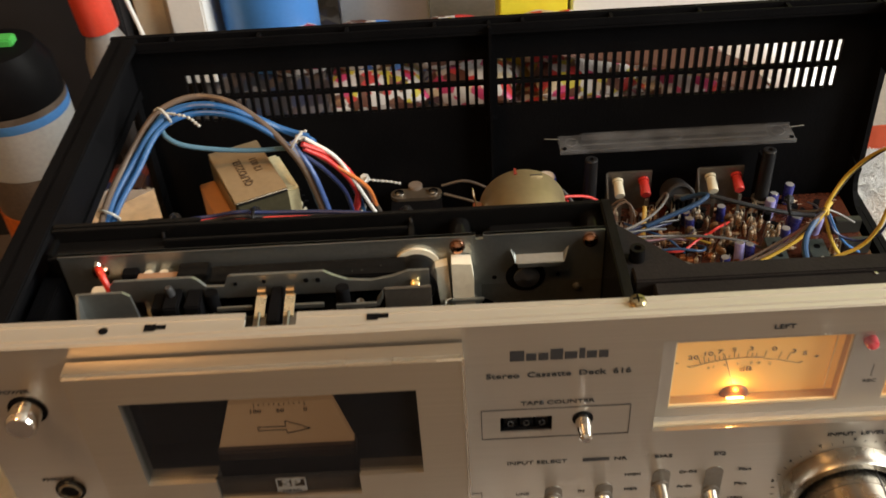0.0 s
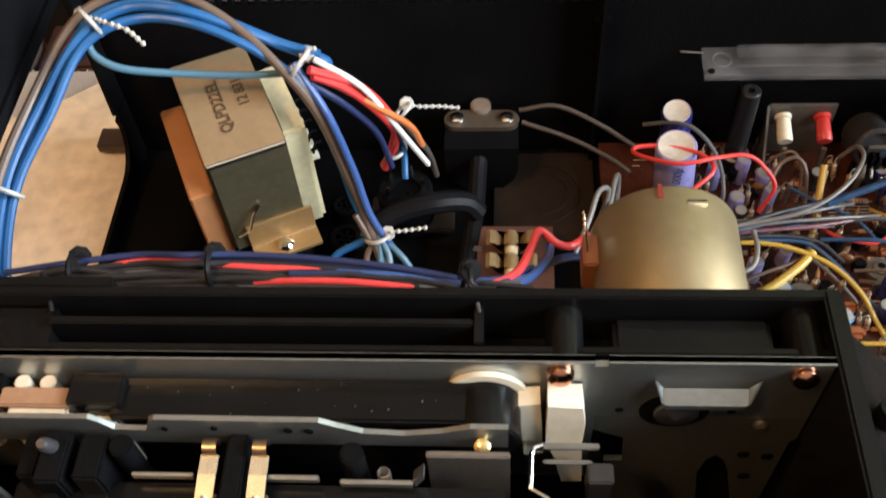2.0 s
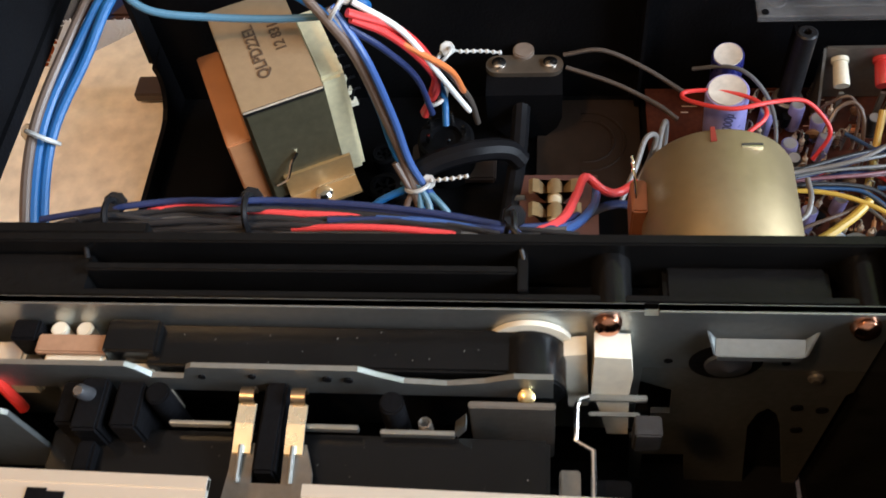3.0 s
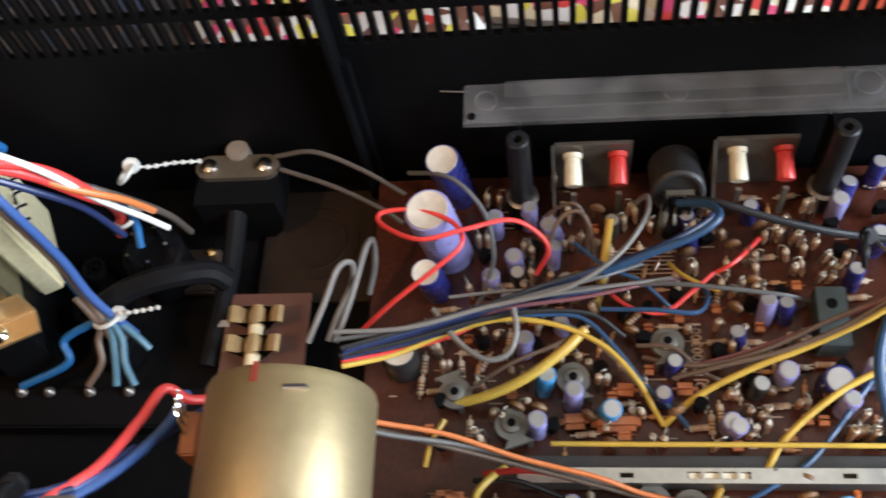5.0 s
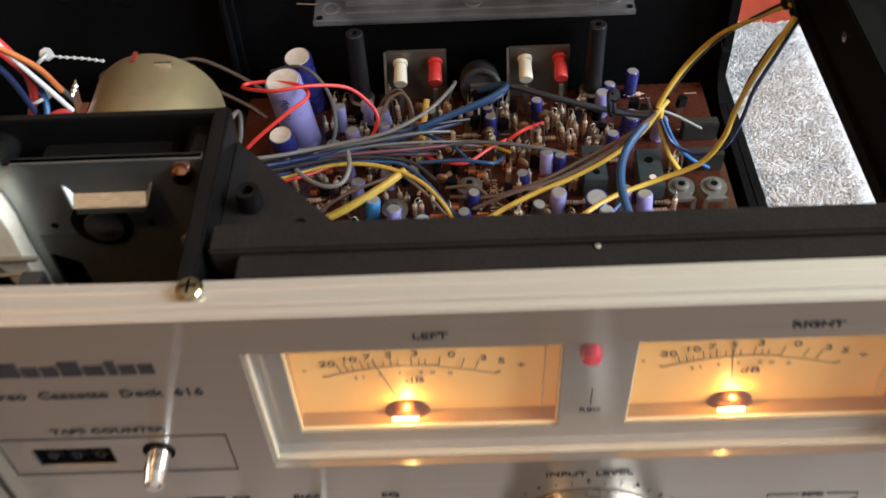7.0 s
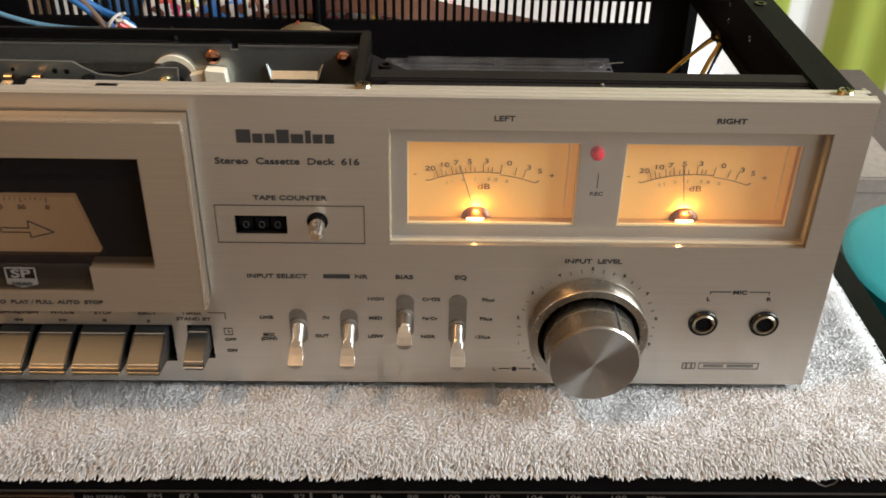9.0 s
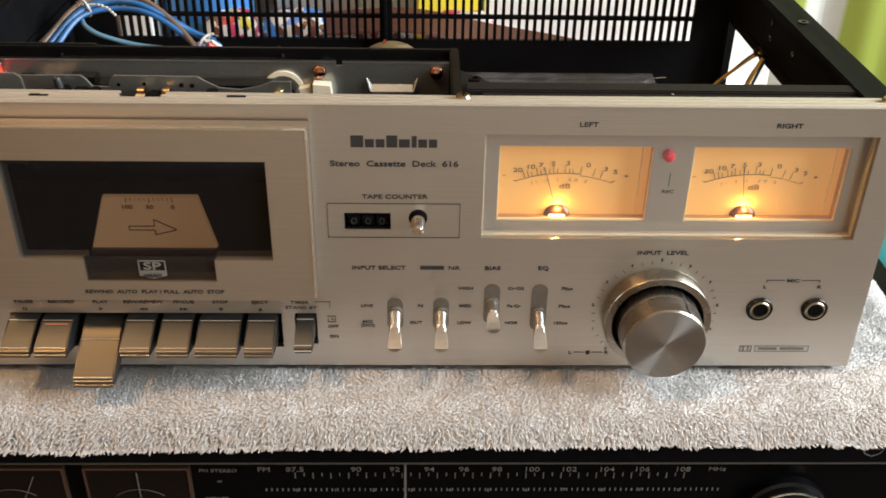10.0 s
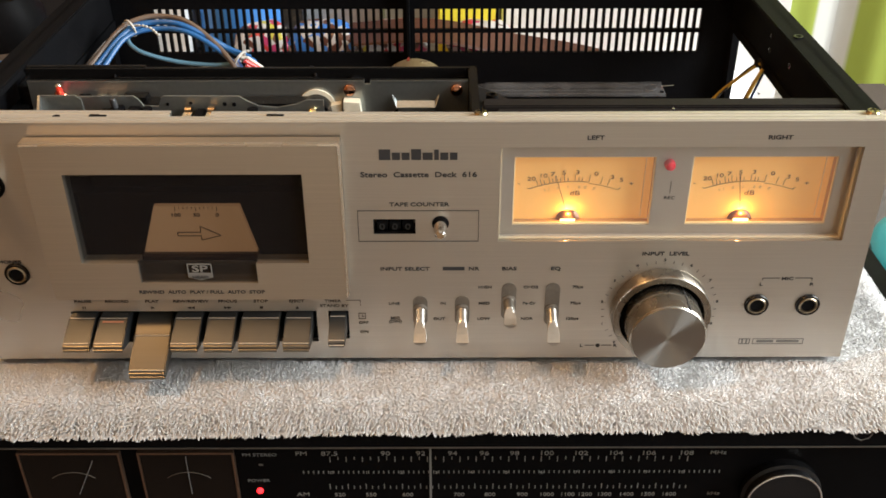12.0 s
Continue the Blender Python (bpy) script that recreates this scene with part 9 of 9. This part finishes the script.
for args in (("red, white and yellow printed packet", 0.105, 0.425, 0.080, 0.060, 8, PACK1, 7), ("magenta and white printed packet", 0.182, 0.425, 0.070, 0.052, -14, PACK4, 8), ("yellow and red printed packet", 0.268, 0.430, 0.080, 0.052, 10, PACK2, 9), ("magenta and white printed packet", 0.345, 0.425, 0.070, 0.055, -6, PACK4, 10)):
    lab, px, py, pw_, pd, pt, pm, ps = args
    pouch("sweet_packet", lab + " stacked behind the deck", px, py, -0.034, pw_, pd, 0.030, pt, pm, seed=ps)
for lab, px, pw_, pt, pm, ps in (("red, white and yellow printed packet", 0.050, 0.048, 6, PACK1, 21), ("blue and white printed packet", 0.105, 0.062, -7, PACK3, 22), ("red, white and yellow printed packet", 0.165, 0.062, 5, PACK1, 23), ("magenta and white printed packet", 0.243, 0.060, -5, PACK4, 24)):
    pouch("sweet_packet", lab + " propped behind the deck", px, 0.436, -0.007, pw_, 0.034, 0.036, pt, pm, seed=ps)
# standing things behind
carton("cream_box", "cream cardboard box standing behind the deck", -0.066, 0.432, TT, -0.042, 0.500, 0.140, CARD)
carton("white_box", "white box standing behind the deck", -0.038, 0.420, -0.006, -0.012, 0.480, 0.150, PAPER)
blue = thing("blue_tin", "bright blue round tin standing behind the deck", "tin", (0.028, 0.465, -0.006))
BLUEP = mat("bright_blue_lacquer", (0.04, 0.19, 0.50), 0.35, 0, 0.06, 20)
part("tin_body", lathe(B(), [(0.036, 0), (0.037, 0.002), (0.037, 0.165), (0.0355, 0.168), (0.030, 0.168)], (0, 0, 0), seg=48), BLUEP, blue, smooth=True)
part("tin_lid", lathe(B(), [(0.0382, 0.155), (0.0382, 0.172), (0.036, 0.174)], (0, 0, 0), seg=48), BLUEP, blue, smooth=True)
carton("white_box", "large white box standing behind the deck", 0.262, 0.460, -0.060, 0.52, 0.56, 0.120, PAPER)
yb = carton("yellow_box", "yellow box with black lettering behind the deck", 0.205, 0.452, -0.060, 0.258, 0.500, 0.110, mat("yellow_card", (0.70, 0.60, 0.05), 0.5, 0, 0.06, 30))
bm = B()
for k, (h, w) in enumerate(((0.014, 0.003), (0.018, 0.003), (0.016, 0.0055), (0.016, 0.003), (0.018, 0.0055), (0.014, 0.003))):
    x = -0.020 + 0.0072 * k
    box(bm, x, -0.0252, 0.105, x + w, -0.0244, 0.105 + h)
part("lettering_bar", bm, BLACK, yb)
carton("grey_box", "pale grey box standing behind the deck", 0.075, 0.520, -0.060, 0.150, 0.600, 0.130, GREYW)
# bottles on the left
carton("printed_box", "small dark box printed in red and blue beside the bottles", -0.078, 0.290, TT, -0.046, 0.322, -0.009, printed("dark_red_blue_print", [(0.12, 0.02, 0.012), (0.012, 0.02, 0.06), (0.05, 0.022, 0.014), (0.03, 0.012, 0.01)], 60))
rc = thing("red_cap_bottle", "grey plastic bottle with a red cap", "bottle", (-0.0475, 0.358, TT))
rc.scale = (0.68, 0.68, 1.0)
rc.rotation_euler = (0, radians(-5), 0)
part("bottle_body", lathe(B(), [(0.026, 0), (0.028, 0.003), (0.028, 0.178), (0.024, 0.200), (0.0165, 0.214), (0.015, 0.224)], (0, 0, 0), seg=40), mat("smoky_bottle_plastic", (0.19, 0.175, 0.165), 0.35, 0, 0.12, 30), rc, smooth=True)
part("lower_label", lathe(B(), [(0.0282, 0.004), (0.0285, 0.005), (0.0285, 0.154), (0.0282, 0.155)], (0, 0, 0), seg=40), mat("dark_grey_label", (0.035, 0.036, 0.040), 0.5, 0, 0.15, 40), rc, "dark grey label", True)
part("cap", lathe(B(), [(0.0185, 0.218), (0.019, 0.220), (0.0185, 0.276), (0.016, 0.278)], (0, 0, 0), seg=36), mat("red_cap_plastic", (0.55, 0.05, 0.03), 0.35), rc, "red screw cap", True)
sc_ = thing("spray_can", "spray can with a black cap and white and blue label", "spray can", (-0.112, 0.300, TT))
part("can_body", lathe(B(), [(0.031, 0), (0.0325, 0.002), (0.0325, 0.203), (0.030, 0.208)], (0, 0, 0), seg=48), mat("dark_can_print", (0.10, 0.075, 0.06), 0.3, 0.2, 0.3, 20), sc_, smooth=True)
part("label_band", lathe(B(), [(0.0327, 0.158), (0.0328, 0.159), (0.0328, 0.193), (0.0327, 0.194)], (0, 0, 0), seg=48), mat("dull_white_label", (0.32, 0.325, 0.33), 0.5, 0, 0.12, 40), sc_, "white label", True)
part("blue_band", lathe(B(), [(0.0329, 0.193), (0.0330, 0.1935), (0.0330, 0.1985), (0.0329, 0.199)], (0, 0, 0), seg=48), mat("blue_label_band", (0.04, 0.18, 0.45), 0.35), sc_, "blue band", True)
part("cap", lathe(B(), [(0.0322, 0.199), (0.0325, 0.200), (0.0310, 0.224), (0.024, 0.237), (0.016, 0.239)], (0, 0, 0), seg=48), BLACK, sc_, "black cap", True)
part("orange_band", lathe(B(), [(0.0329, 0.070), (0.0330, 0.071), (0.0330, 0.126), (0.0329, 0.127)], (0, 0, 0), seg=48), mat("orange_can_print", (0.45, 0.10, 0.02), 0.35, 0, 0.5, 60), sc_, "orange print", True)
part("nozzle", box(B(), -0.016, -0.006, 0.2385, 0.014, 0.004, 0.2440, 0.001), mat("green_nozzle", (0.05, 0.45, 0.10), 0.4), sc_, "green nozzle")
bm = lathe(B(), [(0.027, 0), (0.028, 0.002), (0.028, 0.100), (0.024, 0.104)], (0, 0, 0), seg=40)
ot = thing("orange_tin", "orange and black tin on the table", "tin", (-0.120, 0.135, TT))
part("tin_body", bm, printed("orange_black_print", [(0.60, 0.12, 0.02), (0.03, 0.03, 0.03), (0.60, 0.12, 0.02)], 30), ot, smooth=True)
part("tin_lid", lathe(B(), [(0.0285, 0.098), (0.0285, 0.106), (0.026, 0.107)], (0, 0, 0), seg=40), BLACK, ot, smooth=True)
dk = carton("dark_case", "dark equipment case behind the bottles", -0.40, 0.42, TT, -0.072, 0.62, 0.27, mat("dark_case_skin", (0.012, 0.012, 0.014), 0.5, 0, 0.25, 20))
part("mark_bar", box(B(), 0.010, -0.1012, 0.285, 0.075, -0.1002, 0.291, m=pose(0, 0, 0, 0, 4, 0)), PAPER, dk)
cb_ = thing("white_cable", "white cable hanging beside the bottles", "cable", (-0.05, 0.39, 0.05))
part("cable_run", tube(B(), [(-0.012, 0.0, 0.12), (-0.004, -0.01, 0.05), (0.006, -0.015, 0.0), (0.014, -0.02, -0.08), (0.016, -0.02, -0.19)], 0.0016, 8), PAPER, cb_, smooth=True)
# right side: teal bowl, curtain
tb_ = thing("teal_bowl", "teal plastic bowl beside the towel", "bowl", (0.590, 0.165, TT))
TEAL = mat("teal_plastic", (0.01, 0.27, 0.30), 0.3, 0, 0.06, 30)
part("bowl_body", lathe(B(), [(0.050, 0), (0.055, 0.002), (0.080, 0.080), (0.084, 0.082), (0.084, 0.086), (0.078, 0.086), (0.052, 0.006)], (0, 0, 0), seg=56), TEAL, tb_, smooth=True)
part("bowl_lid", lathe(B(), [(0.0855, 0.084), (0.0855, 0.092), (0.080, 0.095)], (0, 0, 0), seg=56), TEAL, tb_, smooth=True)
CURT = bpy.data.materials.new("green_striped_curtain")
CURT.use_nodes = True
_n, _l = CURT.node_tree.nodes, CURT.node_tree.links
_co, _w, _r = _n.new("ShaderNodeTexCoord"), _n.new("ShaderNodeTexWave"), _n.new("ShaderNodeValToRGB")
_w.bands_direction, _w.wave_profile = "X", "SIN"
_w.inputs["Scale"].default_value, _w.inputs["Phase Offset"].default_value = 2.15, 0.6
_r.color_ramp.elements[0].position, _r.color_ramp.elements[1].position = 0.42, 0.52
_r.color_ramp.elements[0].color, _r.color_ramp.elements[1].color = (0.72, 0.71, 0.68, 1), (0.42, 0.52, 0.10, 1)
_l.new(_co.outputs["Object"], _w.inputs["Vector"])
_l.new(_w.outputs["Fac"], _r.inputs[0])
_l.new(_r.outputs[0], _n["Principled BSDF"].inputs["Base Color"])
_b = _n["Principled BSDF"]
_b.inputs["Roughness"].default_value = 0.85
_tr = _n.new("ShaderNodeBsdfTranslucent")
_mx = _n.new("ShaderNodeMixShader")
_mx.inputs[0].default_value = 0.35
_l.new(_r.outputs[0], _tr.inputs[0])
_l.new(_b.outputs[0], _mx.inputs[1])
_l.new(_tr.outputs[0], _mx.inputs[2])
_l.new(_mx.outputs[0], _n["Material Output"].inputs[0])
curtain = thing("curtain", "lime green and white striped curtain hanging in folds", "curtain", (1.05, 0.90, Z0))
bm = B()
cols = []
for i in range(161):
    x = -0.60 + 1.25 * i / 160
    y = 0.030 * math.sin(x * 38) + 0.012 * math.sin(x * 83 + 1)
    cols.append([bm.verts.new((x + 0.006 * math.sin(z * 3), y * (1 - 0.15 * z), z)) for z in (0.03, 0.5, 1.0, 1.5, 2.0, 2.45)])
for a, b in zip(cols, cols[1:]):
    for k in range(5):
        bm.faces.new((a[k], b[k], b[k + 1], a[k + 1]))
part("drape", bm, CURT, curtain, smooth=True)
part("curtain_rail", tube(B(), [(-0.62, 0, 2.46), (0.66, 0, 2.46)], 0.010, 12, straight=True), CEIL, curtain)

# beige card lying beside the deck, its far edge torn
card = thing("card_sheet", "smooth beige cardboard sheet lying beside the deck", "cardboard", (-0.066, 0.13, -0.0035))
out = [(-0.030, -0.020), (0.0563, -0.020), (0.0563, 0.092), (0.041, 0.106), (0.0563, 0.110), (0.039, 0.147), (0.022, 0.133), (0.002, 0.118), (-0.030, 0.114)]
part("sheet", prism(B(), out, 0.0, 0.0050, "z"), mat("beige_card", (0.74, 0.63, 0.48), 0.6, 0, 0.22, 48, 0.12, 160), card)
